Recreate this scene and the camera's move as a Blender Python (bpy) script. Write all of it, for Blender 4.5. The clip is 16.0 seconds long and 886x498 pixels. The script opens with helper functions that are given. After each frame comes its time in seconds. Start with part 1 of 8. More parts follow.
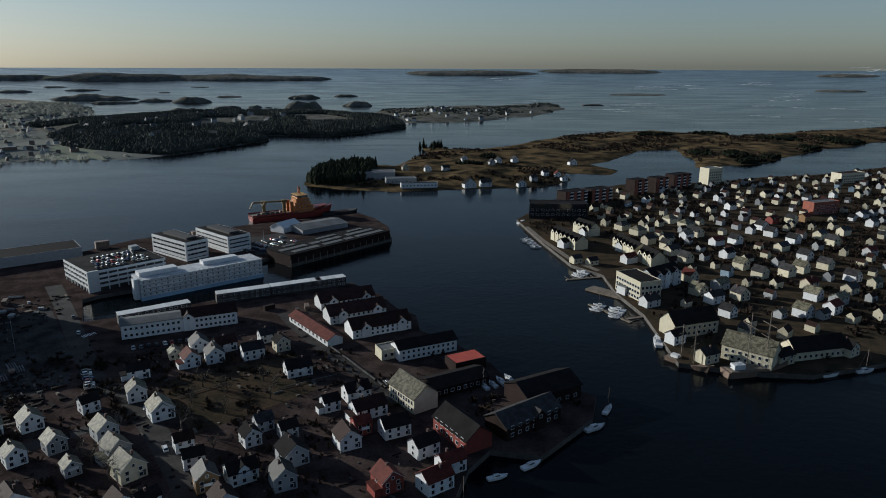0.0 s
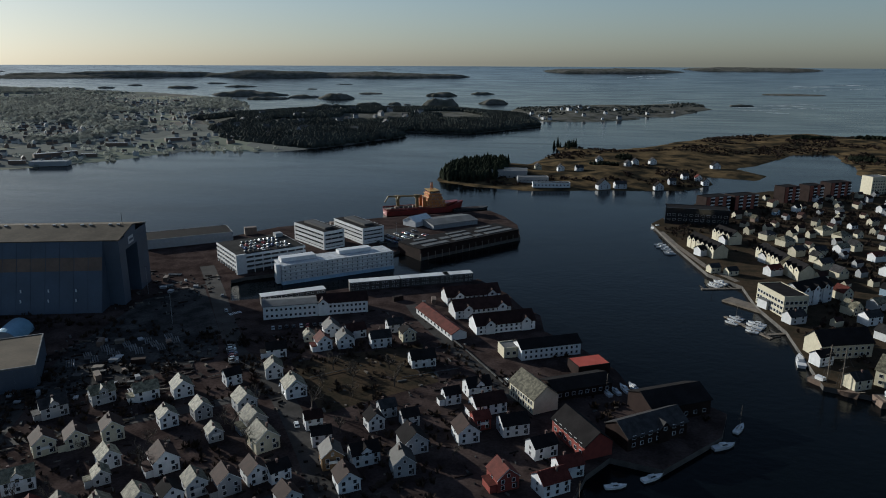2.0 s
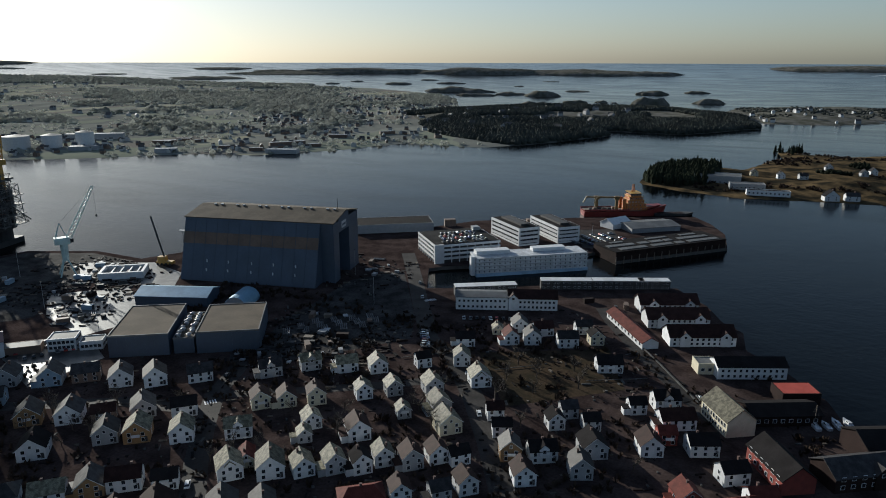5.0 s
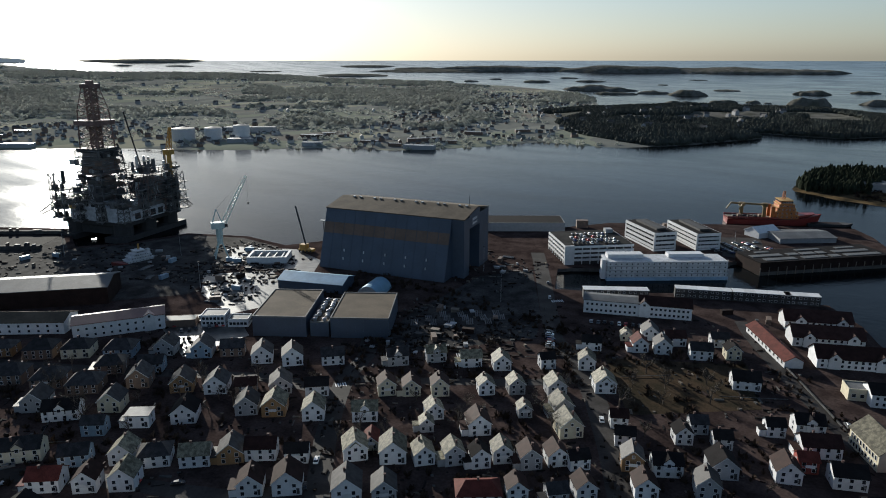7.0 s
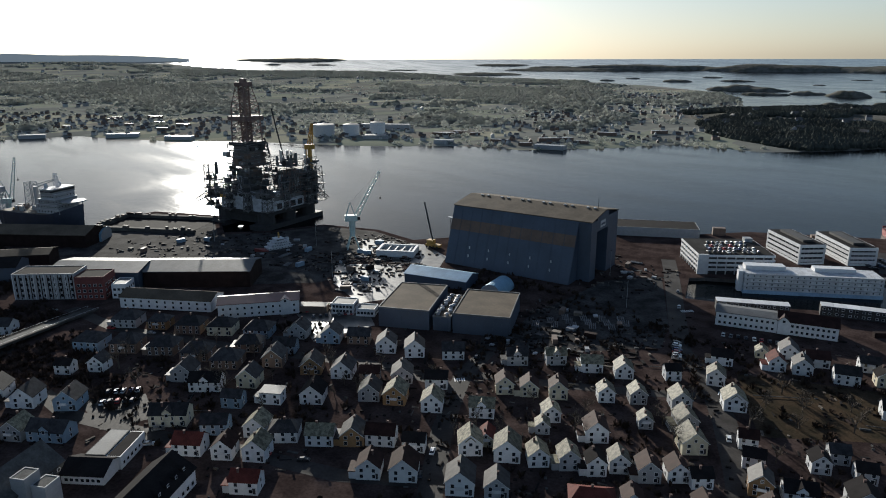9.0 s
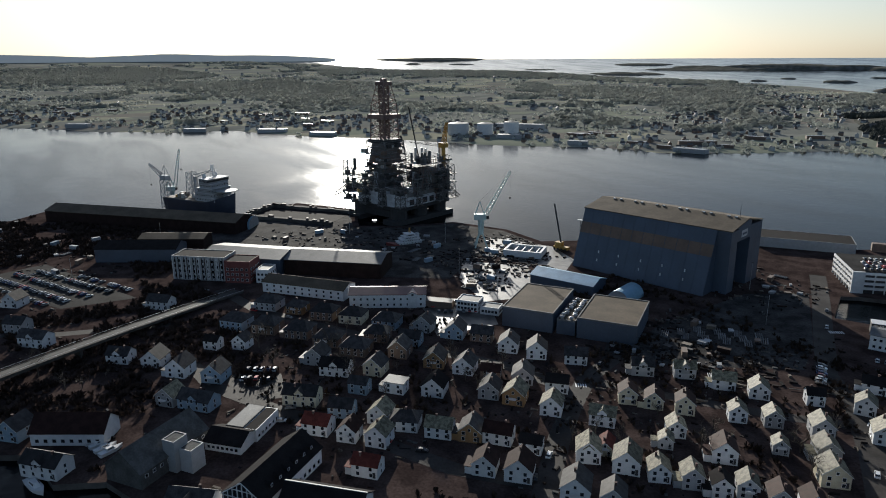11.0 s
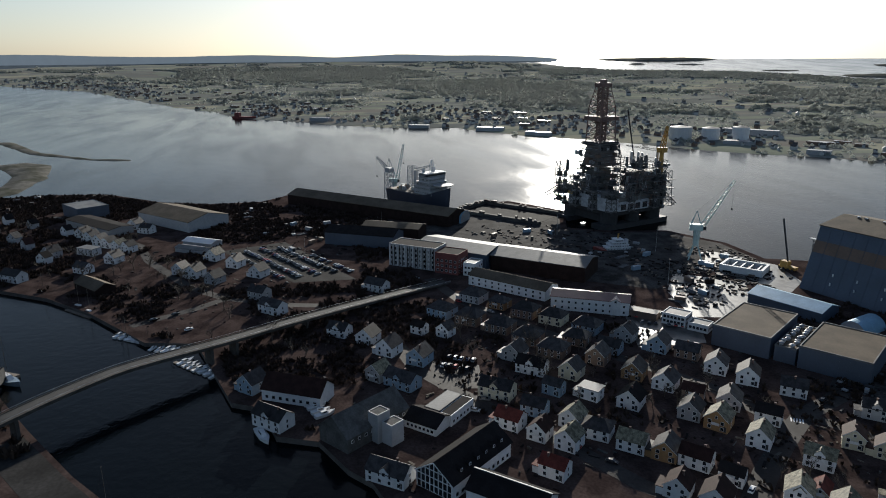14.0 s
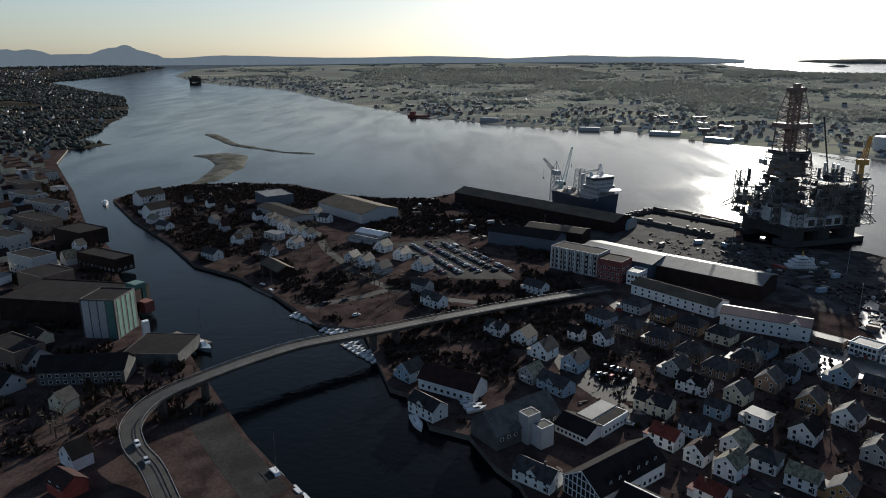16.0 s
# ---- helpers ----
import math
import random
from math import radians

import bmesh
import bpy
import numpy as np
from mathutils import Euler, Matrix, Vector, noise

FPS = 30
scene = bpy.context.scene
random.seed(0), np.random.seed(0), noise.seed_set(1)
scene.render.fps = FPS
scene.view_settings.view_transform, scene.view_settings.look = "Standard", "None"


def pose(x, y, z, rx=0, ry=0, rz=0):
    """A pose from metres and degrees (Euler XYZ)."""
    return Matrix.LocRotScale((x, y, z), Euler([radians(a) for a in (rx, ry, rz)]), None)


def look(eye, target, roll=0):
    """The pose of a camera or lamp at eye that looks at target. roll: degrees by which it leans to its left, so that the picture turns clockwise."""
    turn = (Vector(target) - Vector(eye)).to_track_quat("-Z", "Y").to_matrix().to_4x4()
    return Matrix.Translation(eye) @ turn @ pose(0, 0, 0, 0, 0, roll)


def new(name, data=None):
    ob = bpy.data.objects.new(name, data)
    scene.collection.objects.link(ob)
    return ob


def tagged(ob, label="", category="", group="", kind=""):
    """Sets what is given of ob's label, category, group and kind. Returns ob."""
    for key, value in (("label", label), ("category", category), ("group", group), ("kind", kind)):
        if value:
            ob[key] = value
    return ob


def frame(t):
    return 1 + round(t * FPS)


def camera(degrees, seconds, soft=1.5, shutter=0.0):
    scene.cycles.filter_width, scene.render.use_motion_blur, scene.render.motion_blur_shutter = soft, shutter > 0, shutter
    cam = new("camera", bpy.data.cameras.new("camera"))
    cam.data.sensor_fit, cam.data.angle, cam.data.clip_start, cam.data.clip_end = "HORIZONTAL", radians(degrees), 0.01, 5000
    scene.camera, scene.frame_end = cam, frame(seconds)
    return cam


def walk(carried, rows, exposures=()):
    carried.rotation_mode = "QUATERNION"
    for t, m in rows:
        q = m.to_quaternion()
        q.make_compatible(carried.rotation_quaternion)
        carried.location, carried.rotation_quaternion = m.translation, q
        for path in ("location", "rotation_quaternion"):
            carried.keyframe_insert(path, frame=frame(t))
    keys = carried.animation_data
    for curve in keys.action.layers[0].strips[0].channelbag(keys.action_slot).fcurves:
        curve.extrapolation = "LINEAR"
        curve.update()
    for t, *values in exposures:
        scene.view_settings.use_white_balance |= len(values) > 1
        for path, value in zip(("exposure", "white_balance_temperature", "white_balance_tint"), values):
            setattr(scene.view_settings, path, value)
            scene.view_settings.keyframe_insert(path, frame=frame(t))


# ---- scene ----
cam = camera(65.3, 16.0, soft=1.0)
PATH = [
    (0.0, pose(-2.72, 3.78, 130.47, 75.142, -0.223, 0.060)),
    (0.5, pose(-2.57, 3.45, 130.58, 75.105, -0.251, 2.683)),
    (1.0, pose(-2.42, 3.12, 130.69, 75.048, -0.267, 5.589)),
    (1.5, pose(-2.27, 2.80, 130.81, 74.992, -0.270, 8.248)),
    (2.0, pose(-2.11, 2.49, 130.93, 74.933, -0.257, 11.075)),
    (2.5, pose(-1.96, 2.19, 131.05, 74.878, -0.300, 13.717)),
    (3.0, pose(-1.79, 1.90, 131.16, 74.838, -0.253, 16.771)),
    (3.5, pose(-1.62, 1.62, 131.27, 74.798, -0.346, 19.668)),
    (4.0, pose(-1.43, 1.35, 131.38, 74.740, -0.242, 22.369)),
    (6.5, pose(-0.28, 0.19, 131.89, 74.552, -0.093, 35.905)),
    (7.0, pose(0.00, -0.00, 132.00, 74.489, -0.001, 38.750)),
    (7.5, pose(0.30, -0.17, 132.12, 74.463, 0.015, 41.233)),
    (8.0, pose(0.61, -0.33, 132.24, 74.435, 0.061, 43.870)),
    (8.5, pose(0.93, -0.46, 132.37, 74.420, 0.106, 46.417)),
    (9.0, pose(1.26, -0.59, 132.52, 74.406, 0.149, 49.487)),
    (11.5, pose(2.99, -0.95, 133.35, 74.396, 0.309, 63.181)),
    (12.0, pose(3.35, -1.03, 133.53, 74.403, 0.315, 66.064)),
    (12.5, pose(3.72, -1.10, 133.70, 74.419, 0.343, 68.911)),
    (13.0, pose(4.10, -1.17, 133.88, 74.437, 0.398, 71.991)),
    (13.5, pose(4.47, -1.25, 134.05, 74.443, 0.378, 74.814)),
    (14.0, pose(4.86, -1.34, 134.22, 74.470, 0.372, 78.019)),
    (14.5, pose(5.25, -1.42, 134.38, 74.496, 0.349, 81.218)),
    (15.0, pose(5.65, -1.50, 134.54, 74.531, 0.335, 84.731)),
    (15.5, pose(6.05, -1.59, 134.69, 74.563, 0.302, 88.043)),
    (16.0, pose(6.46, -1.67, 134.84, 74.611, 0.282, 91.847)),
]
walk(cam, PATH, exposures=[(0.0, 0.55, 5450, 6), (4.0, 0.78, 5550, 6), (8.0, 1.1, 5700, 8), (16.0, 1.08, 5750, 9)])

# ---- world, sun ----
SUN_AZ, SUN_EL = 67.5, 16.0          # degrees to the left of +y, and above the horizon
world = bpy.data.worlds.new("world")
scene.world = world
world.use_nodes = True
wn = world.node_tree.nodes
sky = wn.new("ShaderNodeTexSky")
sky.sky_type, sky.sun_disc = "NISHITA", False
sky.sun_elevation, sky.sun_rotation = radians(SUN_EL), radians(-SUN_AZ)
sky.air_density, sky.dust_density, sky.ozone_density = 1.0, 0.9, 1.9
pale = wn.new("ShaderNodeHueSaturation")      # thin winter haze takes colour out of the sky
pale.inputs["Saturation"].default_value = 0.84
world.node_tree.links.new(sky.outputs[0], pale.inputs["Color"])
thin, plus, veil = (wn.new("ShaderNodeVectorMath") for i in range(3))      # a high veil of cloud evens out the glare round the sun
thin.operation, plus.operation, veil.operation = "MULTIPLY", "ADD", "DIVIDE"
thin.inputs[1].default_value, plus.inputs[1].default_value = (1 / 24, 1 / 24, 1 / 24), (1, 1, 1)
world.node_tree.links.new(pale.outputs[0], thin.inputs[0])
world.node_tree.links.new(thin.outputs[0], plus.inputs[0])
world.node_tree.links.new(pale.outputs[0], veil.inputs[0])
world.node_tree.links.new(plus.outputs[0], veil.inputs[1])
world.node_tree.links.new(veil.outputs[0], wn["Background"].inputs[0])
wn["Background"].inputs[1].default_value = 0.058
sun = new("sun", bpy.data.lights.new("sun", "SUN"))
sun.data.energy, sun.data.angle, sun.data.color = 3.9, radians(0.5), (1.0, 0.88, 0.7)
sd = Vector((-math.sin(radians(SUN_AZ)) * math.cos(radians(SUN_EL)), math.cos(radians(SUN_AZ)) * math.cos(radians(SUN_EL)), math.sin(radians(SUN_EL))))
sun.matrix_world = look(sd * 3000, (0, 0, 0))


# ---- materials ----
def mat(name, col, rough=0.8, metal=0.0, var=0.25, size=3.0, fine=0.4, bump=0.0, col2=None, each=0.0, spec=0.5, sheen=0.0):
    """A surface in its real colour with variation at two scales (size and fine, in metres), a little relief, and a shift from thing to thing."""
    m = bpy.data.materials.new(name)
    m.use_nodes = True
    n, l = m.node_tree.nodes, m.node_tree.links
    b = n["Principled BSDF"]
    b.inputs["Metallic"].default_value = metal
    b.inputs["Specular IOR Level"].default_value = spec
    b.inputs["Sheen Weight"].default_value, b.inputs["Sheen Roughness"].default_value = sheen, 0.5
    geo = n.new("ShaderNodeNewGeometry")
    big, small = n.new("ShaderNodeTexNoise"), n.new("ShaderNodeTexNoise")
    for t, s, d in ((big, size, 4), (small, fine, 3)):
        t.inputs["Scale"].default_value, t.inputs["Detail"].default_value = 1.0 / s, d
        l.new(geo.outputs["Position"], t.inputs["Vector"])
    mix = n.new("ShaderNodeMix")
    mix.data_type = "RGBA"
    c2 = col2 or tuple(c * (1 - var) for c in col)
    mix.inputs["A"].default_value, mix.inputs["B"].default_value = (*col, 1), (*c2, 1)
    ramp = n.new("ShaderNodeMapRange")
    ramp.inputs["From Min"].default_value, ramp.inputs["From Max"].default_value = 0.38, 0.62
    l.new(big.outputs["Fac"], ramp.inputs["Value"])
    l.new(ramp.outputs["Result"], mix.inputs["Factor"])
    hsv = n.new("ShaderNodeHueSaturation")
    l.new(mix.outputs["Result"], hsv.inputs["Color"])
    val = n.new("ShaderNodeMapRange")
    val.inputs["From Min"].default_value, val.inputs["From Max"].default_value = 0.3, 0.7
    val.inputs["To Min"].default_value, val.inputs["To Max"].default_value = 1 - 0.5 * var, 1 + 0.5 * var
    l.new(small.outputs["Fac"], val.inputs["Value"])
    if each:
        info, e, mul = n.new("ShaderNodeObjectInfo"), n.new("ShaderNodeMapRange"), n.new("ShaderNodeMath")
        e.inputs["To Min"].default_value, e.inputs["To Max"].default_value = 1 - each, 1 + each
        l.new(info.outputs["Random"], e.inputs["Value"])
        mul.operation = "MULTIPLY"
        l.new(e.outputs["Result"], mul.inputs[0])
        l.new(val.outputs["Result"], mul.inputs[1])
        l.new(mul.outputs[0], hsv.inputs["Value"])
    else:
        l.new(val.outputs["Result"], hsv.inputs["Value"])
    l.new(hsv.outputs["Color"], b.inputs["Base Color"])
    rr = n.new("ShaderNodeMapRange")
    rr.inputs["To Min"].default_value, rr.inputs["To Max"].default_value = max(0.03, rough - 0.12), min(1, rough + 0.12)
    l.new(small.outputs["Fac"], rr.inputs["Value"])
    l.new(rr.outputs["Result"], b.inputs["Roughness"])
    if bump:
        bp = n.new("ShaderNodeBump")
        bp.inputs["Strength"].default_value, bp.inputs["Distance"].default_value = 1.0, bump
        l.new(small.outputs["Fac"], bp.inputs["Height"])
        l.new(bp.outputs["Normal"], b.inputs["Normal"])
    return m


def sea_material():
    m = mat("sea_water", (0.002, 0.0032, 0.0045), 0.2, var=0.3, size=400, fine=60)
    n, l = m.node_tree.nodes, m.node_tree.links
    b, geo = n["Principled BSDF"], n.new("ShaderNodeNewGeometry")
    b.inputs["IOR"].default_value = 1.33
    b.inputs["Specular IOR Level"].default_value = 0.088
    # wind lanes: patches of rougher and smoother water
    sep = n.new("ShaderNodeMapping")
    sep.inputs["Rotation"].default_value, sep.inputs["Scale"].default_value = (0, 0, radians(35)), (0.004, 0.016, 0.003)
    lane = n.new("ShaderNodeTexNoise")
    lane.inputs["Scale"].default_value, lane.inputs["Detail"].default_value, lane.inputs["Distortion"].default_value = 1.0, 4, 0.8
    l.new(geo.outputs["Position"], sep.inputs["Vector"])
    l.new(sep.outputs[0], lane.inputs["Vector"])
    r = n.new("ShaderNodeMapRange")
    r.inputs["From Min"].default_value, r.inputs["From Max"].default_value = 0.35, 0.65
    r.inputs["To Min"].default_value, r.inputs["To Max"].default_value = 0.09, 0.2
    l.new(lane.outputs["Fac"], r.inputs["Value"])
    l.new(r.outputs["Result"], b.inputs["Roughness"])
    wave, wave2 = n.new("ShaderNodeTexNoise"), n.new("ShaderNodeTexNoise")
    wave.inputs["Scale"].default_value, wave.inputs["Detail"].default_value = 0.28, 3
    wave2.inputs["Scale"].default_value, wave2.inputs["Detail"].default_value = 0.06, 2
    add = n.new("ShaderNodeMath")
    add.operation = "ADD"
    for w in (wave, wave2):
        l.new(geo.outputs["Position"], w.inputs["Vector"])
    l.new(wave.outputs["Fac"], add.inputs[0])
    l.new(wave2.outputs["Fac"], add.inputs[1])
    bp = n.new("ShaderNodeBump")
    bp.inputs["Strength"].default_value, bp.inputs["Distance"].default_value = 1.0, 0.12
    l.new(add.outputs[0], bp.inputs["Height"])
    l.new(bp.outputs["Normal"], b.inputs["Normal"])
    return m


def far_fields_material():
    """Meadows, moor and plough land in long plots, with ragged edges; tones paled to carry haze."""
    m = mat("hazed_far_fields", (0.225, 0.228, 0.195), 0.9, var=0.3, size=130, fine=12, col2=(0.16, 0.164, 0.142), spec=0.0)
    n, l = m.node_tree.nodes, m.node_tree.links
    geo, vor, warp, push = n.new("ShaderNodeNewGeometry"), n.new("ShaderNodeTexVoronoi"), n.new("ShaderNodeTexNoise"), n.new("ShaderNodeVectorMath")
    warp.inputs["Scale"].default_value = 1 / 70
    push.operation = "MULTIPLY_ADD"
    push.inputs[1].default_value = (50, 50, 0)
    l.new(geo.outputs["Position"], warp.inputs["Vector"])
    l.new(warp.outputs["Color"], push.inputs[0])
    l.new(geo.outputs["Position"], push.inputs[2])
    mp = n.new("ShaderNodeMapping")
    mp.inputs["Scale"].default_value, mp.inputs["Rotation"].default_value = (1.9, 0.6, 0), (0, 0, radians(30))
    vor.inputs["Scale"].default_value = 1 / 95
    l.new(push.outputs[0], mp.inputs["Vector"])
    l.new(mp.outputs[0], vor.inputs["Vector"])
    sep, ramp, mix = n.new("ShaderNodeSeparateColor"), n.new("ShaderNodeValToRGB"), n.new("ShaderNodeMix")
    l.new(vor.outputs["Color"], sep.inputs[0])
    l.new(sep.outputs[0], ramp.inputs[0])
    ramp.color_ramp.interpolation = "CONSTANT"
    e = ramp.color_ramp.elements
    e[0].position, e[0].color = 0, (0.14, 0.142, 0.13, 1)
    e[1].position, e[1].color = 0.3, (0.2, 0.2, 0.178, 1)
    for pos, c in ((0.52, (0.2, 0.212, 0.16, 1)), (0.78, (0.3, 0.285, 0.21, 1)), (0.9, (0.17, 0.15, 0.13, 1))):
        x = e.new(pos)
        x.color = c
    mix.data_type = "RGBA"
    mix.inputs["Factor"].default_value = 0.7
    b = n["Principled BSDF"]
    old = b.inputs["Base Color"].links[0].from_socket
    l.new(old, mix.inputs["A"])
    l.new(ramp.outputs[0], mix.inputs["B"])
    l.new(mix.outputs["Result"], b.inputs["Base Color"])
    return m


SEA = sea_material()
ASPHALT = mat("asphalt", (0.036, 0.035, 0.034), 0.9, var=0.45, size=14, fine=1.2, spec=0.03)
TOWN = mat("town_ground", (0.058, 0.043, 0.039), 0.95, var=0.5, size=9, fine=1.0, col2=(0.03, 0.022, 0.0205), spec=0.0)
CONCRETE = mat("concrete", (0.075, 0.07, 0.065), 0.9, var=0.35, size=6, fine=0.7, bump=0.02, spec=0.08)
QUAY = mat("quay_stone", (0.075, 0.068, 0.062), 0.85, var=0.4, size=4, fine=0.8, bump=0.05)
MOOR = mat("moorland", (0.11, 0.078, 0.042), 0.95, var=0.5, size=22, fine=3, col2=(0.022, 0.02, 0.015), spec=0.0)
# Rock tone raised so that haze over the skerries is in the colour
ROCK = mat("skerry_rock", (0.13, 0.125, 0.112), 0.9, var=0.45, size=24, fine=4, col2=(0.07, 0.07, 0.056), spec=0.0)
SLOPE = mat("dark_town_slope", (0.05, 0.044, 0.038), 0.95, var=0.5, size=60, fine=9, col2=(0.026, 0.024, 0.019), spec=0.0)
FARLAND = far_fields_material()
FARWALL = mat("far_white_walls", (0.4, 0.4, 0.39), 0.9, var=0.15, size=20, fine=4, spec=0.05)
FARROOF = mat("weathered_far_roofs", (0.1, 0.095, 0.095), 0.7, var=0.4, size=20, fine=4, spec=0.1)
FARSHEET = mat("shiny_far_sheet_roofs", (0.2, 0.2, 0.2), 0.42, var=0.3, size=30, fine=5, spec=0.5)
GRASS = mat("winter_grass", (0.055, 0.04, 0.027), 0.95, var=0.45, size=7, fine=0.8, col2=(0.032, 0.027, 0.019), spec=0.0)
WHITE = mat("white_paint", (0.52, 0.525, 0.535), 0.6, var=0.12, size=2, fine=0.3, each=0.15)
CREAM = mat("cream_paint", (0.44, 0.4, 0.295), 0.6, var=0.14, size=2, fine=0.3, each=0.2)
GREY = mat("grey_paint", (0.27, 0.275, 0.285), 0.55, var=0.12, size=2, fine=0.3, each=0.2)
OCHRE = mat("ochre_paint", (0.22, 0.125, 0.05), 0.6, var=0.2, size=2, fine=0.3, each=0.2)
REDP = mat("red_paint", (0.2, 0.032, 0.022), 0.7, var=0.25, size=2, fine=0.3, each=0.2)
BLUEP = mat("blue_grey_paint", (0.2, 0.27, 0.34), 0.55, var=0.15, size=2, fine=0.3, each=0.2)
BROWNP = mat("brown_paint", (0.14, 0.095, 0.07), 0.7, var=0.2, size=2, fine=0.3, each=0.25)
# Two slate tones: the pale one takes in sun on the slopes, the dark one shade
SLATE = mat("slate_roof", (0.17, 0.157, 0.112), 0.6, var=0.6, size=1.4, fine=0.3, bump=0.02, each=0.35, spec=0.1)
DARKSLATE = mat("dark_slate_roof", (0.035, 0.033, 0.034), 0.6, var=0.5, size=2.0, fine=0.3, bump=0.02, each=0.4, spec=0.15)
TILE = mat("brown_tile_roof", (0.032, 0.016, 0.0135), 0.7, var=0.35, size=2.5, fine=0.35, bump=0.02, each=0.25, spec=0.08)
REDTILE = mat("red_tile_roof", (0.095, 0.026, 0.02), 0.75, var=0.35, size=2.5, fine=0.35, bump=0.02, each=0.15, spec=0.1)
BLACKROOF = mat("tarred_roof", (0.017, 0.0155, 0.016), 0.95, var=0.3, size=4, fine=0.6, spec=0.05)
GLASS = mat("window_glass", (0.02, 0.024, 0.03), 0.12, var=0.3, size=3, fine=0.5, each=0.3)
DARK = mat("dark_steel", (0.025, 0.025, 0.027), 0.75, 0.0, var=0.3, size=3, fine=0.5)
STEEL = mat("galvanised_steel", (0.42, 0.43, 0.44), 0.45, 0.6, var=0.25, size=5, fine=0.6)
BLUESTEEL = mat("blue_cladding", (0.046, 0.064, 0.096), 0.5, var=0.2, size=12, fine=1.5)
TANROOF = mat("tan_felt_roof", (0.1, 0.08, 0.058), 0.85, var=0.3, size=9, fine=1.2, spec=0.08)
GREYROOF = mat("grey_metal_roof", (0.13, 0.133, 0.135), 0.65, 0.0, var=0.3, size=9, fine=1.0, spec=0.12)
LIGHTBLUE = mat("light_blue_roof", (0.22, 0.36, 0.48), 0.4, 0.2, var=0.2, size=8, fine=1.0)
ORANGE = mat("orange_ship_paint", (0.34, 0.1, 0.014), 0.5, var=0.25, size=6, fine=1.0)
REDHULL = mat("red_hull_paint", (0.17, 0.02, 0.016), 0.5, var=0.25, size=6, fine=1.0)
CRANEOCHRE = mat("ochre_crane_paint", (0.15, 0.095, 0.028), 0.6, var=0.3, size=3, fine=0.5)
PIPEGREY = mat("dull_pipe_steel", (0.11, 0.112, 0.118), 0.6, var=0.3, size=3, fine=0.5, each=0.4, spec=0.2)
YELLOW = mat("yellow_crane_paint", (0.42, 0.24, 0.045), 0.5, var=0.2, size=4, fine=0.6)
FOLIAGE = mat("conifer_foliage", (0.018, 0.022, 0.014), 0.95, var=0.5, size=6, fine=1.0, each=0.3, spec=0.0, sheen=0.03)
# Far woods paler than near spruce: distance haze is put into colour and sheen
WOODS = mat("hazed_woods", (0.15, 0.155, 0.135), 0.9, var=0.3, size=60, fine=8, spec=0.0, sheen=0.3)
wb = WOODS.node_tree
leaf, both = wb.nodes.new("ShaderNodeBsdfTranslucent"), wb.nodes.new("ShaderNodeMixShader")     # needles and twigs let light through, strongly, so haze sits in the colour
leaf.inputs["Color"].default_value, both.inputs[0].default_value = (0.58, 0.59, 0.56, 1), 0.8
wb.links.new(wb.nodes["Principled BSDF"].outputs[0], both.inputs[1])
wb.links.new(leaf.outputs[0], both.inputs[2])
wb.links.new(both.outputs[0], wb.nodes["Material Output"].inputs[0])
BARE = mat("bare_twigs", (0.07, 0.055, 0.04), 0.95, var=0.4, size=5, fine=1.0, each=0.3)
BARK = mat("bark", (0.08, 0.06, 0.045), 0.95, var=0.4, size=2, fine=0.3)
ASPHALTLIT = mat("street_asphalt", (0.042, 0.038, 0.036), 0.75, var=0.45, size=9, fine=1.0, spec=0.1)
BRICKRED = mat("brick_red_panels", (0.22, 0.065, 0.04), 0.85, var=0.25, size=3, fine=0.5)
TEAL = mat("teal_net", (0.05, 0.12, 0.105), 0.8, var=0.25, size=4, fine=0.6)
SCRUB = mat("brown_scrub", (0.05, 0.037, 0.029), 0.95, var=0.5, size=20, fine=3, spec=0.0)
BROWNDARK = mat("dark_brown_boards", (0.022, 0.0135, 0.012), 0.8, var=0.35, size=4, fine=0.6, spec=0.1)
WOOD = mat("weathered_planks", (0.16, 0.13, 0.1), 0.85, var=0.35, size=3, fine=0.4)


RIGWHITE = mat("weathered_white_steel", (0.46, 0.47, 0.49), 0.6, var=0.3, size=4, fine=0.6)


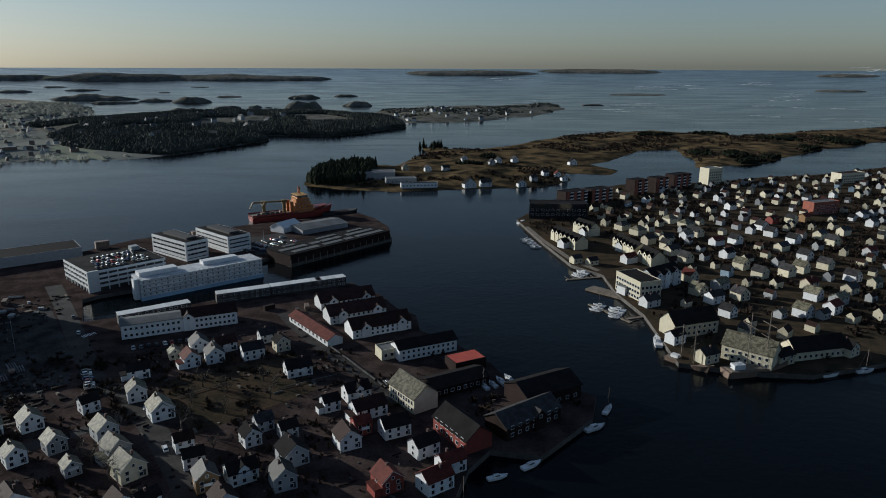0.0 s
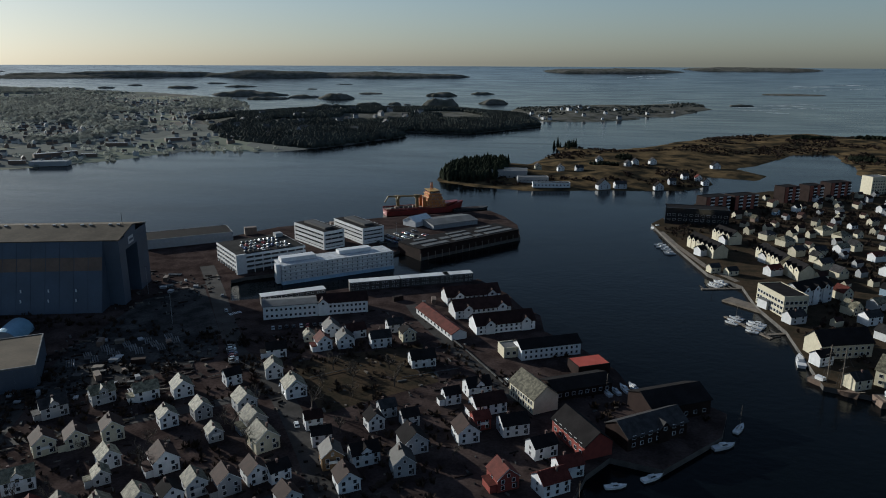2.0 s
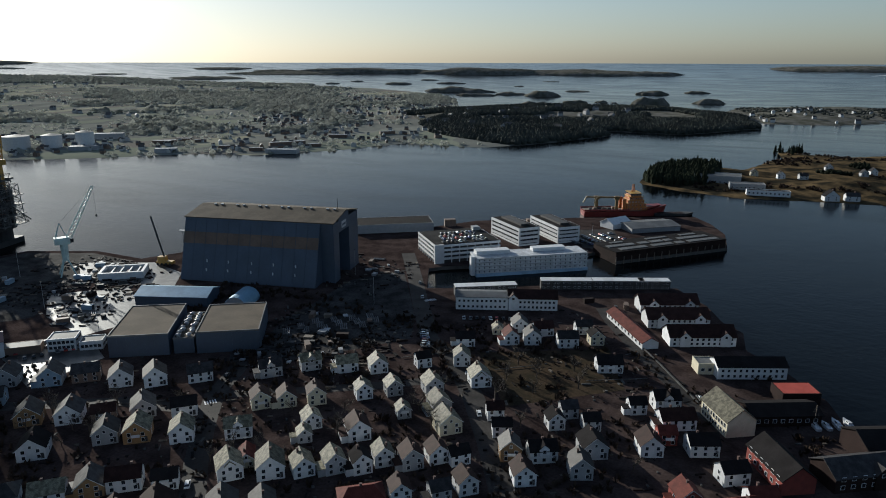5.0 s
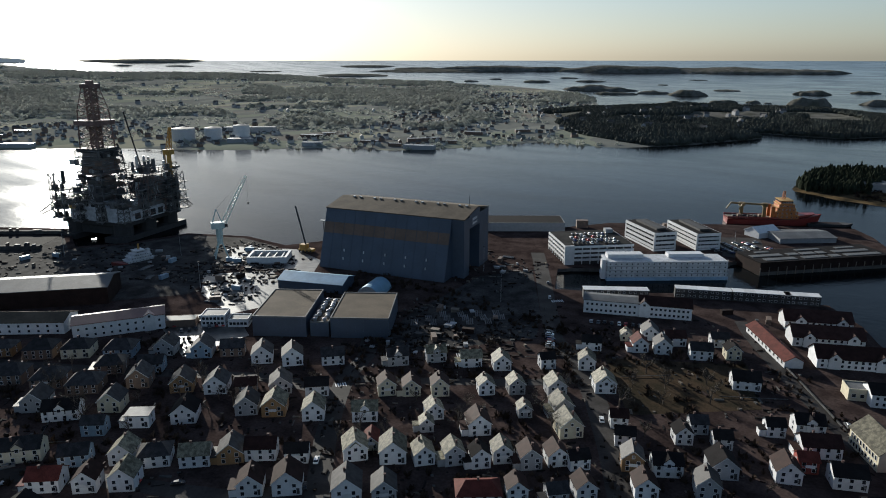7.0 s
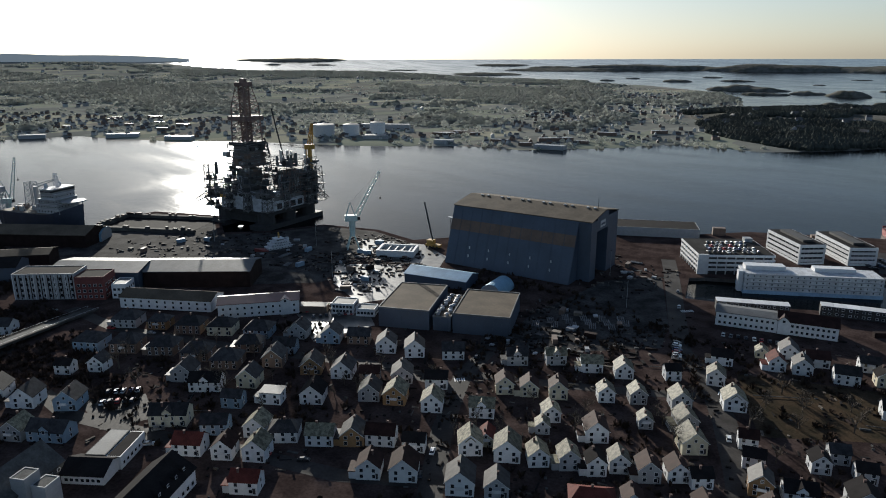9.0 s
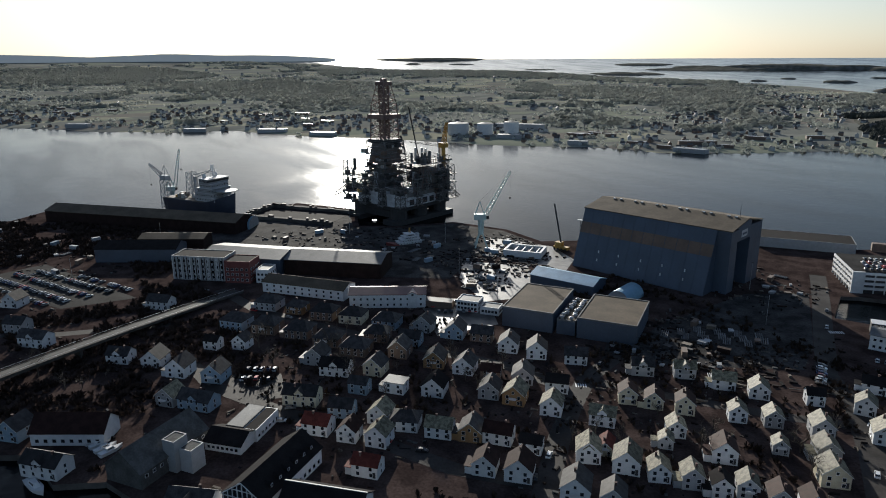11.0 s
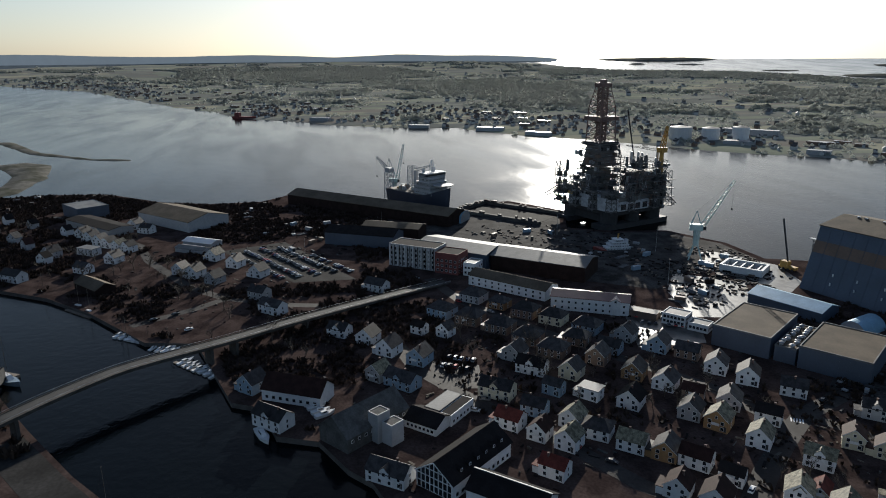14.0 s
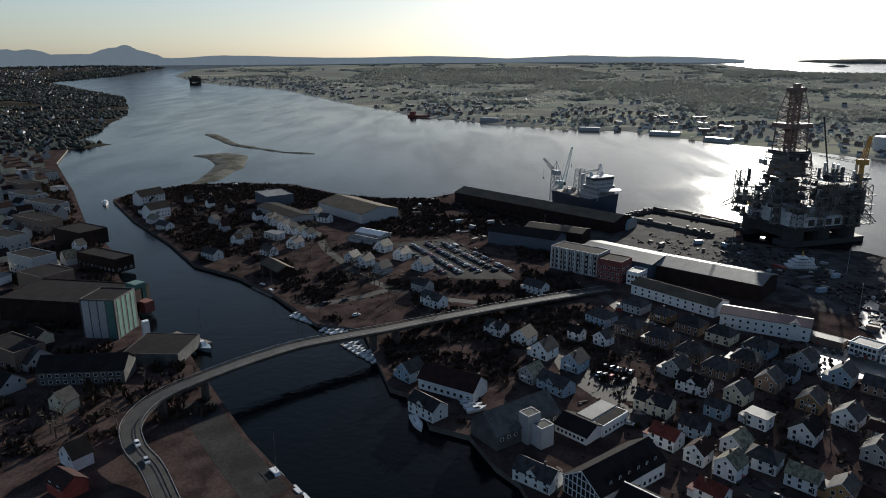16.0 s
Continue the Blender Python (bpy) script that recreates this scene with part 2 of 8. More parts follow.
# ---- mesh kit ----
class Shape:
    """Collects simple solids into one mesh."""

    def __init__(self):
        self.v, self.f, self.weld = [], [], False

    def add(self, verts, faces):
        k = len(self.v)
        self.v += [tuple(p) for p in verts]
        self.f += [tuple(k + i for i in f) for f in faces]
        return self

    def box(self, x0, y0, z0, x1, y1, z1):
        return self.add([(x, y, z) for z in (z0, z1) for x, y in ((x0, y0), (x1, y0), (x1, y1), (x0, y1))],
                        [(3, 2, 1, 0), (4, 5, 6, 7), (0, 1, 5, 4), (1, 2, 6, 5), (2, 3, 7, 6), (3, 0, 4, 7)])

    def loft(self, a, b):
        """A solid between two outlines with as many points."""
        n = len(a)
        return self.add([*a, *b], [tuple(range(n - 1, -1, -1)), tuple(range(n, 2 * n))] + [(i, (i + 1) % n, n + (i + 1) % n, n + i) for i in range(n)])

    def prism(self, outline, z0, z1):
        return self.loft([(x, y, z0) for x, y in outline], [(x, y, z1) for x, y in outline])

    def beam(self, p, q, w, sides=4):
        p, q = Vector(p), Vector(q)
        d = q - p
        if d.length < 1e-6:
            return self
        d.normalize()
        a = d.cross((0, 0, 1)) if abs(d.z) < 0.98 else d.cross((1, 0, 0))
        a.normalize()
        b = d.cross(a)
        ring = [(a * math.cos(math.tau * (i + 0.5) / sides) + b * math.sin(math.tau * (i + 0.5) / sides)) * w * 0.5 for i in range(sides)]
        return self.loft([p + r for r in reversed(ring)], [q + r for r in reversed(ring)])

    def cone(self, x, y, z0, z1, r0, r1, sides=10):
        c = [(math.cos(math.tau * i / sides), math.sin(math.tau * i / sides)) for i in range(sides)]
        return self.loft([(x + r0 * a, y + r0 * b, z0) for a, b in c], [(x + r1 * a, y + r1 * b, z1) for a, b in c])

    def gable(self, x0, y0, x1, y1, z0, eave, ridge):
        """Walls of a house with the ridge along y."""
        m = (x0 + x1) / 2
        e = [(x0, z0), (x1, z0), (x1, eave), (m, ridge), (x0, eave)]
        return self.loft([(x, y0, z) for x, z in e], [(x, y1, z) for x, z in e])

    def roof(self, x0, y0, x1, y1, eave, ridge, over=0.35, thick=0.22):
        """Two slabs with the ridge along y, lying on gable()."""
        m = (x0 + x1) / 2
        s = (ridge - eave) / (m - x0)
        a, b = x0 - over, x1 + over
        za = eave - over * s
        e = [(a, za), (m, ridge), (b, za), (b, za + thick), (m, ridge + thick * 1.3), (a, za + thick)]
        return self.loft([(x, y0 - over, z) for x, z in e], [(x, y1 + over, z) for x, z in e])

    def move(self, m):
        self.v = [tuple(m @ Vector(p)) for p in self.v]
        return self

    def mesh(self, name, material):
        me = bpy.data.meshes.new(name)
        me.from_pydata(self.v, [], self.f)
        me.validate()
        if material:
            me.materials.append(material)
        bm = bmesh.new()
        bm.from_mesh(me)
        if self.weld:
            bmesh.ops.remove_doubles(bm, verts=bm.verts, dist=0.002)
        bmesh.ops.recalc_face_normals(bm, faces=bm.faces)
        bm.to_mesh(me)
        bm.free()
        return me


def part(name, shape, material, parent=None, label=""):
    ob = new(name, shape if isinstance(shape, bpy.types.Mesh) else shape.mesh(name, material))
    ob.parent = parent
    return tagged(ob, label)


def thing(name, label, category, m=None, group="", kind=""):
    ob = tagged(new(name), label, category, group, kind)
    ob.empty_display_size = 0.5
    if m is not None:
        ob.matrix_basis = m
    return ob


def at(x, y, turn=0.0, z=None):
    return pose(x, y, LAND if z is None else z, 0, 0, turn)


LAND = 2.2          # height of the quays and the flat town over the sea
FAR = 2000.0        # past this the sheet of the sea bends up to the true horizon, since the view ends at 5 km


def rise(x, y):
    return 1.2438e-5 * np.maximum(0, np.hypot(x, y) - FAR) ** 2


def fbm(x, y, size, octaves=4, seed=0):
    """Smooth noise in -1..1 on arrays."""
    out, amp, total = 0.0, 1.0, 0.0
    for o in range(octaves):
        u, v = np.asarray(x) / size + 17.3 * seed + 5.1 * o, np.asarray(y) / size - 9.7 * seed
        i, j = np.floor(u), np.floor(v)
        a, b = u - i, v - j
        a, b = a * a * (3 - 2 * a), b * b * (3 - 2 * b)
        h = lambda p, q: np.modf(np.abs(np.sin(p * 127.1 + q * 311.7) * 43758.5453))[0]
        out = out + amp * ((h(i, j) * (1 - a) + h(i + 1, j) * a) * (1 - b) + (h(i, j + 1) * (1 - a) + h(i + 1, j + 1) * a) * b)
        total, amp, size = total + amp, amp * 0.5, size * 0.5
    return 2 * out / total - 1


def shore_distance(x, y, outline):
    """Distance to the outline, positive inside."""
    p = np.array(outline, float)
    q = np.roll(p, -1, 0)
    best, inside = np.full(np.shape(x), 1e9), np.zeros(np.shape(x), bool)
    for (ax, ay), (bx, by) in zip(p, q):
        dx, dy = bx - ax, by - ay
        t = np.clip(((x - ax) * dx + (y - ay) * dy) / (dx * dx + dy * dy + 1e-9), 0, 1)
        best = np.minimum(best, np.hypot(x - ax - t * dx, y - ay - t * dy))
        inside ^= ((ay > y) != (by > y)) & (x < (bx - ax) * (y - ay) / (by - ay + 1e-12) + ax)
    return np.where(inside, best, -best)


LANDS = {}


def land_height(x, y, outline, high, slope, size, seed, ragged):
    d = shore_distance(x, y, outline) + ragged * fbm(x, y, ragged * 6 + 1, 3, seed + 3)
    n = fbm(x, y, size, 5, seed)
    h = high * (1 - np.exp(-np.maximum(d, 0) * slope / high)) * (0.55 + 0.6 * n)
    h = np.where(d > 0, 0.4 + np.maximum(h, 0), np.maximum(d * 0.2, -3))
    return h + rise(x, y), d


def terrain(name, label, outline, cell, high, slope, size, material, seed=1, ragged=8.0, category="land"):
    """Hilly land inside an outline, on a square grid."""
    o = np.array(outline, float)
    lo, hi = o.min(0) - 3 * cell, o.max(0) + 3 * cell
    nx, ny = int((hi[0] - lo[0]) / cell) + 2, int((hi[1] - lo[1]) / cell) + 2
    x, y = np.meshgrid(lo[0] + cell * np.arange(nx), lo[1] + cell * np.arange(ny))
    z, d = land_height(x, y, outline, high, slope, size, seed, ragged)
    keep = (d > -1.6 * cell) & (np.hypot(x, y) < 4950)
    idx = -np.ones(x.shape, int)
    idx[keep] = np.arange(keep.sum())
    q = np.stack([idx[:-1, :-1], idx[:-1, 1:], idx[1:, 1:], idx[1:, :-1]], -1).reshape(-1, 4)
    q = q[(q >= 0).all(1)]
    me = bpy.data.meshes.new(name)
    me.from_pydata(np.stack([x[keep], y[keep], z[keep]], -1).tolist(), [], q.tolist())
    me.shade_smooth()
    me.materials.append(material)
    LANDS[name] = (outline, high, slope, size, seed, ragged)
    return tagged(new(name, me), label, category, kind="structure")


def quay_land(name, label, outline, top, material, category="ground"):
    """Flat built land with upright quay walls."""
    n = len(outline)
    s = Shape().loft([(x, y, -4) for x, y in outline], [(x, y, top) for x, y in outline])
    me = s.mesh(name, material)
    me.materials.append(QUAY)
    for p in me.polygons:
        p.material_index = 0 if abs(p.normal.z) > 0.5 else 1
    return tagged(new(name, me), label, category, kind="structure")


# ---- sea ----
def build_sea():
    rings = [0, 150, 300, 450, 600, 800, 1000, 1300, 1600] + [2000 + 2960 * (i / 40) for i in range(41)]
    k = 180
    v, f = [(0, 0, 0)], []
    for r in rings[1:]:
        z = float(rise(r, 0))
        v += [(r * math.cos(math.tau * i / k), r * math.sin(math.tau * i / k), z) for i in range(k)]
    f += [(0, 1 + i, 1 + (i + 1) % k) for i in range(k)]
    for j in range(len(rings) - 2):
        a, b = 1 + j * k, 1 + (j + 1) * k
        f += [(a + i, b + i, b + (i + 1) % k, a + (i + 1) % k) for i in range(k)]
    me = bpy.data.meshes.new("water")
    me.from_pydata(v, [], f)
    me.shade_smooth()
    me.materials.append(SEA)
    tagged(new("water", me), "dark blue sea and sound with wind ripples", "water", kind="structure")


build_sea()

# ---- land ----
TOWN_EAST = [(-170, 22), (-120, 60), (-60, 115), (-10, 155), (2, 190), (6, 205), (14, 217), (31, 213), (54, 239), (59, 257), (48, 267), (25, 270), (19, 289), (4, 310),
             (-14, 328), (-17, 350), (-28, 361), (-38, 382), (-58, 406), (-130, 374), (-170, 347), (-188, 338), (-206, 373), (-200, 381), (-182, 394), (-150, 425), (-122, 462),
             (-104, 446), (-42, 518), (-48, 559), (-62, 590), (-78, 612), (-95, 604), (-166, 562), (-237, 511), (-263, 467), (-318, 455)]
TOWN_WEST = [(-345, 390), (-387, 302), (-429, 301), (-473, 278), (-482, 235), (-500, 206), (-560, 228), (-612, 192), (-604, 146), (-590, 140), (-566, 131), (-545, 122), (-680, 36),
             (-701, -4), (-665, -37), (-664, -82), (-685, -131), (-740, -191), (-750, -250), (-739, -310), (-683, -347), (-654, -350), (-568, -289), (-492, -226), (-434, -184),
             (-409, -147), (-377, -116), (-328, -79), (-321, -54), (-256, -33), (-249, -21), (-226, -15), (-219, 0), (-199, 9), (-190, 16)]
quay_land("ground", "town island with dark asphalt, yards and stone quays", TOWN_EAST + TOWN_WEST, LAND, TOWN)

MAINLAND = [(-181, -52), (-215, -80), (-249, -104), (-294, -134), (-308, -159), (-356, -189), (-408, -223), (-476, -263), (-546, -318), (-698, -414), (-902, -551), (-1150, -665),
            (-1150, -900), (-400, -900), (200, -700), (300, -260), (60, -90), (-80, -40)]
quay_land("mainland_quay", "mainland waterfront with quays and streets", MAINLAND, LAND, TOWN)

POINT = [(61, 588), (72, 509), (83, 448), (99, 425), (99, 389), (105, 352), (104, 320), (103, 290), (121, 284), (136, 280), (157, 278), (197, 291), (420, 360), (900, 560), (900, 980),
         (586, 921), (462, 854), (382, 830), (298, 787), (197, 773), (124, 711), (78, 624)]
quay_land("peninsula", "low peninsula covered by white wooden houses", POINT, LAND, GRASS)

ISLET = [(-160, 795), (-155, 772), (-116, 750), (-53, 733), (-12, 740), (50, 752), (108, 770), (147, 811), (150, 869), (204, 857), (217, 896), (195, 948), (248, 1010), (310, 1117),
         (382, 1143), (341, 925), (422, 955), (605, 1127), (798, 1264), (1500, 1500), (1500, 1900), (988, 1571), (563, 1359), (432, 1476), (231, 1346), (106, 1166), (38, 1107), (-40, 1144),
         (-24, 1068), (-67, 929), (-113, 939), (-151, 885), (-165, 829)]
terrain("moor_island", "brown heather island with rocks and low scrub", ISLET, 6, 12, 0.25, 60, MOOR, 2, 10)

STRIP = [(-405, 1021), (-369, 1117), (-311, 1251), (-381, 1320), (-201, 1328), (-88, 1520), (-137, 1766), (-358, 1968), (-606, 1952), (-764, 1771), (-900, 1500), (-600, 1100)]
terrain("wooded_headland", "dark wooded headland beyond the sound", STRIP, 12, 22, 0.25, 160, ROCK, 3, 14)

OUTER = [(-200, 1847), (-85, 1644), (46, 1671), (152, 1781), (124, 1874), (222, 1854), (379, 2205), (372, 2503), (152, 2321), (-64, 2278), (-194, 2113)]
terrain("outer_island", "bare rocky island with a few white buildings", OUTER, 12, 16, 0.2, 120, ROCK, 4, 14)

FARSHORE = [(-4589, -1079), (-4545, -1325), (-4418, -1502), (-4247, -1634), (-3980, -1610), (-3721, -1542), (-3367, -1303), (-2945, -771), (-2268, -413), (-1852, -188), (-1700, -132), (-1443, 86),
            (-1347, 190), (-1324, 303), (-1165, 381), (-1032, 499), (-889, 596), (-769, 710), (-690, 748), (-613, 869), (-569, 961), (-446, 986), (-405, 1021), (-600, 1250), (-790, 1500),
            (-831, 1592), (-909, 1840), (-1055, 2094), (-1292, 2377), (-1504, 2481), (-1676, 2534), (-1817, 2524), (-2067, 2575), (-2318, 2524), (-2466, 2442), (-2748, 2404), (-2995, 2388),
            (-3160, 2332), (-3358, 2294), (-3615, 1949), (-3698, 1750), (-4011, 1698), (-4400, 1560), (-4700, 1250), (-4950, 700), (-4950, -700)]
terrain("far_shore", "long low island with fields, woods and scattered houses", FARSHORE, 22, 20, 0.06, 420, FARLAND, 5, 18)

BACKSHORE = [(-1150, -560), (-1150, -665), (-1258, -705), (-1387, -734), (-1918, -934), (-2476, -1219), (-3028, -1758), (-3233, -1941), (-3648, -1840), (-4205, -1840), (-4385, -1846), (-4300, -2350),
             (-3000, -3600), (-1500, -3000), (-1000, -1500), (-1000, -640)]
terrain("far_town_shore", "wooded town shore running out along the sound", BACKSHORE, 20, 26, 0.08, 300, SLOPE, 7, 14)
MOLE = [(-990, -402), (-1020, -360), (-985, -318), (-876, -290), (-777, -289), (-738, -311), (-788, -313), (-895, -332), (-960, -366)]
terrain("breakwater", "curved rubble breakwater with grass on top", MOLE, 4, 5, 0.4, 30, ROCK, 8, 3, "breakwater")
REEF = [(-1290, -495), (-1290, -470), (-1250, -446), (-1123, -372), (-1036, -276), (-1015, -222), (-1004, -226), (-1028, -286), (-1118, -388), (-1250, -470)]
terrain("reef", "low chain of bare rocks off the point", REEF, 4, 3, 0.3, 20, ROCK, 9, 4, "rocks")


def skerry(x, y, r, h, turn, seed, flat=0.0):
    """A bare rock island: a low uneven mound with a knobbly outline and a flat, stepped back."""
    rnd = random.Random(seed)
    k, rings = 40, 8
    turn, flat = radians(turn), flat or rnd.uniform(0.4, 0.6)
    lean = rnd.uniform(-0.35, 0.35)
    v, f = [], []
    for j in range(rings + 1):
        q = j / rings
        for i in range(k):
            a = math.tau * i / k
            w = r * q * (1 + 0.3 * float(fbm(math.cos(a) * 3 + seed, math.sin(a) * 3, 1.1, 4, seed)))
            u, t = w * math.cos(a) + lean * r * (1 - q) * 0.8, w * flat * math.sin(a)
            px, py = x + u * math.cos(turn) - t * math.sin(turn), y + u * math.sin(turn) + t * math.cos(turn)
            z = h * max(0, 1 - q ** 3) * (0.85 + 0.55 * float(fbm(px, py, r * 0.35 + 1, 4, seed))) - (2 if j == rings else 0)
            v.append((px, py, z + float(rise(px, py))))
    for j in range(rings):
        f += [(j * k + i, (j + 1) * k + i, (j + 1) * k + (i + 1) % k, j * k + (i + 1) % k) for i in range(k)]
    me = bpy.data.meshes.new("skerry")
    me.from_pydata(v, [], f)
    me.shade_smooth()
    me.materials.append(ROCK)
    return tagged(new("skerry", me), "low bare rock island out at sea", "island", kind="structure")


# the belt of skerries off the coast: centre, half length, height, turn
for i, row in enumerate([(-2496, 3385, 172, 18, 33), (-1242, 2534, 141, 18, 16), (-1100, 2354, 74, 9, 14), (-1010, 2468, 63, 10, 13), (-870, 2437, 70, 19, 13), (-730, 1964, 48, 15, 11), (-672, 2182, 44, 7, 12),
                         (-834, 2746, 53, 5, 15), (-590, 2200, 22, 8, 10), (-550, 2206, 12, 4, 2), (-438, 2173, 57, 26, 9), (-532, 2708, 62, 14, 11), (-391, 2840, 47, 8, 10), (-284, 2312, 53, 15, 9)]):
    skerry(*row, 30 + i)
for i, row in enumerate([(-1720, 3144, 49, 5, 22), (-1519, 2985, 68, 7, 21), (-1718, 2831, 67, 10, 23), (-1978, 2870, 39, 5, 23), (-1983, 2680, 35, 7, 24), (-1140, 3313, 40, 3, 16), (-1164, 2950, 26, 3, 17),
                         (-3886, 2337, 87, 5, 56), (-3256, 2480, 92, 4, 49), (-4072, 2087, 53, 7, 59), (-2698, 2602, 198, 10, 43), (-3148, 3171, 175, 8, 43), (-2790, 3250, 142, 9, 40), (818, 2986, 120, 4, -10)]):
    skerry(*row, 50 + i)
# long low islands on the horizon
for i, row in enumerate([(-4303, 2352, 404, 14, 60), (-2400, 3278, 160, 15, 37), (-2583, 3172, 405, 9, 39), (-2316, 3499, 420, 26, 30), (-1724, 3748, 460, 28, 22), (-1161, 3915, 430, 26, 14), (-820, 3989, 200, 16, 12),
                         (158, 4541, 413, 22, 0), (1032, 4676, 407, 18, -10), (2252, 3984, 163, 11, -25), (1725, 3081, 110, 6, -25), (502, 2383, 39, 6, 0)]):
    skerry(*row, 80 + i, 0.3)
for i, row in enumerate([(-4710, -1778, 170, 20, 106), (-4728, -1538, 82, 14, 104), (-4824, -1286, 188, 7, 101)]):
    skerry(*row, 95 + i, 0.3)


def far_hill(azimuth, width, height, seed):
    """A distant ridge at the edge of sight; height over the eye, in degrees."""
    r = 4850.0
    s = Shape()
    n = 24
    top, low, back = [], [], []
    for i in range(n + 1):
        k = i / n
        a = radians(90 + azimuth + width * (k - 0.5))
        e = height * math.sin(math.pi * k) ** 0.8 * (0.8 + 0.35 * float(fbm(k * 9, seed, 2.0, 3, seed)))
        low.append((r * math.cos(a), r * math.sin(a), 60))
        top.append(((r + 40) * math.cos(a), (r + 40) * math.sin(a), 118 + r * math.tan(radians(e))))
        back.append(((r + 90) * math.cos(a), (r + 90) * math.sin(a), 60))
    s.v = low + top + back
    m = n + 1
    s.f = [(i, i + 1, m + i + 1, m + i) for i in range(n)] + [(m + i, m + i + 1, 2 * m + i + 1, 2 * m + i) for i in range(n)]
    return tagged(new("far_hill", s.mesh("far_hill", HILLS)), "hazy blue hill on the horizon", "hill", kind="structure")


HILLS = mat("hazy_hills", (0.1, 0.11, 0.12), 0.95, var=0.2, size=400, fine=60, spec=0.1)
# Haze in front of the ridges is put in as a faint blue-grey emission
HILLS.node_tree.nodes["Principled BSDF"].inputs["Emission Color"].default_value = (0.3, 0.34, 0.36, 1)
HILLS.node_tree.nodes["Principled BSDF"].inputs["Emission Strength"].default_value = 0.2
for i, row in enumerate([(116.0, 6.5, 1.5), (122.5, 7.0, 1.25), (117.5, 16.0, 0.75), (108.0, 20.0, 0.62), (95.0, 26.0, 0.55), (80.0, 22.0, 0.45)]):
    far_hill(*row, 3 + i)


# ---- builders of large buildings ----
PANES = {}


def pane(parent, m, w, h, material=None, name="window"):
    """One window, a shallow framed pane, at the pose m of its parent."""
    material = material or GLASS
    key = (round(w, 2), round(h, 2), material.name)
    if key not in PANES:
        me = Shape().box(-w / 2, -0.05, 0, w / 2, 0.05, h).mesh("window", material)
        f = Shape()
        f.box(-w / 2 - 0.1, -0.04, h, w / 2 + 0.1, 0.09, h + 0.1).box(-w / 2 - 0.1, -0.04, -0.1, w / 2 + 0.1, 0.1, 0)
        f.box(-w / 2 - 0.1, -0.04, 0, -w / 2, 0.09, h).box(w / 2, -0.04, 0, w / 2 + 0.1, 0.09, h)
        k = len(me.vertices)
        v = [tuple(p.co) for p in me.vertices] + f.v
        fa = [tuple(p.vertices) for p in me.polygons] + [tuple(k + i for i in q) for q in f.f]
        me2 = bpy.data.meshes.new("window")
        me2.from_pydata(v, [], fa)
        me2.materials.append(material)
        me2.materials.append(WHITE)
        for i, p in enumerate(me2.polygons):
            p.material_index = 0 if i < len(me.polygons) else 1
        PANES[key] = me2
    ob = part(name, PANES[key], None, parent)
    ob.matrix_basis = m
    return ob


def window_row(parent, x0, x1, y, z, n, w, h, side="front", material=None):
    """n windows in a row on a wall: front (y = const, facing -y), back, left (x = const, facing -x) or right."""
    for i in range(n):
        s = x0 + (x1 - x0) * (i + 0.5) / n
        m = {"front": pose(s, y, z, 0, 0, 180), "back": pose(s, y, z), "left": pose(y, s, z, 0, 0, 90), "right": pose(y, s, z, 0, 0, -90)}[side]
        pane(parent, m, w, h, material)


def block(name, label, category, x, y, turn, L, D, H, walls, roof, floors=(), bay=3.0, win=(1.4, 1.4), parapet=0.5, sides="fr", z=None, group=""):
    """A flat-roofed building: wall, roof slab behind a parapet, window rows."""
    b = thing(name, label, category, at(x, y, turn, z), group)
    s = Shape().box(0, 0, 0, L, D, H)
    if parapet:
        for a in ((0, 0, L, 0.3), (0, D - 0.3, L, D), (0, 0.3, 0.3, D - 0.3), (L - 0.3, 0.3, L, D - 0.3)):
            s.box(a[0], a[1], H, a[2], a[3], H + parapet)
    part("wall", s, walls, b)
    part("roof", Shape().box(0.32, 0.32, H - 0.1, L - 0.32, D - 0.32, H + 0.12), roof, b)
    for f in floors:
        if "f" in sides:
            window_row(b, 0.5, L - 0.5, -0.02, f, min(11, max(1, int(L / bay))), *win)
        if "r" in sides:
            window_row(b, 0.5, D - 0.5, L + 0.02, f, max(1, int(D / bay)), *win, side="right")
        if "l" in sides:
            window_row(b, 0.5, D - 0.5, -0.02, f, max(1, int(D / bay)), *win, side="left")
    return b


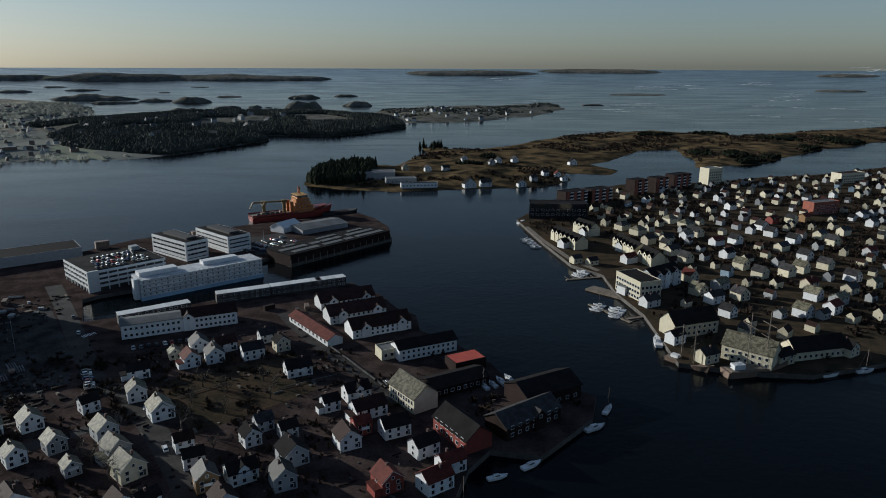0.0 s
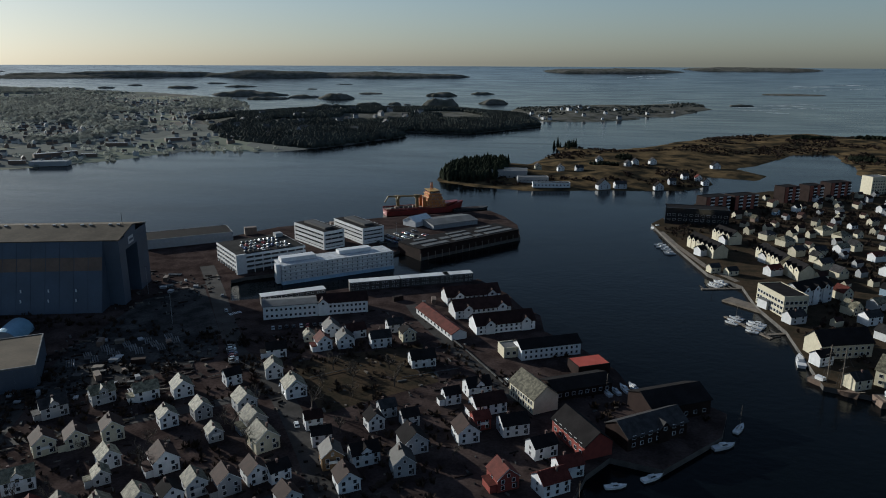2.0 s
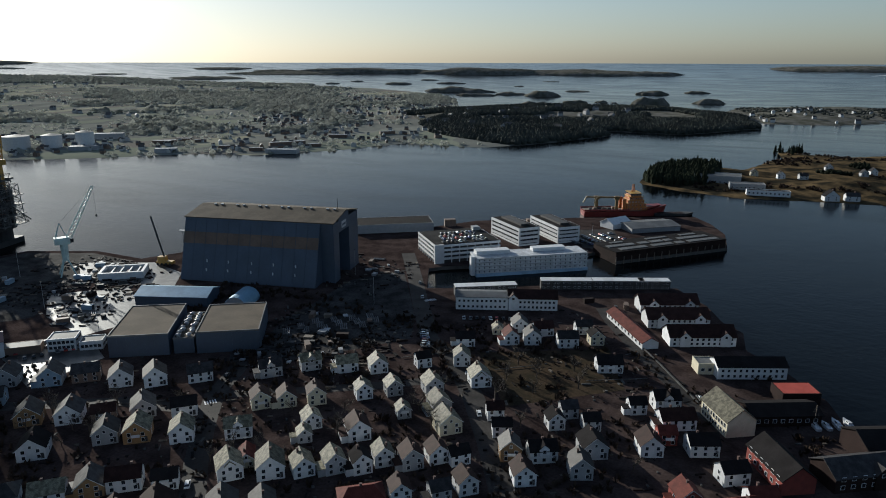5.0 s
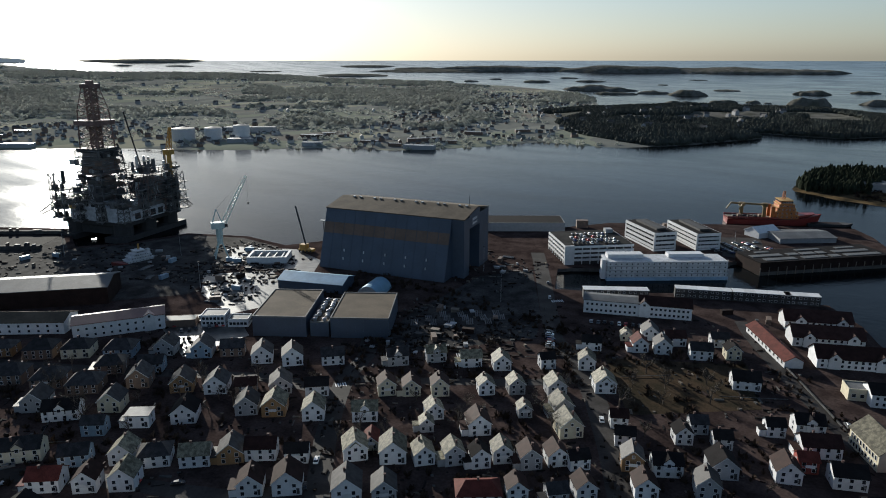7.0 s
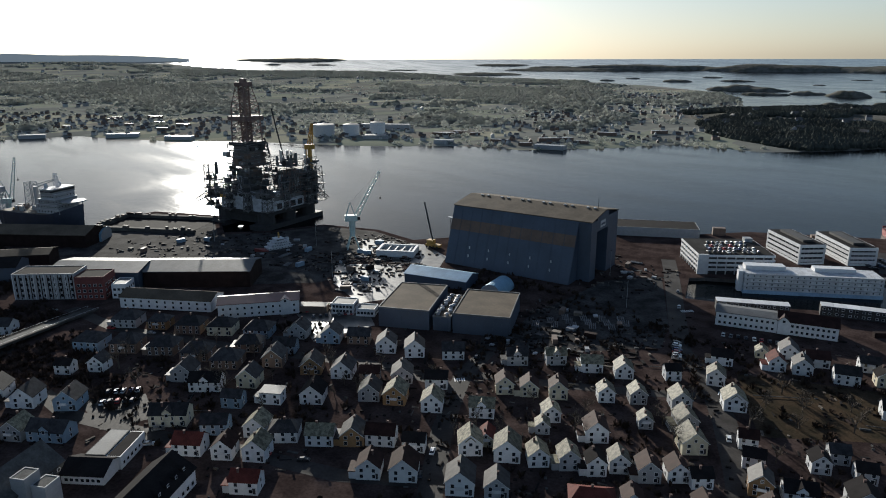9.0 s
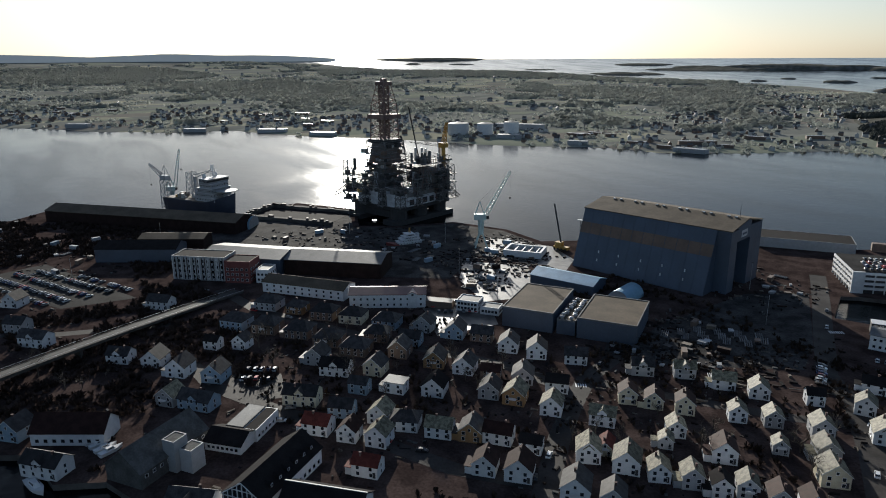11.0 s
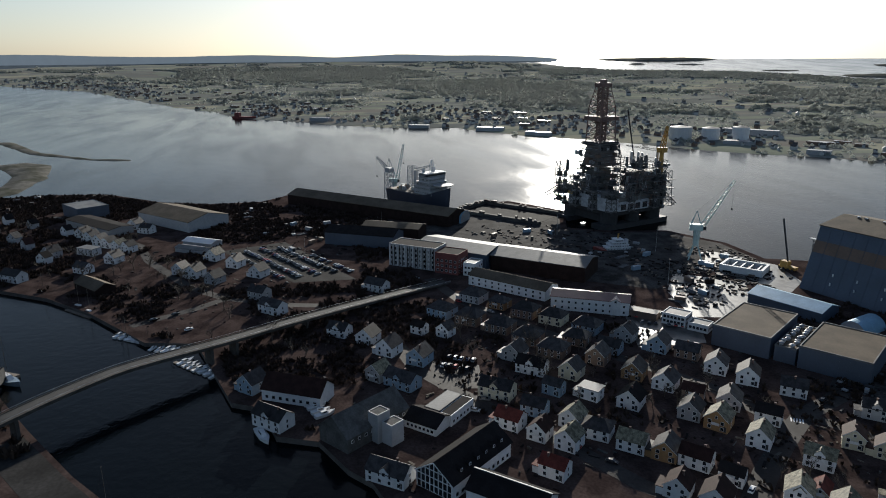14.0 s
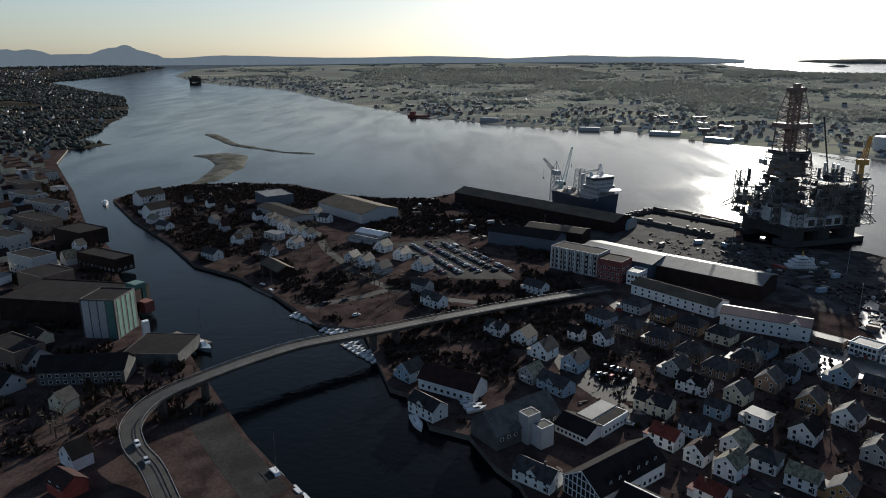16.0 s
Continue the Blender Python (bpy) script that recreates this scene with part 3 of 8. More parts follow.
def hall(name, label, category, x, y, turn, L, D, eave, ridge, walls, roof, floors=(), bay=3.0, win=(1.3, 1.3), gables=(), group="", doors=0, sides="f"):
    """A long pitched hall with the ridge along its length; gables: places along the front of small cross gables."""
    b = thing(name, label, category, at(x, y, turn), group)
    spin = Matrix.Rotation(radians(90), 4, "Z")
    part("wall", Shape().gable(-D, 0, 0, L, 0, eave, ridge).move(Matrix.Rotation(radians(-90), 4, "Z")).move(Matrix.Translation((0, 0, 0))), walls, b)
    part("roof", Shape().roof(-D, 0, 0, L, eave, ridge, 0.5, 0.3).move(Matrix.Rotation(radians(-90), 4, "Z")), roof, b)
    for g0 in gables:
        w = 5.0
        cg = part("cross_gable", Shape().gable(g0 - w / 2, -0.6, g0 + w / 2, D / 2, 0, eave + 0.2, min(ridge - 0.4, eave + 2.4)), walls, b)
        part("gable_roof", Shape().roof(g0 - w / 2, -0.6, g0 + w / 2, D / 2, eave + 0.2, min(ridge - 0.4, eave + 2.4), 0.3, 0.25), roof, cg)
        pane(cg, pose(g0, -0.63, eave - 0.6, 0, 0, 180), 1.2, 1.2)
    for f in floors:
        window_row(b, 0.8, L - 0.8, -0.03, f, min(11, max(1, int(L / bay))), *win)
        for sd, c in (("right", L + 0.03), ("left", -0.03)):
            if sd[0] not in sides:
                continue
            window_row(b, 1.0, D - 1.0, c, f, max(1, int(D / (bay * 1.1))), *win, side=sd)
    for i in range(doors):
        d = part("door", Shape().box(-1.5, -0.08, 0, 1.5, 0.02, 2.8), DARK, b)
        d.matrix_basis = pose(L * (i + 0.5) / doors, -0.02, 0)
    return b


def lattice(s, x, y, z0, z1, w0, w1, bays, t=0.4, brace=0.22):
    """A square lattice mast."""
    ring = lambda k: [(x + c * (w0 + (w1 - w0) * k) / 2, y + d * (w0 + (w1 - w0) * k) / 2, z0 + (z1 - z0) * k) for c, d in ((-1, -1), (1, -1), (1, 1), (-1, 1))]
    lo, hi = ring(0), ring(1)
    for a, b in zip(lo, hi):
        s.beam(a, b, t)
    for i in range(bays):
        p, q = ring(i / bays), ring((i + 1) / bays)
        for j in range(4):
            s.beam(p[j], q[(j + 1) % 4], brace).beam(p[(j + 1) % 4], q[j], brace).beam(q[j], q[(j + 1) % 4], brace)
    return s


def jib(s, p, q, w, bays, t=0.25, brace=0.14):
    """A lattice boom from p to q."""
    p, q = Vector(p), Vector(q)
    d = (q - p).normalized()
    a = d.cross((0, 0, 1)).normalized()
    b = a.cross(d)
    corner = lambda k: [p + (q - p) * k + (a * c + b * e) * w * 0.5 * (1 - 0.6 * k) for c, e in ((-1, -1), (1, -1), (1, 1), (-1, 1))]
    for i in range(bays):
        u, v = corner(i / bays), corner((i + 1) / bays)
        for j in range(4):
            s.beam(u[j], v[j], t).beam(u[j], v[(j + 1) % 4], brace)
    return s


def hull(L, B, H, bow=0.25, stern=0.08, flare=1.15, sheer=0.25, draft=1.0):
    """A ship's hull along x, bow at +x, deck at height H, waterline at z = 0."""
    s, n = Shape(), 14
    s.weld = True
    rows = []
    for i in range(n + 1):
        k = i / n
        full = 1.0 if k < 1 - bow else max(0.02, 1 - ((k - 1 + bow) / bow) ** 2)
        if k < stern:
            full *= 0.85 + 0.15 * k / stern
        up = H * (1 + sheer * max(0, (k - 0.6) / 0.4) ** 2)
        over = L * 0.05 * max(0, (k - 0.75) / 0.25) ** 2
        x = k * L
        wl = B / 2 * full * (0.92 if k < 0.9 else 0.6)
        dk = B / 2 * min(1, full * flare)
        rows.append([(x, -wl, -draft), (x + over * 0.3, -wl, 0), (x + over, -dk, up), (x + over, dk, up), (x + over * 0.3, wl, 0), (x, wl, -draft)])
    for r, q in zip(rows, rows[1:]):
        k = len(s.v)
        s.v += r + q
        s.f += [(k + j, k + (j + 1) % 6, k + 6 + (j + 1) % 6, k + 6 + j) for j in range(6)]
    k = len(s.v)
    s.v += rows[0] + rows[-1]
    s.f += [tuple(range(k, k + 6)), tuple(range(k + 6, k + 12))]
    return s


# ---- shipyard hall ----
def shipyard_hall():
    b = thing("shipyard_hall", "tall dark blue shipyard hall with sloping side and brown band", "hall", at(-332, 294, 16))
    L, W, E, R, P = 95.0, 44.0, 36.2, 40.0, 87.0
    sec = [(-12, 0), (W, 0), (W, E), (W / 2, R), (0, E)]
    part("wall", Shape().loft([(0, y, z) for y, z in sec], [(P, y, z) for y, z in sec]), BLUESTEEL, b)
    portal = Shape().box(P, 0, 0, L, 9, E - 0.3).box(P, 27, 0, L, W, E - 0.3)
    sec = [(9, 29), (27, 29), (27, R - 0.9), (W / 2, R - 0.3), (9, R - 1.7)]
    portal.loft([(P, y, z) for y, z in sec], [(L, y, z) for y, z in sec])
    part("portal", portal, BLUESTEEL, b)
    part("roof", Shape().roof(-W, -0.4, 0, L + 0.1, E, R, 0.35, 0.5).move(Matrix.Rotation(radians(-90), 4, "Z")), TANROOF, b)
    s = lambda z: -12 + 12 * z / E      # the sloping wall
    n = Vector((0, -E, 12)).normalized()
    for i in range(12):                 # cladding panels in three courses
        for z0, z1, m in ((0.3, 21, BLUESTEEL), (21.3, 28, RUSTBAND), (28.3, E - 0.4, BLUESTEEL)):
            x0, x1 = P * i / 12 + 0.15, P * (i + 1) / 12 - 0.15
            a = [(x0, s(z0), z0), (x1, s(z0), z0), (x1, s(z1), z1), (x0, s(z1), z1)]
            part("panel", Shape().loft(a, [Vector(p) + n * 0.12 for p in a]), m, b)
    for i in range(6):                  # rooflight pairs along the ridge
        for k in (0, 4.5):
            v = part("roof_vent", Shape().box(-0.8, -0.7, 0, 0.8, 0.7, 0.6), STEEL, b)
            v.matrix_basis = pose(9 + 15 * i + k, W / 2 - 1.6, R + 0.4)
    for x in (17, 31, 46, 60, 74):      # wall lamps in pairs
        for z in (6, 11):
            part("wall_lamp", Shape().box(x - 0.3, s(z) - 0.8, z, x + 0.3, s(z) - 0.3, z + 1.6), WHITE, b)
    part("sign", Shape().box(L, 14, E - 5.5, L + 0.15, 22, E - 1.5), WHITE, b, "white sign board with blue bars")
    part("sign_bar", Shape().box(L + 0.14, 15, E - 4.2, L + 0.25, 21, E - 3.0), BLUESTEEL, b)
    part("mast", Shape().beam((L - 5, W / 2, R), (L - 5, W / 2, R + 7), 0.3), DARK, b)
    part("stair_tower", lattice(Shape(), -2.5, 4, 0, 26, 4, 4, 8, 0.3, 0.18), DARK, b)
    part("platform", Shape().box(-8, 3, 26, 0, 5.5, 26.5), STEEL, b)


RUSTBAND = mat("brown_cladding", (0.12, 0.075, 0.05), 0.55, var=0.25, size=10, fine=1.5)
shipyard_hall()


def blue_factory(x, y, turn, L, D, H, label):
    b = thing("factory", label, "factory", at(x, y, turn), "blue workshops")
    part("wall", Shape().box(0, 0, 0, L, D, H), BLUESTEEL, b)
    part("roof", Shape().box(0.4, 0.4, H - 0.2, L - 0.4, D - 0.4, H + 0.15), TANROOF, b)
    for a in ((-0.1, -0.1, L + 0.1, 0.4), (-0.1, D - 0.4, L + 0.1, D + 0.1), (-0.1, 0.4, 0.4, D - 0.4), (L - 0.4, 0.4, L + 0.1, D - 0.4)):
        part("roof_edge", Shape().box(a[0], a[1], H - 0.3, a[2], a[3], H + 0.5), GREYROOF, b)
    for i in range(int(L / 4)):
        part("wall_panel", Shape().box(4 * i + 0.1, -0.08, 0.2, min(L, 4 * i + 4) - 0.1, 0.01, H - 0.4), BLUESTEEL, b)
    return b


blue_factory(-235, 207, 36, 28, 37, 9.9, "blue clad workshop with a flat tan felt roof")
blue_factory(-266, 185, 36, 26, 40, 9.9, "blue clad workshop with a flat brown roof and steel edge")
mid = blue_factory(-244, 202, 36, 9, 33, 7.2, "low blue link building crowded with roof fans")
random.seed(4)
for i in range(9):
    for j in range(2):
        f = part("roof_fan", Shape().cone(0, 0, 0, 1.2, 0.9, 1.1, 8).cone(0, 0, 1.2, 1.7, 1.3, 0.4, 8), GREY, mid)
        f.matrix_basis = pose(2.3 + 4.4 * j + random.uniform(-0.7, 0.7), 3 + 3.3 * i + random.uniform(-0.9, 0.9), 7.3)
hall("workshop", "workshop with a pale blue pitched metal roof", "workshop", -314, 238, 24, 40, 18, 5.2, 7.8, BLUESTEEL, LIGHTBLUE)


def arched_shed(x, y, turn, L, W, H, material, label, z=0.0):
    b = thing("arched_shed", label, "shed", at(x, y, turn))
    arc = [(W / 2 * math.cos(math.pi * i / 12), z + (H - z) * math.sin(math.pi * i / 12)) for i in range(13)]
    arc = [(W / 2, 0)] + arc + [(-W / 2, 0)] if z else arc
    part("roof", Shape().loft([(p, 0, q) for p, q in arc], [(p, L, q) for p, q in arc]), material, b)
    for yy in (-0.08, L):
        part("end_wall", Shape().loft([(p * 0.97, yy, q * 0.97) for p, q in arc], [(p * 0.97, yy + 0.08, q * 0.97) for p, q in arc]), GREY, b)
    for i in range(1, 8):
        part("rib", Shape().loft([(p * 1.004, L * i / 8 - 0.08, q * 1.004) for p, q in arc], [(p * 1.004, L * i / 8 + 0.08, q * 1.004) for p, q in arc]), material, b)
    return b


arched_shed(-262, 259, 20, 19, 13, 6.5, LIGHTBLUE, "small round-roofed pale blue tent hall")
arched_shed(-556, 112, -38, 26, 18, 9, LIGHTBLUE, "round-roofed shed with a bright metal roof on the quay", 4.0)


# ---- accommodation barge, offices, car park ----
def barge():
    b = thing("accommodation_barge", "long white floating hotel of stacked cabins on a pale hull", "barge", pose(-174, 377, 0, 0, 0, 40))
    L, D = 74.0, 17.0
    part("hull", Shape().box(-0.4, -0.4, -2, L + 0.4, D + 0.4, 2.0), PALEBLUE, b)
    for k in range(4):
        n, z0 = 22, 2.0 + 2.42 * k
        for i in range(n):
            part("cabin", Shape().box(L * i / n + 0.06, 0, z0 + 0.05, L * (i + 1) / n - 0.06, D, z0 + 2.37), WHITE, b)
        window_row(b, 0, L, -0.03, z0 + 0.9, n, 0.7, 0.8)
        window_row(b, 0.5, D - 0.5, -0.03, z0 + 0.9, 4, 0.7, 0.8, side="left")
        part("gallery", Shape().box(-0.3, -0.7, z0 + 2.3, L + 0.3, 0, z0 + 2.4), STEEL, b)
    for i in range(18):
        part("roof_module", Shape().box(L * i / 18 + 0.1, 0.2, 11.68, L * (i + 1) / 18 - 0.1, D - 0.2, 11.95), RIGWHITE, b)
    part("stair_tower", Shape().box(-3.0, 2, 0.5, -0.3, 6, 12.6), WHITE, b)
    part("upper_deckhouse", Shape().box(2, 8, 11.9, 24, 15, 14.4), WHITE, b)
    part("upper_deckhouse", Shape().box(40, 9, 11.9, 62, 15, 14.2), WHITE, b)
    for i in range(14):
        part("rail_post", Shape().beam((L * i / 13, 0.1, 11.9), (L * i / 13, 0.1, 13.0), 0.1), STEEL, b)
    part("rail", Shape().beam((0, 0.1, 13.0), (L, 0.1, 13.0), 0.1).beam((0, 0.1, 12.5), (L, 0.1, 12.5), 0.07), STEEL, b)


PALEBLUE = mat("pale_blue_hull", (0.3, 0.42, 0.55), 0.5, var=0.2, size=5, fine=0.8)
barge()


def office(x, y, turn, L, D, H, label):
    """Banded office: white spandrels and dark window bands, one above the other."""
    b = thing("office_building", label, "office", at(x, y, turn), "white banded office blocks")
    part("core", Shape().box(0.35, 0.35, 0, L - 0.35, D - 0.35, H - 0.3), GLASS, b)
    n = 4
    for k in range(n + 1):
        z = H * k / n
        z0, z1 = (0, 1.2) if k == 0 else (z - 1.3, z + (0.5 if k < n else 0.6))
        part("spandrel", Shape().box(0, 0, z0, L, D, z1), WHITE, b)
    for k in range(n):
        z0, z1 = H * k / n + (1.2 if k == 0 else 0.5), H * (k + 1) / n - 1.3
        for i in range(int(L / 3)):
            part("mullion", Shape().box(3 * i + 0.2, 0.18, z0, 3 * i + 0.32, 0.34, z1), WHITE, b)
        for i in range(int(D / 4.5)):
            part("mullion", Shape().box(0.18, 4.5 * i + 0.2, z0, 0.34, 4.5 * i + 0.32, z1), WHITE, b)
    for a, c in ((0, 0), (L - 1.2, 0), (0, D - 1.2), (L - 1.2, D - 1.2)):
        part("corner_pier", Shape().box(a - 0.02, c - 0.02, 0, a + 1.22, c + 1.22, H + 0.3), WHITE, b)
    part("roof", Shape().box(0.6, 0.6, H + 0.5, L - 0.6, D - 0.6, H + 0.75), BLACKROOF, b)
    part("plant_room", Shape().box(L * 0.3, D * 0.15, H + 0.7, L * 0.7, D * 0.85, H + 2.2), DARK, b)
    return b


office(-175, 451, 52, 17, 42, 12.4, "white office block with dark window bands and black roof")
office(-153, 472, 48, 18, 44, 11.2, "white office block with dark window bands beside the car park")


def car_park():
    b = thing("parking_garage", "open white parking deck with cars on the roof", "garage", at(-226, 393, 45))
    # long side faces the basin
    L, D, H = 46.0, 40.0, 11.4
    b.matrix_basis = at(-207, 384, 46)
    # Solid dark fill stands for the shade inside the open decks
    part("core", Shape().box(0.8, 0.8, 0, L - 0.8, D - 0.8, H - 0.5), DARK, b)
    for k in range(4):
        part("parapet", Shape().box(0, 0, 2.2 + 2.9 * k, L, D, 3.6 + 2.9 * k), WHITE, b)
    for i in range(9):
        part("column", Shape().box(L * i / 8.3, -0.05, 0, L * i / 8.3 + 0.5, 0.6, H), WHITE, b)
        part("column", Shape().box(-0.05, D * i / 8.3, 0, 0.6, D * i / 8.3 + 0.5, H), WHITE, b)
    part("corner_tower", Shape().box(-0.4, -0.4, 0, 6.0, 1.2, H + 1.2), WHITE, b)
    part("deck", Shape().box(0.5, 0.5, H + 0.9, L - 0.5, D - 0.5, H + 1.06), ASPHALT, b)
    part("stair_head", Shape().box(L - 8, D - 9, H + 1, L - 3, D - 4, H + 3.6), GREY, b)


car_park()
block("warehouse", "low dark grey quay warehouse with a flat roof", "warehouse", -300, 425, 38, 62, 26, 6.5, GREY, BLACKROOF, parapet=0.3)
for x, y in ((-205, 505), (-192, 512), (-250, 480)):
    block("container", "rust brown cargo container on the quay", "container", x, y, 35, 9, 5, 5.5, BROWNP, BROWNP, parapet=0)


def dark_shed():
    b = thing("quay_shed", "long low dark pier shed with rows of pale roof lights", "shed", at(-104, 446, 50))
    L, D, H = 94.0, 26.0, 6.0
    part("wall", Shape().box(0, 0, -2, L, D, H), BROWNDARK, b)
    part("roof", Shape().box(-0.4, -0.4, H, L + 0.4, D + 0.4, H + 0.4), BLACKROOF, b)
    for a, w, runs in ((2.5, 4.5, ((6, 28), (33, 50), (53, 60), (64, 90))), (11.0, 4.5, ((2, 24), (28, 36), (38, 48), (50, 56), (62, 88))), (19.5, 3.0, ((10, 20), (40, 58), (70, 84)))):
        for u0, u1 in runs:
            part("roof_light", Shape().box(u0, a, H + 0.4, u1, a + w, H + 0.75), GREYROOF, b)
    for i in range(16):
        part("pile", Shape().beam((L * i / 15, -0.5, -3), (L * i / 15, -0.5, 3), 0.6, 6), WOOD, b)
    for i in range(20):
        part("cladding_board", Shape().box(L * i / 20 + 0.05, -0.12, 0, L * (i + 1) / 20 - 0.05, 0.02, H - 0.4), BROWNDARK, b)


dark_shed()
hall("tent_hall", "white gabled tent hall on the quay", "tent", -128, 533, 60, 20, 14, 4.0, 7.5, WHITE, WHITE)
hall("warehouse", "grey metal warehouse with a shallow roof by the quay", "warehouse", -112, 528, 42, 42, 26, 3.6, 5.2, GREY, GREYROOF)

# ---- harbour halls on the near shore ----
hall("long_workshop", "long white workshop with two rows of windows", "workshop", -157, 314, 25, 28, 12, 7.0, 8.0, WHITE, GREYROOF, (1.2, 4.4), 1.9, (1.1, 1.2), sides="f")
hall("long_workshop", "white workshop with a brown tiled roof and a front gable", "workshop", -131.5, 326, 25, 26, 12, 6.6, 9.6, WHITE, TILE, (1.2, 4.0), 1.9, (1.1, 1.2), gables=(2.5,), sides="f")
for x, y, turn, n in ((-167, 333, 35, 6), (-128, 367, 27, 5), (-101, 381, 27, 5), (-77, 393, 27, 3)):
    b = thing("cabin_row", "row of dark site cabins with white corrugated roofs", "cabins", at(x, y, turn), "cabin rows along the pier")
    for i in range(n):
        for k in range(2):
            part("cabin", Shape().box(6 * i + 0.06, 0, 2.7 * k, 6 * i + 5.94, 5.5, 2.7 * k + 2.6), DARK, b)
        part("roof_panel", Shape().box(6 * i + 0.04, -0.5, 5.35, 6 * i + 5.96, 6.0, 5.6), WHITE, b)
        for k in range(2):
            pane(b, pose(6 * i + 1.7, -0.03, 2.7 * k + 0.9, 0, 0, 180), 1.2, 1.0)
            pane(b, pose(6 * i + 4.3, -0.03, 2.7 * k + 0.9, 0, 0, 180), 1.2, 1.0)
hall("long_shed", "long narrow shed with a red tiled roof along the lane", "shed", -82, 340, -53, 42, 8, 3.2, 5.4, WHITE, REDTILE, (1.2,), 4)
for x, y in ((-68, 355), (-60, 335), (-46, 316)):
    hall("sea_house", "white waterfront house block with a dark red roof and small gables", "house block", x, y, 28, 31, 12, 4.7, 8.6, WHITE, TILE, (0.8, 2.9), 2.8, (1.1, 1.2), gables=(7, 26), group="waterfront house blocks")
hall("harbour_office", "white two-storey harbour building with a black roof", "building", -22, 290, 27, 29, 10, 5.6, 8.0, WHITE, BLACKROOF, (0.9, 3.3), 1.7, (1.0, 1.2))
block("annex", "small cream flat-roofed annex", "annex", -30, 291, 27, 10, 8, 4.5, CREAM, GREYROOF, (1.5,))
BRIGHTRED = mat("bright_red_sheet_roof", (0.36, 0.07, 0.05), 0.7, var=0.15, size=4, fine=0.6, spec=0.2)
block("boat_shed", "low shed with a bright red flat roof at the water", "shed", 3, 277, 28, 15, 10, 5.0, BROWNDARK, BRIGHTRED, parapet=0.2)
hall("timber_warehouse", "low dark timber warehouse with a black roof", "warehouse", -6, 254, 30, 26, 12, 4.2, 6.2, BROWNDARK, BLACKROOF, (1.6,), 3)
hall("merchant_house", "large cream merchant house with a mossy slate roof", "house", -24, 256, -54, 18, 11, 6.3, 10.6, CREAM, SLATE, (0.9, 3.5), 2.0, (0.9, 1.5))
# Both roofs are coloured dark throughout for the shade on their near slopes
hall("red_warehouse", "red timber sea warehouse with white trim", "warehouse", -6, 231, -57, 21, 11, 5.2, 9.4, REDP, BLACKROOF, (1.4, 4.2), 3.2)
hall("red_warehouse", "dark red-brown timber sea warehouse with a dark slate roof", "warehouse", 20, 222, 37, 27, 12, 5.2, 8.6, BROWNDARK, DARKSLATE, (1.4, 4.2), 3.4, gables=(16,))
hall("sea_warehouse", "dark timber warehouse on the pier end", "warehouse", 30, 243, 30, 26, 16, 6.0, 9.5, BROWNDARK, BLACKROOF, (1.4,), 4)

# ---- yard halls further along ----
REDSHEET = mat("glossy_red_brown_sheet_roof", (0.13, 0.06, 0.05), 0.35, var=0.2, size=5, fine=0.8, spec=0.5)
hall("yard_office", "white two-storey yard office with gabled ends and a brown roof", "office", -328, 128, 61, 41, 14, 7.4, 9.3, WHITE, REDSHEET, (1.2, 4.3), 1.6, (1.0, 1.2), gables=(34,))
hall("yard_office", "long white yard office with a black roof edge", "office", -379, 95, 41, 52, 15, 6.0, 8.6, WHITE, TANROOF, (1.0, 3.6), 1.8, (1.1, 1.2))
hall("plate_shop", "long plate shop with a ribbed grey metal roof", "workshop", -405, 116, 50, 62, 28, 9.6, 12.4, BROWNDARK, GREYROOF)
hall("plate_shop", "long plate shop with a shallow grey roof", "workshop", -440, 73, 47, 54, 29, 10.2, 12.6, BLUESTEEL, GREYROOF)
block("canteen", "small white flat-roofed canteen", "building", -296, 176, 40, 12, 10, 5.6, WHITE, GREYROOF, (1.2, 3.6), 2.0)
block("canteen", "low white flat-roofed store", "building", -285, 184, 40, 10, 8, 3.8, WHITE, GREYROOF, (1.2,), 2.0)
block("long_store", "long low store with a bright metal roof", "store", -322, 150, 46, 34, 7, 3.6, BROWNP, GREYROOF, parapet=0.2)
DULLRED = mat("dull_red_panels", (0.13, 0.035, 0.03), 0.8, var=0.25, size=3, fine=0.5)
b = block("office_tower", "grey office block with dark and white vertical panels", "office", -430, 54, 52, 34, 16, 14.5, GREY, BLACKROOF, (1.4, 4.6, 7.8, 11.0), 2.6, (1.3, 1.9))
for i in range(18):
    part("facade_fin", Shape().box(1.9 * i + 0.2, -0.35, 0.4, 1.9 * i + 0.55, -0.02, 14.3), BROWNDARK if i % 3 else WHITE, b)
block("office_tower", "dark red panelled office wing", "office", -407, 80, 52, 16, 15, 13, DULLRED, BLACKROOF, (1.4, 4.6, 7.8), 3.2)
block("office_tower", "small white office annex", "office", -397, 96, 52, 8, 12, 8, WHITE, GREYROOF, (1.4, 4.6), 2.5)
hall("quay_hall", "very long dark quay warehouse with a low roof", "warehouse", -648, -12, 45, 178, 26, 9.0, 13.0, BROWNDARK, TANROOF)
hall("store_hall", "blue-grey store hall with a dark roof", "warehouse", -494, 15, 60, 54, 20, 9.0, 12.5, BLUESTEEL, BLACKROOF)
hall("store_hall", "store hall with a brown felt roof", "warehouse", -512, 44, 60, 46, 18, 8.0, 10.0, BROWNDARK, TANROOF)
hall("store_hall", "large grey store hall with a pitched metal roof", "warehouse", -605, -135, 42, 70, 38, 8.0, 12.5, GREY, TANROOF)
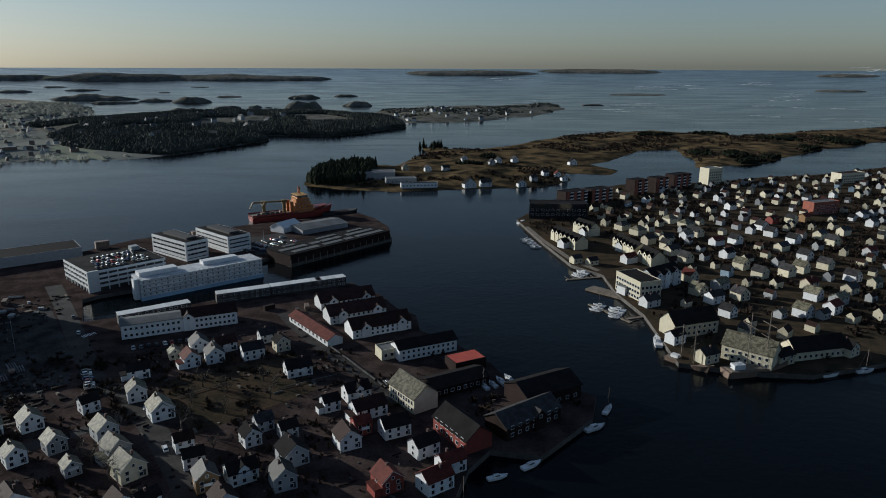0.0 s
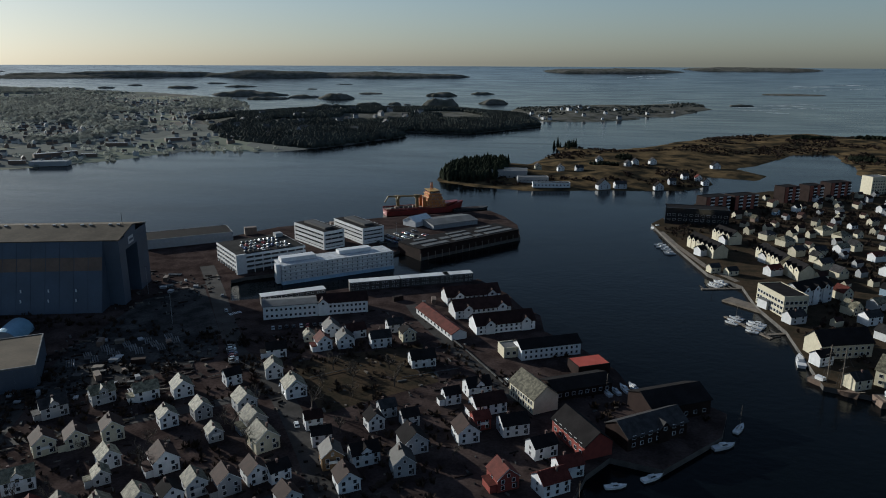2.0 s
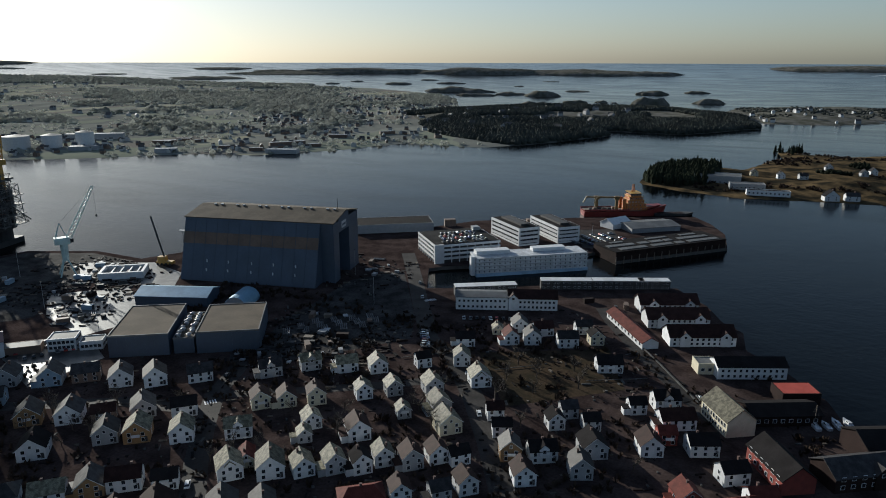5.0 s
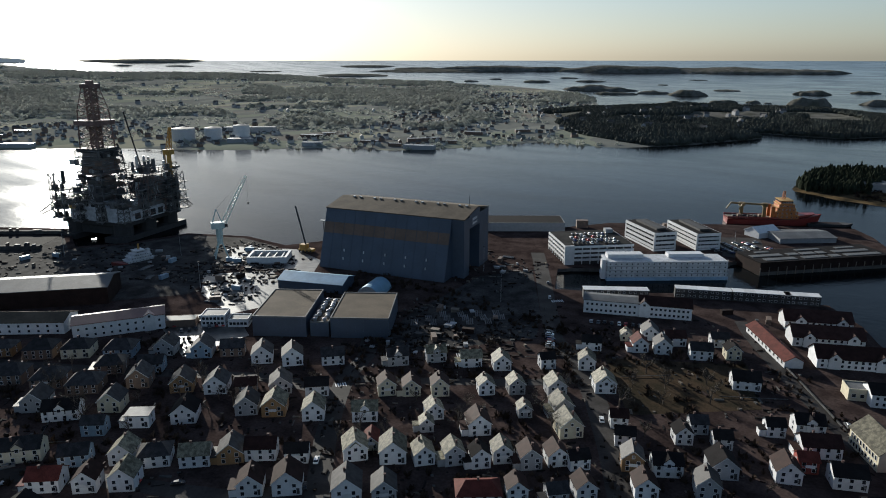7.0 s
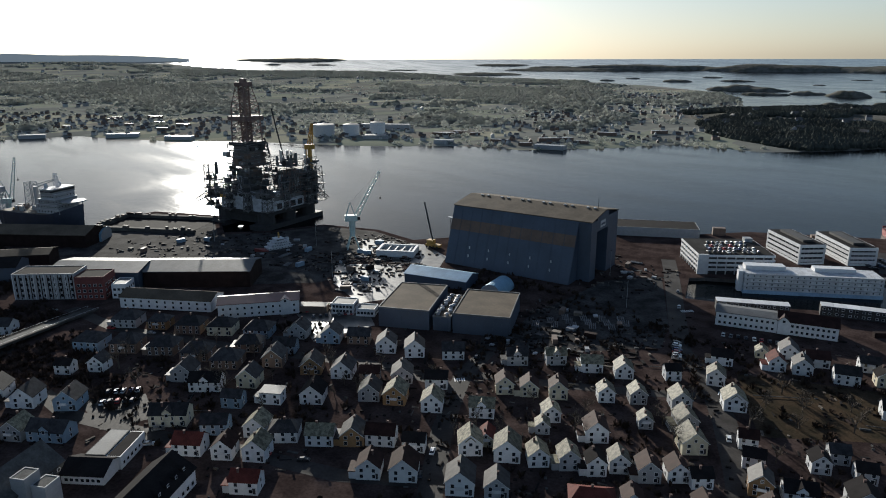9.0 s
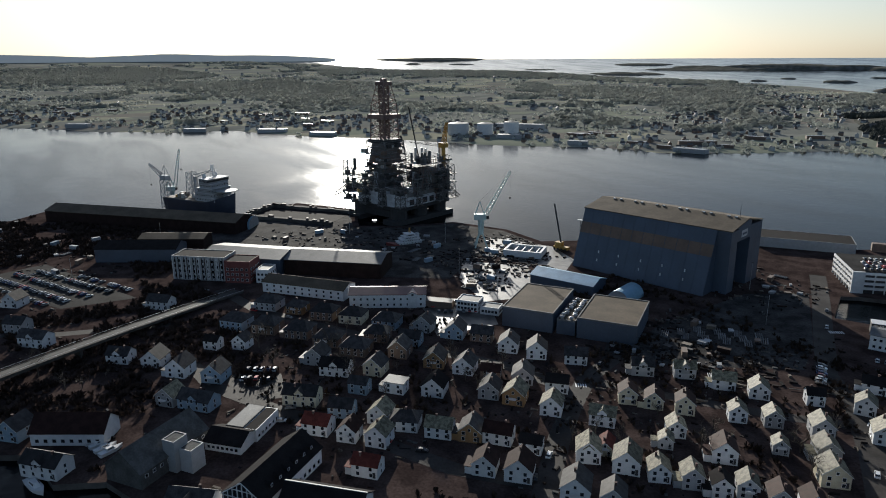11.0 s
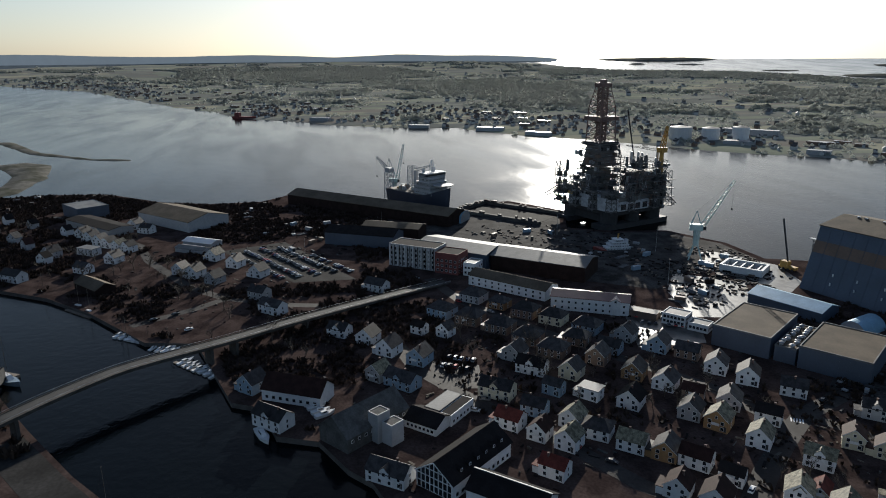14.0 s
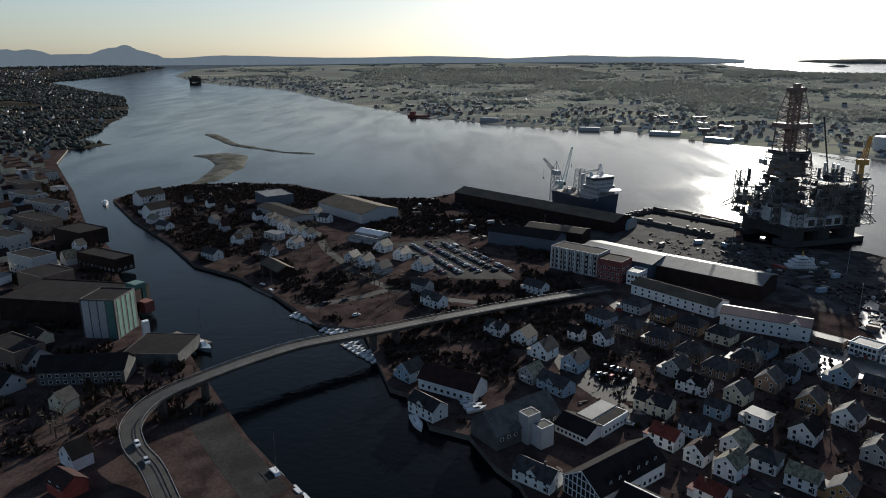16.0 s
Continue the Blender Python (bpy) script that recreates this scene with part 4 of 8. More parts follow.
block("store_hall", "dark blue clad hall with a flat roof", "warehouse", -645, -205, 35, 34, 26, 10, BLUESTEEL, GREYROOF, parapet=0.4)
hall("store_hall", "long low dark store", "warehouse", -600, -190, 42, 66, 20, 5.5, 7.0, GREY, BLACKROOF)
hall("store_shed", "low shed with a white sheet roof", "shed", -513, -87, 55, 26, 12, 3.6, 5.2, GREY, WHITE)
hall("store_shed", "low shed with a pale metal roof", "shed", -497, -90, 55, 24, 9, 3.0, 4.2, GREY, GREYROOF)


# ---- drilling rig ----
def drilling_rig():
    b = thing("drilling_rig", "tall steel drilling rig with lattice derrick, white hull block and cranes", "oil rig", pose(-528, 257, 0, 0, 0, 19))
    rnd = random.Random(11)
    for u in (-22, 22):
        part("pontoon", Shape().box(u - 8, -35, -4, u + 8, 35, 4), DARK, b)
        for v in (-24, 0, 24):
            part("column", Shape().cone(u, v, 3, 12.5, 7, 7, 14), DARK, b)
    for v in (-24, 0, 24):
        part("brace", Shape().box(-22, v - 2.5, 4, 22, v + 2.5, 10), DARK, b)
    part("deck_box", Shape().box(-30, -30, 11.5, 30, 30, 14.5), DARK, b)
    part("hull_block", Shape().box(-20, -30.4, 14.5, 30, -22, 25), RIGWHITE, b, "white hull block")
    part("hull_block", Shape().box(29.6, -22, 14.5, 30.6, 20, 22), RIGWHITE, b, "white hull side")
    part("hull_core", Shape().box(-30, -21.8, 14.5, 29.4, 29.5, 27), RIGGREY, b)
    part("hull_mark", Shape().box(-21, -30.7, 22.5, -8, -30.4, 25.2), YELLOW, b)
    # Dark plates set on the hull side draw the shade of recesses
    for i in range(5):
        part("hull_recess", Shape().box(30.5, -20 + 8 * i, 15.5, 30.9, -15 + 8 * i, 20), DARK, b)
    # drill tower: decks, frames and wind walls
    part("drill_core", Shape().box(-17, -15, 27, -2, -1, 44), RIGGREY, b)
    part("wind_wall", Shape().loft([(-19, -18, 46), (1, -18, 46), (1, 2, 46), (-19, 2, 46)], [(-16.5, -15.5, 64), (-1.5, -15.5, 64), (-1.5, -0.5, 64), (-16.5, -0.5, 64)]), RIGGREY, b, "grey wind wall of the drill floor")
    for k in range(9):                  # girts round the wind wall
        w = 10.4 - 0.28 * k
        part("girt", Shape().box(-9 - w, -8 - w, 46.5 + 2 * k, -9 + w, -8 + w, 46.9 + 2 * k), RUSTSTEEL, b)
    for k in range(7):
        z = 26 + 5.5 * k
        w = 13.5 - 0.35 * k
        part("drill_deck", Shape().box(-9 - w, -8 - w, z, -9 + w, -8 + w, z + 0.6), RIGGREY, b)
        part("deck_frame", lattice(Shape(), -9, -8, z, z + 5.5, 2 * w, 2 * w - 0.6, 1, 0.7, 0.4), RIGGREY, b)
        part("hand_rail", Shape().box(-9 - w, -8 - w, z + 1.5, -9 + w, -8 - w + 0.15, z + 1.7).box(-9 + w - 0.15, -8 - w, z + 1.5, -9 + w, -8 + w, z + 1.7), STEEL, b)
        for i in range(5):
            a, c = rnd.choice(((rnd.uniform(-22, 3), -8 - w), (-9 + w, rnd.uniform(-20, 4)), (-9 - w, rnd.uniform(-20, 4))))
            q = rnd.uniform(0.8, 2.4)
            part("equipment", Shape().box(a - q, c - q, z + 0.6, a + q, c + q, z + rnd.uniform(2, 5)), rnd.choice((RIGGREY, DARK, STEEL, DARK, BROWNP)), b)
    part("derrick", lattice(Shape(), -9, -8, 64, 94, 17, 15, 6, 1.0, 0.45), RUSTSTEEL, b, "rusty lattice derrick")
    part("derrick_top", lattice(Shape(), -9, -8, 94, 110, 15, 8.5, 4, 0.9, 0.45), RUSTSTEEL, b)
    part("derrick_core", lattice(Shape(), -9, -8, 64, 110, 5.5, 5.5, 16, 1.2, 0.7), RUSTSTEEL, b)
    part("crown_block", Shape().box(-14, -13, 110, -4, -3, 113).box(-11, -10, 113, -7, -6, 115.5), RUSTSTEEL, b)
    part("monkey_board", Shape().box(-19, -18, 83, 1, 2, 86.5), RUSTSTEEL, b)
    part("derrick_foot", Shape().box(-19.5, -18.5, 63, 1.5, 2.5, 66), DARK, b)
    # process block
    part("process_core", Shape().box(8, 5, 27, 26, 25, 40), RIGGREY, b)
    for k in range(5):
        z = 26 + 5.2 * k
        part("process_deck", Shape().box(2, -3, z, 30.5, 29.5, z + 0.5), RIGGREY, b)
        part("process_frame", lattice(Shape(), 16.5, 13, z, z + 5.2, 28, 31, 1, 0.7, 0.45), RIGGREY, b)
        for i in range(8):
            a, c = rnd.choice(((rnd.uniform(3, 29), -3), (30, rnd.uniform(-2, 29)), (rnd.uniform(4, 28), rnd.uniform(0, 28))))
            q = rnd.uniform(0.7, 2.2)
            part("equipment", Shape().box(a - q, c - q, z + 0.5, a + q, c + q, z + rnd.uniform(2, 5)), rnd.choice((RIGGREY, DARK, STEEL, DARK)), b)
    pipes = Shape()
    for k in range(14):                 # pipes, ladders and braces hung all round the decks
        for i in range(28):
            face, z = rnd.choice("fffrrl"), 15 + 2.6 * k + rnd.uniform(-1, 3)
            off = rnd.uniform(0.2, 3.5)
            lo, hi = ((-24, 30) if z < 48 else (-22, 6))
            a = rnd.uniform(lo, hi)
            x0, y0 = (a, -24 - off if z < 30 else -4 - off * (5 if a < 4 else 1)) if face == "f" else ((31 + off if z < 48 else 6 + off, rnd.uniform(-26, 30) if z < 48 else rnd.uniform(-20, 4)) if face == "r" else (-24 - off, rnd.uniform(-24, 12)))
            run = rnd.choice(((0, 0, rnd.uniform(2, 9)), (rnd.uniform(2, 8), 0, 0), (0, rnd.uniform(2, 8), 0), (rnd.uniform(-3, 3), 0, rnd.uniform(2, 5))))
            pipes.beam((x0, y0, z), (x0 + run[0], y0 + run[1], z + run[2]), rnd.choice((0.25, 0.35, 0.5)))
    tagged(part("pipework", pipes, RUSTSTEEL, b), "tangle of thin rusty pipes and braces", "", "", "stuff")
    for u0, v0, u1, v1, z0, z1 in ((2, -4, 30, -4, 26, 40), (30.5, -4, 30.5, 29, 26, 44), (-22, -24, 4, -24, 25, 40), (-26, -30.5, 30, -30.5, 25, 30)):
        for i in range(5):              # side trusses
            a, c = Vector((u0, v0, 0)).lerp(Vector((u1, v1, 0)), i / 5), Vector((u0, v0, 0)).lerp(Vector((u1, v1, 0)), (i + 1) / 5)
            up0, up1 = Vector((0, 0, z0)), Vector((0, 0, z1))
            part("truss", Shape().beam(a + up0, c + up1, 0.4).beam(c + up0, a + up1, 0.4).beam(a + up0, a + up1, 0.5).beam(a + up1, c + up1, 0.5), RIGWHITE if i % 2 else RIGGREY, b)
    for i in range(14):
        u, v = rnd.uniform(4, 28), rnd.uniform(0, 27)
        part("vessel", Shape().cone(u, v, 47, 52 + rnd.uniform(0, 7), 1.2, 1.0, 8), rnd.choice((STEEL, RIGGREY)), b)
    for i in range(32):                 # clutter along the rim
        side = i % 2
        s = rnd.uniform(-30, 30)
        u, v = (s, -29) if side else (29.5, s)
        q = rnd.uniform(0.8, 2.4)
        z = 25 if side else 26
        part("deck_gear", Shape().box(u - q, v - q, z, u + q, v + q, z + rnd.uniform(1.5, 6)), rnd.choice((RIGWHITE, RIGGREY, DARK, DARK, STEEL)), b)
    for u, v, w, z1 in ((-29, -27, 12, 42), (-33, -30, 6, 48), (30, 27, 11, 44), (33, 14, 6, 34), (30, -10, 6, 34), (-8, -33, 7, 34), (12, -33, 5, 30), (-30, 5, 8, 38), (28, -28, 6, 32)):
        part("side_frame", lattice(Shape(), u, v, 14, z1, w, w * 0.8, 5, 0.6, 0.35), RIGGREY, b)
        for k in range(4):
            part("side_platform", Shape().box(u - w * 0.6, v - w * 0.6, 15 + 7 * k, u + w * 0.6, v + w * 0.6, 15.5 + 7 * k), RIGGREY, b)
            q = rnd.uniform(0.8, 2.0)
            part("deck_gear", Shape().box(u - q, v - q, 15.5 + 7 * k, u + q, v + q, 19 + 7 * k), DARK, b)
    part("anchor_rack", jib(Shape(), (-30, -30, 27), (-40, -40, 19), 5, 4, 0.6, 0.4), DARK, b)
    part("anchor_rack", jib(Shape(), (30, 24, 27), (37, 35, 16), 5, 4, 0.6, 0.4), DARK, b)
    tower = part("crane_tower", Shape().cone(27, 26, 40, 60, 1.9, 1.7, 10), YELLOW, b, "yellow crane pedestal")
    part("crane_cab", Shape().box(24, 23, 58, 30, 29, 62), YELLOW, tower)
    part("crane_boom", jib(Shape(), (27, 26, 60), (28, 29, 79), 3.4, 6, 0.7, 0.5), YELLOW, tower)
    part("crane_arm", jib(Shape(), (24, 22, 60), (6, 6, 63), 1.6, 8, 0.3, 0.2), DARK, tower)
    part("crane_boom", Shape().beam((12, 11, 50), (6, 6, 92), 1.1), DARK, b, "black telescopic boom")
    part("crane_boom", jib(Shape(), (5, 2, 52), (-1, 3, 68), 1.8, 6, 0.4, 0.25).beam((-1, 3, 68), (-7, 2, 64), 0.7), DARK, b)
    part("crane_tower", Shape().cone(-28, -26, 40, 50, 1.5, 1.4, 8), DARK, b)
    part("flare_boom", jib(Shape(), (-28, -26, 50), (-38, -38, 66), 1.4, 8, 0.3, 0.18), STEEL, b)
    for p, q in (((-30, -24, 29), (-30, 28, 29)), ((-24, -31.5, 29), (28, -31.5, 29)), ((31.5, -26, 28), (31.5, 27, 28)), ((-20, -31.5, 36), (6, -31.5, 36)), ((32, -6, 40), (32, 27, 40))):
        part("walkway", jib(Shape(), p, q, 2.6, 12, 0.4, 0.25), RIGGREY, b)


RIGGREY = mat("rig_grey_steel", (0.13, 0.128, 0.126), 0.75, var=0.4, size=4, fine=0.6, each=0.4)
RUSTSTEEL = mat("rusty_steel", (0.2, 0.13, 0.11), 0.7, 0.2, var=0.4, size=5, fine=0.8)
drilling_rig()


def dock_crane(x, y, turn, foot, slew, tip, material, label, legs=True):
    """A slewing dock crane: spread legs or a lattice tower, house, A-frame and lattice jib."""
    b = thing("dock_crane", label, "crane", at(x, y, turn))
    if legs:
        for i in range(4):
            a = math.radians(45 + 90 * i)
            part("leg", Shape().beam((6 * math.cos(a), 6 * math.sin(a), 0), (1.5 * math.cos(a), 1.5 * math.sin(a), slew * 0.5), 0.9), material, b)
        part("pedestal", Shape().cone(0, 0, slew * 0.45, slew, 1.8, 2.4, 10), material, b)
    else:
        part("tower", lattice(Shape(), 0, 0, 0, slew, 7, 6, 5, 0.6, 0.35), material, b)
    house_box = part("machine_house", Shape().box(-5, -2.6, slew, 3.5, 2.6, slew + 4), material, b)
    part("cab", Shape().box(3.5, -2.2, slew + 0.5, 5.5, 0, slew + 3), GLASS, house_box)
    top = slew + 13
    part("mast", Shape().beam((-4, -2, slew + 4), (-1, 0, top), 0.5).beam((-4, 2, slew + 4), (-1, 0, top), 0.5).beam((2, -2, slew + 4), (-1, 0, top), 0.5).beam((2, 2, slew + 4), (-1, 0, top), 0.5), material, b)
    part("jib", jib(Shape(), (3, 0, slew + 3), tip, 3.0, 14, 0.45, 0.26), material, b)
    part("rope", Shape().beam((-1, 0, top), tip, 0.12).beam(tip, (tip[0], 0, tip[2] - 18), 0.12), DARK, b)
    part("hook", Shape().box(tip[0] - 0.5, -0.4, tip[2] - 19.5, tip[0] + 0.5, 0.4, tip[2] - 18), DARK, b)
    return b


PALEGREEN = mat("pale_green_paint", (0.42, 0.52, 0.5), 0.5, var=0.2, size=4, fine=0.6)
dock_crane(-397, 256, 62, 6, 20, (20, 0, 54), PALEGREEN, "pale green dock crane on spread legs")
dock_crane(-651, 84, 205, 6, 26, (22, 0, 38), GREY, "grey lattice quay crane beside the ship", False)
dock_crane(-672, 92, 70, 6, 12, (10, 0, 50), PALEGREEN, "pale quay crane with a raised jib")


def mobile_crane():
    b = thing("mobile_crane", "yellow mobile crane with a black boom", "crane", at(-362, 300, 20))
    part("carrier", Shape().box(-5, -2, 0.8, 6, 2, 2.6), YELLOW, b)
    part("crane_house", Shape().box(-4, -2, 2.6, 1, 2, 5.5), YELLOW, b)
    part("boom", Shape().beam((0, 0, 4.5), (-9, 4, 31), 1.1), DARK, b)
    for i in range(4):
        for v in (-2.1, 1.7):
            w = part("wheel", Shape().cone(0, 0, 0, 0.5, 0.8, 0.8, 12), DARK, b)
            w.matrix_basis = pose(-4 + 2.8 * i, v + 0.4, 0.8, 90)


mobile_crane()


# ---- ships ----
def orange_ship():
    b = thing("supply_ship", "orange offshore ship with red hull, stepped bridge and deck cranes", "ship", pose(-168, 584, 0, 0, 0, 31))
    part("hull", hull(71, 15, 4.4, sheer=1.0), REDHULL, b)
    part("foredeck", Shape().loft([(52, -6.9, 5.6), (66, -3, 7.4), (66, 3, 7.4), (52, 6.9, 5.6)], [(52, -7.1, 7.6), (69, -3.0, 9.3), (69, 3.0, 9.3), (52, 7.1, 7.6)]), REDHULL, b)
    part("deck", Shape().box(1, -7.0, 5.0, 50, 7.0, 5.3), WOOD, b)
    for k, (x0, x1, w) in enumerate(((37, 55, 7.0), (37, 54, 7.0), (38, 52, 6.8), (39, 51, 6.8), (40, 49, 7.2))):
        z0 = 5.3 + 3.0 * k
        d = part("deckhouse", Shape().box(x0, -w, z0, x1, w, z0 + 2.8), ORANGE, b)
        part("deck_edge", Shape().box(x0 - 0.7, -w - 0.4, z0 + 2.8, x1 + 0.7, w + 0.4, z0 + 3.0), YELLOW, d)
        for i in range(5):
            pane(d, pose(x0 + 1.6 + (x1 - x0 - 3.2) * i / 4, -w - 0.03, z0 + 1.0, 0, 0, 180), 0.9, 0.9)
    part("wheelhouse_glass", Shape().box(39.9, -7.3, 18.6, 49.15, 7.3, 19.7), GLASS, b)
    for v in (-6.6, 3.8):
        part("funnel", Shape().box(33.5, v, 5.3, 36.4, v + 2.8, 15), ORANGE, b)
    mast = part("radar_mast", lattice(Shape(), 44, 0, 20.3, 27, 2.2, 1.2, 4, 0.35, 0.2), ORANGE, b)
    part("yard", Shape().beam((44, -3.4, 24), (44, 3.4, 24), 0.3), ORANGE, mast)
    for x, v, h, reach in ((29, -3.5, 14.5, -17), (13, 3.5, 13.5, -9)):
        post = part("crane_post", Shape().cone(x, v, 5.3, h, 1.7, 1.5, 10), CRANEOCHRE, b)
        part("crane_cab", Shape().box(x - 2.2, v - 1.8, h, x + 2.2, v + 1.8, h + 2.8), CRANEOCHRE, post)
        part("crane_arm", Shape().beam((x, v, h + 1.6), (x + reach, v, h + 2.2), 1.9).beam((x + reach, v, h + 2.2), (x + reach - 3, v, h - 3), 1.3), CRANEOCHRE, post)
    part("bulwark", Shape().box(0, -7.5, 5, 40, -7.1, 6.4).box(0, 7.1, 5, 40, 7.5, 6.4), REDHULL, b)
    for i in range(6):
        part("deck_cargo", Shape().box(5 + 4.2 * i, -3 + (i % 3), 5.3, 8 + 4.2 * i, 0.5 + (i % 3), 6.6 + 0.5 * (i % 2)), BROWNP if i % 2 else DARK, b)


def black_ship():
    b = thing("offshore_vessel", "offshore vessel with dark hull, tall white bridge and deck crane", "ship", pose(-644, 88.5, 0, 0, 0, 30))
    part("hull", hull(75, 22, 15, bow=0.3, sheer=0.6), NAVY, b)
    part("deck", Shape().box(2, -10, 15, 50, 10, 15.4), WOOD, b)
    # The bridge is white; grey paint carries the shade of its backlit sides
    for k, (x0, x1, w) in enumerate(((42, 64, 9.5), (43, 63, 10), (45, 62, 10.5), (47, 61, 9.5), (49, 60, 11))):
        z0 = 15.8 + 3.9 * k
        house_deck = part("deckhouse", Shape().box(x0, -w, z0, x1, w, z0 + 3.6), GREY, b)
        part("deck_edge", Shape().box(x0 - 0.8, -w - 0.6, z0 + 3.6, x1 + 0.8, w + 0.6, z0 + 3.9), RIGWHITE, house_deck)
        for i in range(7):
            pane(house_deck, pose(x1 + 0.03, -w + 1.6 + (2 * w - 3) * i / 6, z0 + 1.2, 0, 0, -90), 1.1, 1.2)
            pane(house_deck, pose(x0 + 1.5 + (x1 - x0 - 3) * i / 6, -w - 0.03, z0 + 1.2, 0, 0, 180), 1.1, 1.2)
    part("wheelhouse_glass", Shape().box(48.9, -11.1, 32.8, 60.15, 11.1, 34.2), GLASS, b)
    deck = part("helideck", Shape().cone(69, 0, 25, 25.8, 9.5, 9.5, 8), GREY, b)
    part("helideck_frame", lattice(Shape(), 67, 0, 18, 25, 7, 12, 2, 0.5, 0.3), GREY, deck)
    mast = part("radar_mast", lattice(Shape(), 54, 0, 35.4, 46, 3.4, 1.6, 5, 0.4, 0.25), WHITE, b)
    part("yard", Shape().beam((54, -5, 41), (54, 5, 41), 0.35).beam((52, 0, 43.5), (57, 0, 43.5), 0.35), WHITE, mast)
    for v in (-6, 6):
        part("radar_dome", Shape().cone(50, v, 35.2, 37.4, 1.5, 1.5, 10).cone(50, v, 37.4, 38.6, 1.5, 0.4, 10), WHITE, b)
    post = part("crane_post", Shape().cone(39, -6, 15, 36, 2.0, 1.8, 10), GREY, b)
    part("crane_arm", jib(Shape(), (39, -6, 36), (58, -5, 42), 2.4, 8, 0.5, 0.3), GREY, post)
    part("work_tower", lattice(Shape(), 22, 4, 15, 37, 8, 6, 5, 0.6, 0.35), GREY, b)
    part("funnel", Shape().box(40, 5, 15.4, 44, 9, 29), NAVY, b)
    random.seed(8)
    for i in range(18):
        u, v = random.uniform(3, 36), random.uniform(-9, 6)
        part("deck_cargo", Shape().box(u, v, 15.4, u + random.uniform(1.5, 5), v + random.uniform(1.5, 3.5), 15.4 + random.uniform(0.8, 4)), random.choice((GREY, DARK, STEEL, YELLOW, BROWNP)), b)


def docked_ship():
    b = thing("docked_ship", "white and dark red ship in the dry dock below the rig", "ship", pose(-433, 231, -2.5, 0, 0, -92) @ Matrix.Scale(0.66, 4))
    part("hull", hull(46, 14, 6.5, sheer=0.7), DARKRED, b)
    for k, (x0, x1, w) in enumerate(((8, 34, 6.4), (10, 31, 6.0), (13, 28, 5.6), (16, 25, 4.8))):
        part("deckhouse", Shape().box(x0, -w, 6.7 + 2.8 * k, x1, w, 9.3 + 2.8 * k), RIGWHITE, b)
        part("deck_edge", Shape().box(x0 - 0.8, -w - 0.5, 9.3 + 2.8 * k, x1 + 0.8, w + 0.5, 9.5 + 2.8 * k), WHITE, b)
        for i in range(8):
            pane(b, pose(x0 + 1.2 + (x1 - x0 - 2.4) * i / 7, w + 0.03, 7.6 + 2.8 * k, 0, 0, 0), 0.9, 0.9)
    part("radar_mast", lattice(Shape(), 20, 0, 17.9, 24, 1.6, 0.9, 4, 0.25, 0.15), YELLOW, b)
    part("funnel", Shape().box(9, -2, 12.3, 12, 2, 17), RIGWHITE, b)


DARKRED = mat("dull_red_hull", (0.16, 0.03, 0.025), 0.7, var=0.3, size=4, fine=0.8)
NAVY = mat("navy_hull", (0.03, 0.035, 0.055), 0.45, var=0.25, size=8, fine=1.5)
orange_ship()
b = thing("work_barge", "low black work barge moored at the pier end", "barge", pose(-112, 612, 0, 0, 0, 32))
part("hull", hull(34, 9, 2.2, sheer=0.2), DARK, b)
part("deck", Shape().box(2, -3.6, 2.2, 26, 3.6, 2.35), BROWNDARK, b)
black_ship()
docked_ship()


# ---- floating dock and dry dock ----
def floating_dock():
    b = thing("floating_dock", "empty dark dock basin wall with rubble rim", "dock", at(-560, 175, 40))
    part("dock_floor", Shape().box(-38, -18, 0.0, 40, 22, 0.12), BLACKROOF, b)
    for a in ((-42, -22, 44, -18), (-42, 22, 44, 25), (-42, -18, -38, 22)):
        part("dock_wall", Shape().box(a[0], a[1], 0, a[2], a[3], 2.6), CONCRETE, b)
    random.seed(21)
    for i in range(34):
        k = random.random()
        u, v = (random.uniform(-42, 44), random.choice((-20, 23.5))) if k < 0.75 else (-40, random.uniform(-18, 22))
        w = random.uniform(0.6, 2.2)
        part("dock_gear", Shape().box(u - w, v - 1, 2.6, u + w, v + 1, 2.6 + random.uniform(0.4, 2)), random.choice((DARK, DARK, BROWNDARK, BROWNP)), b)


floating_dock()


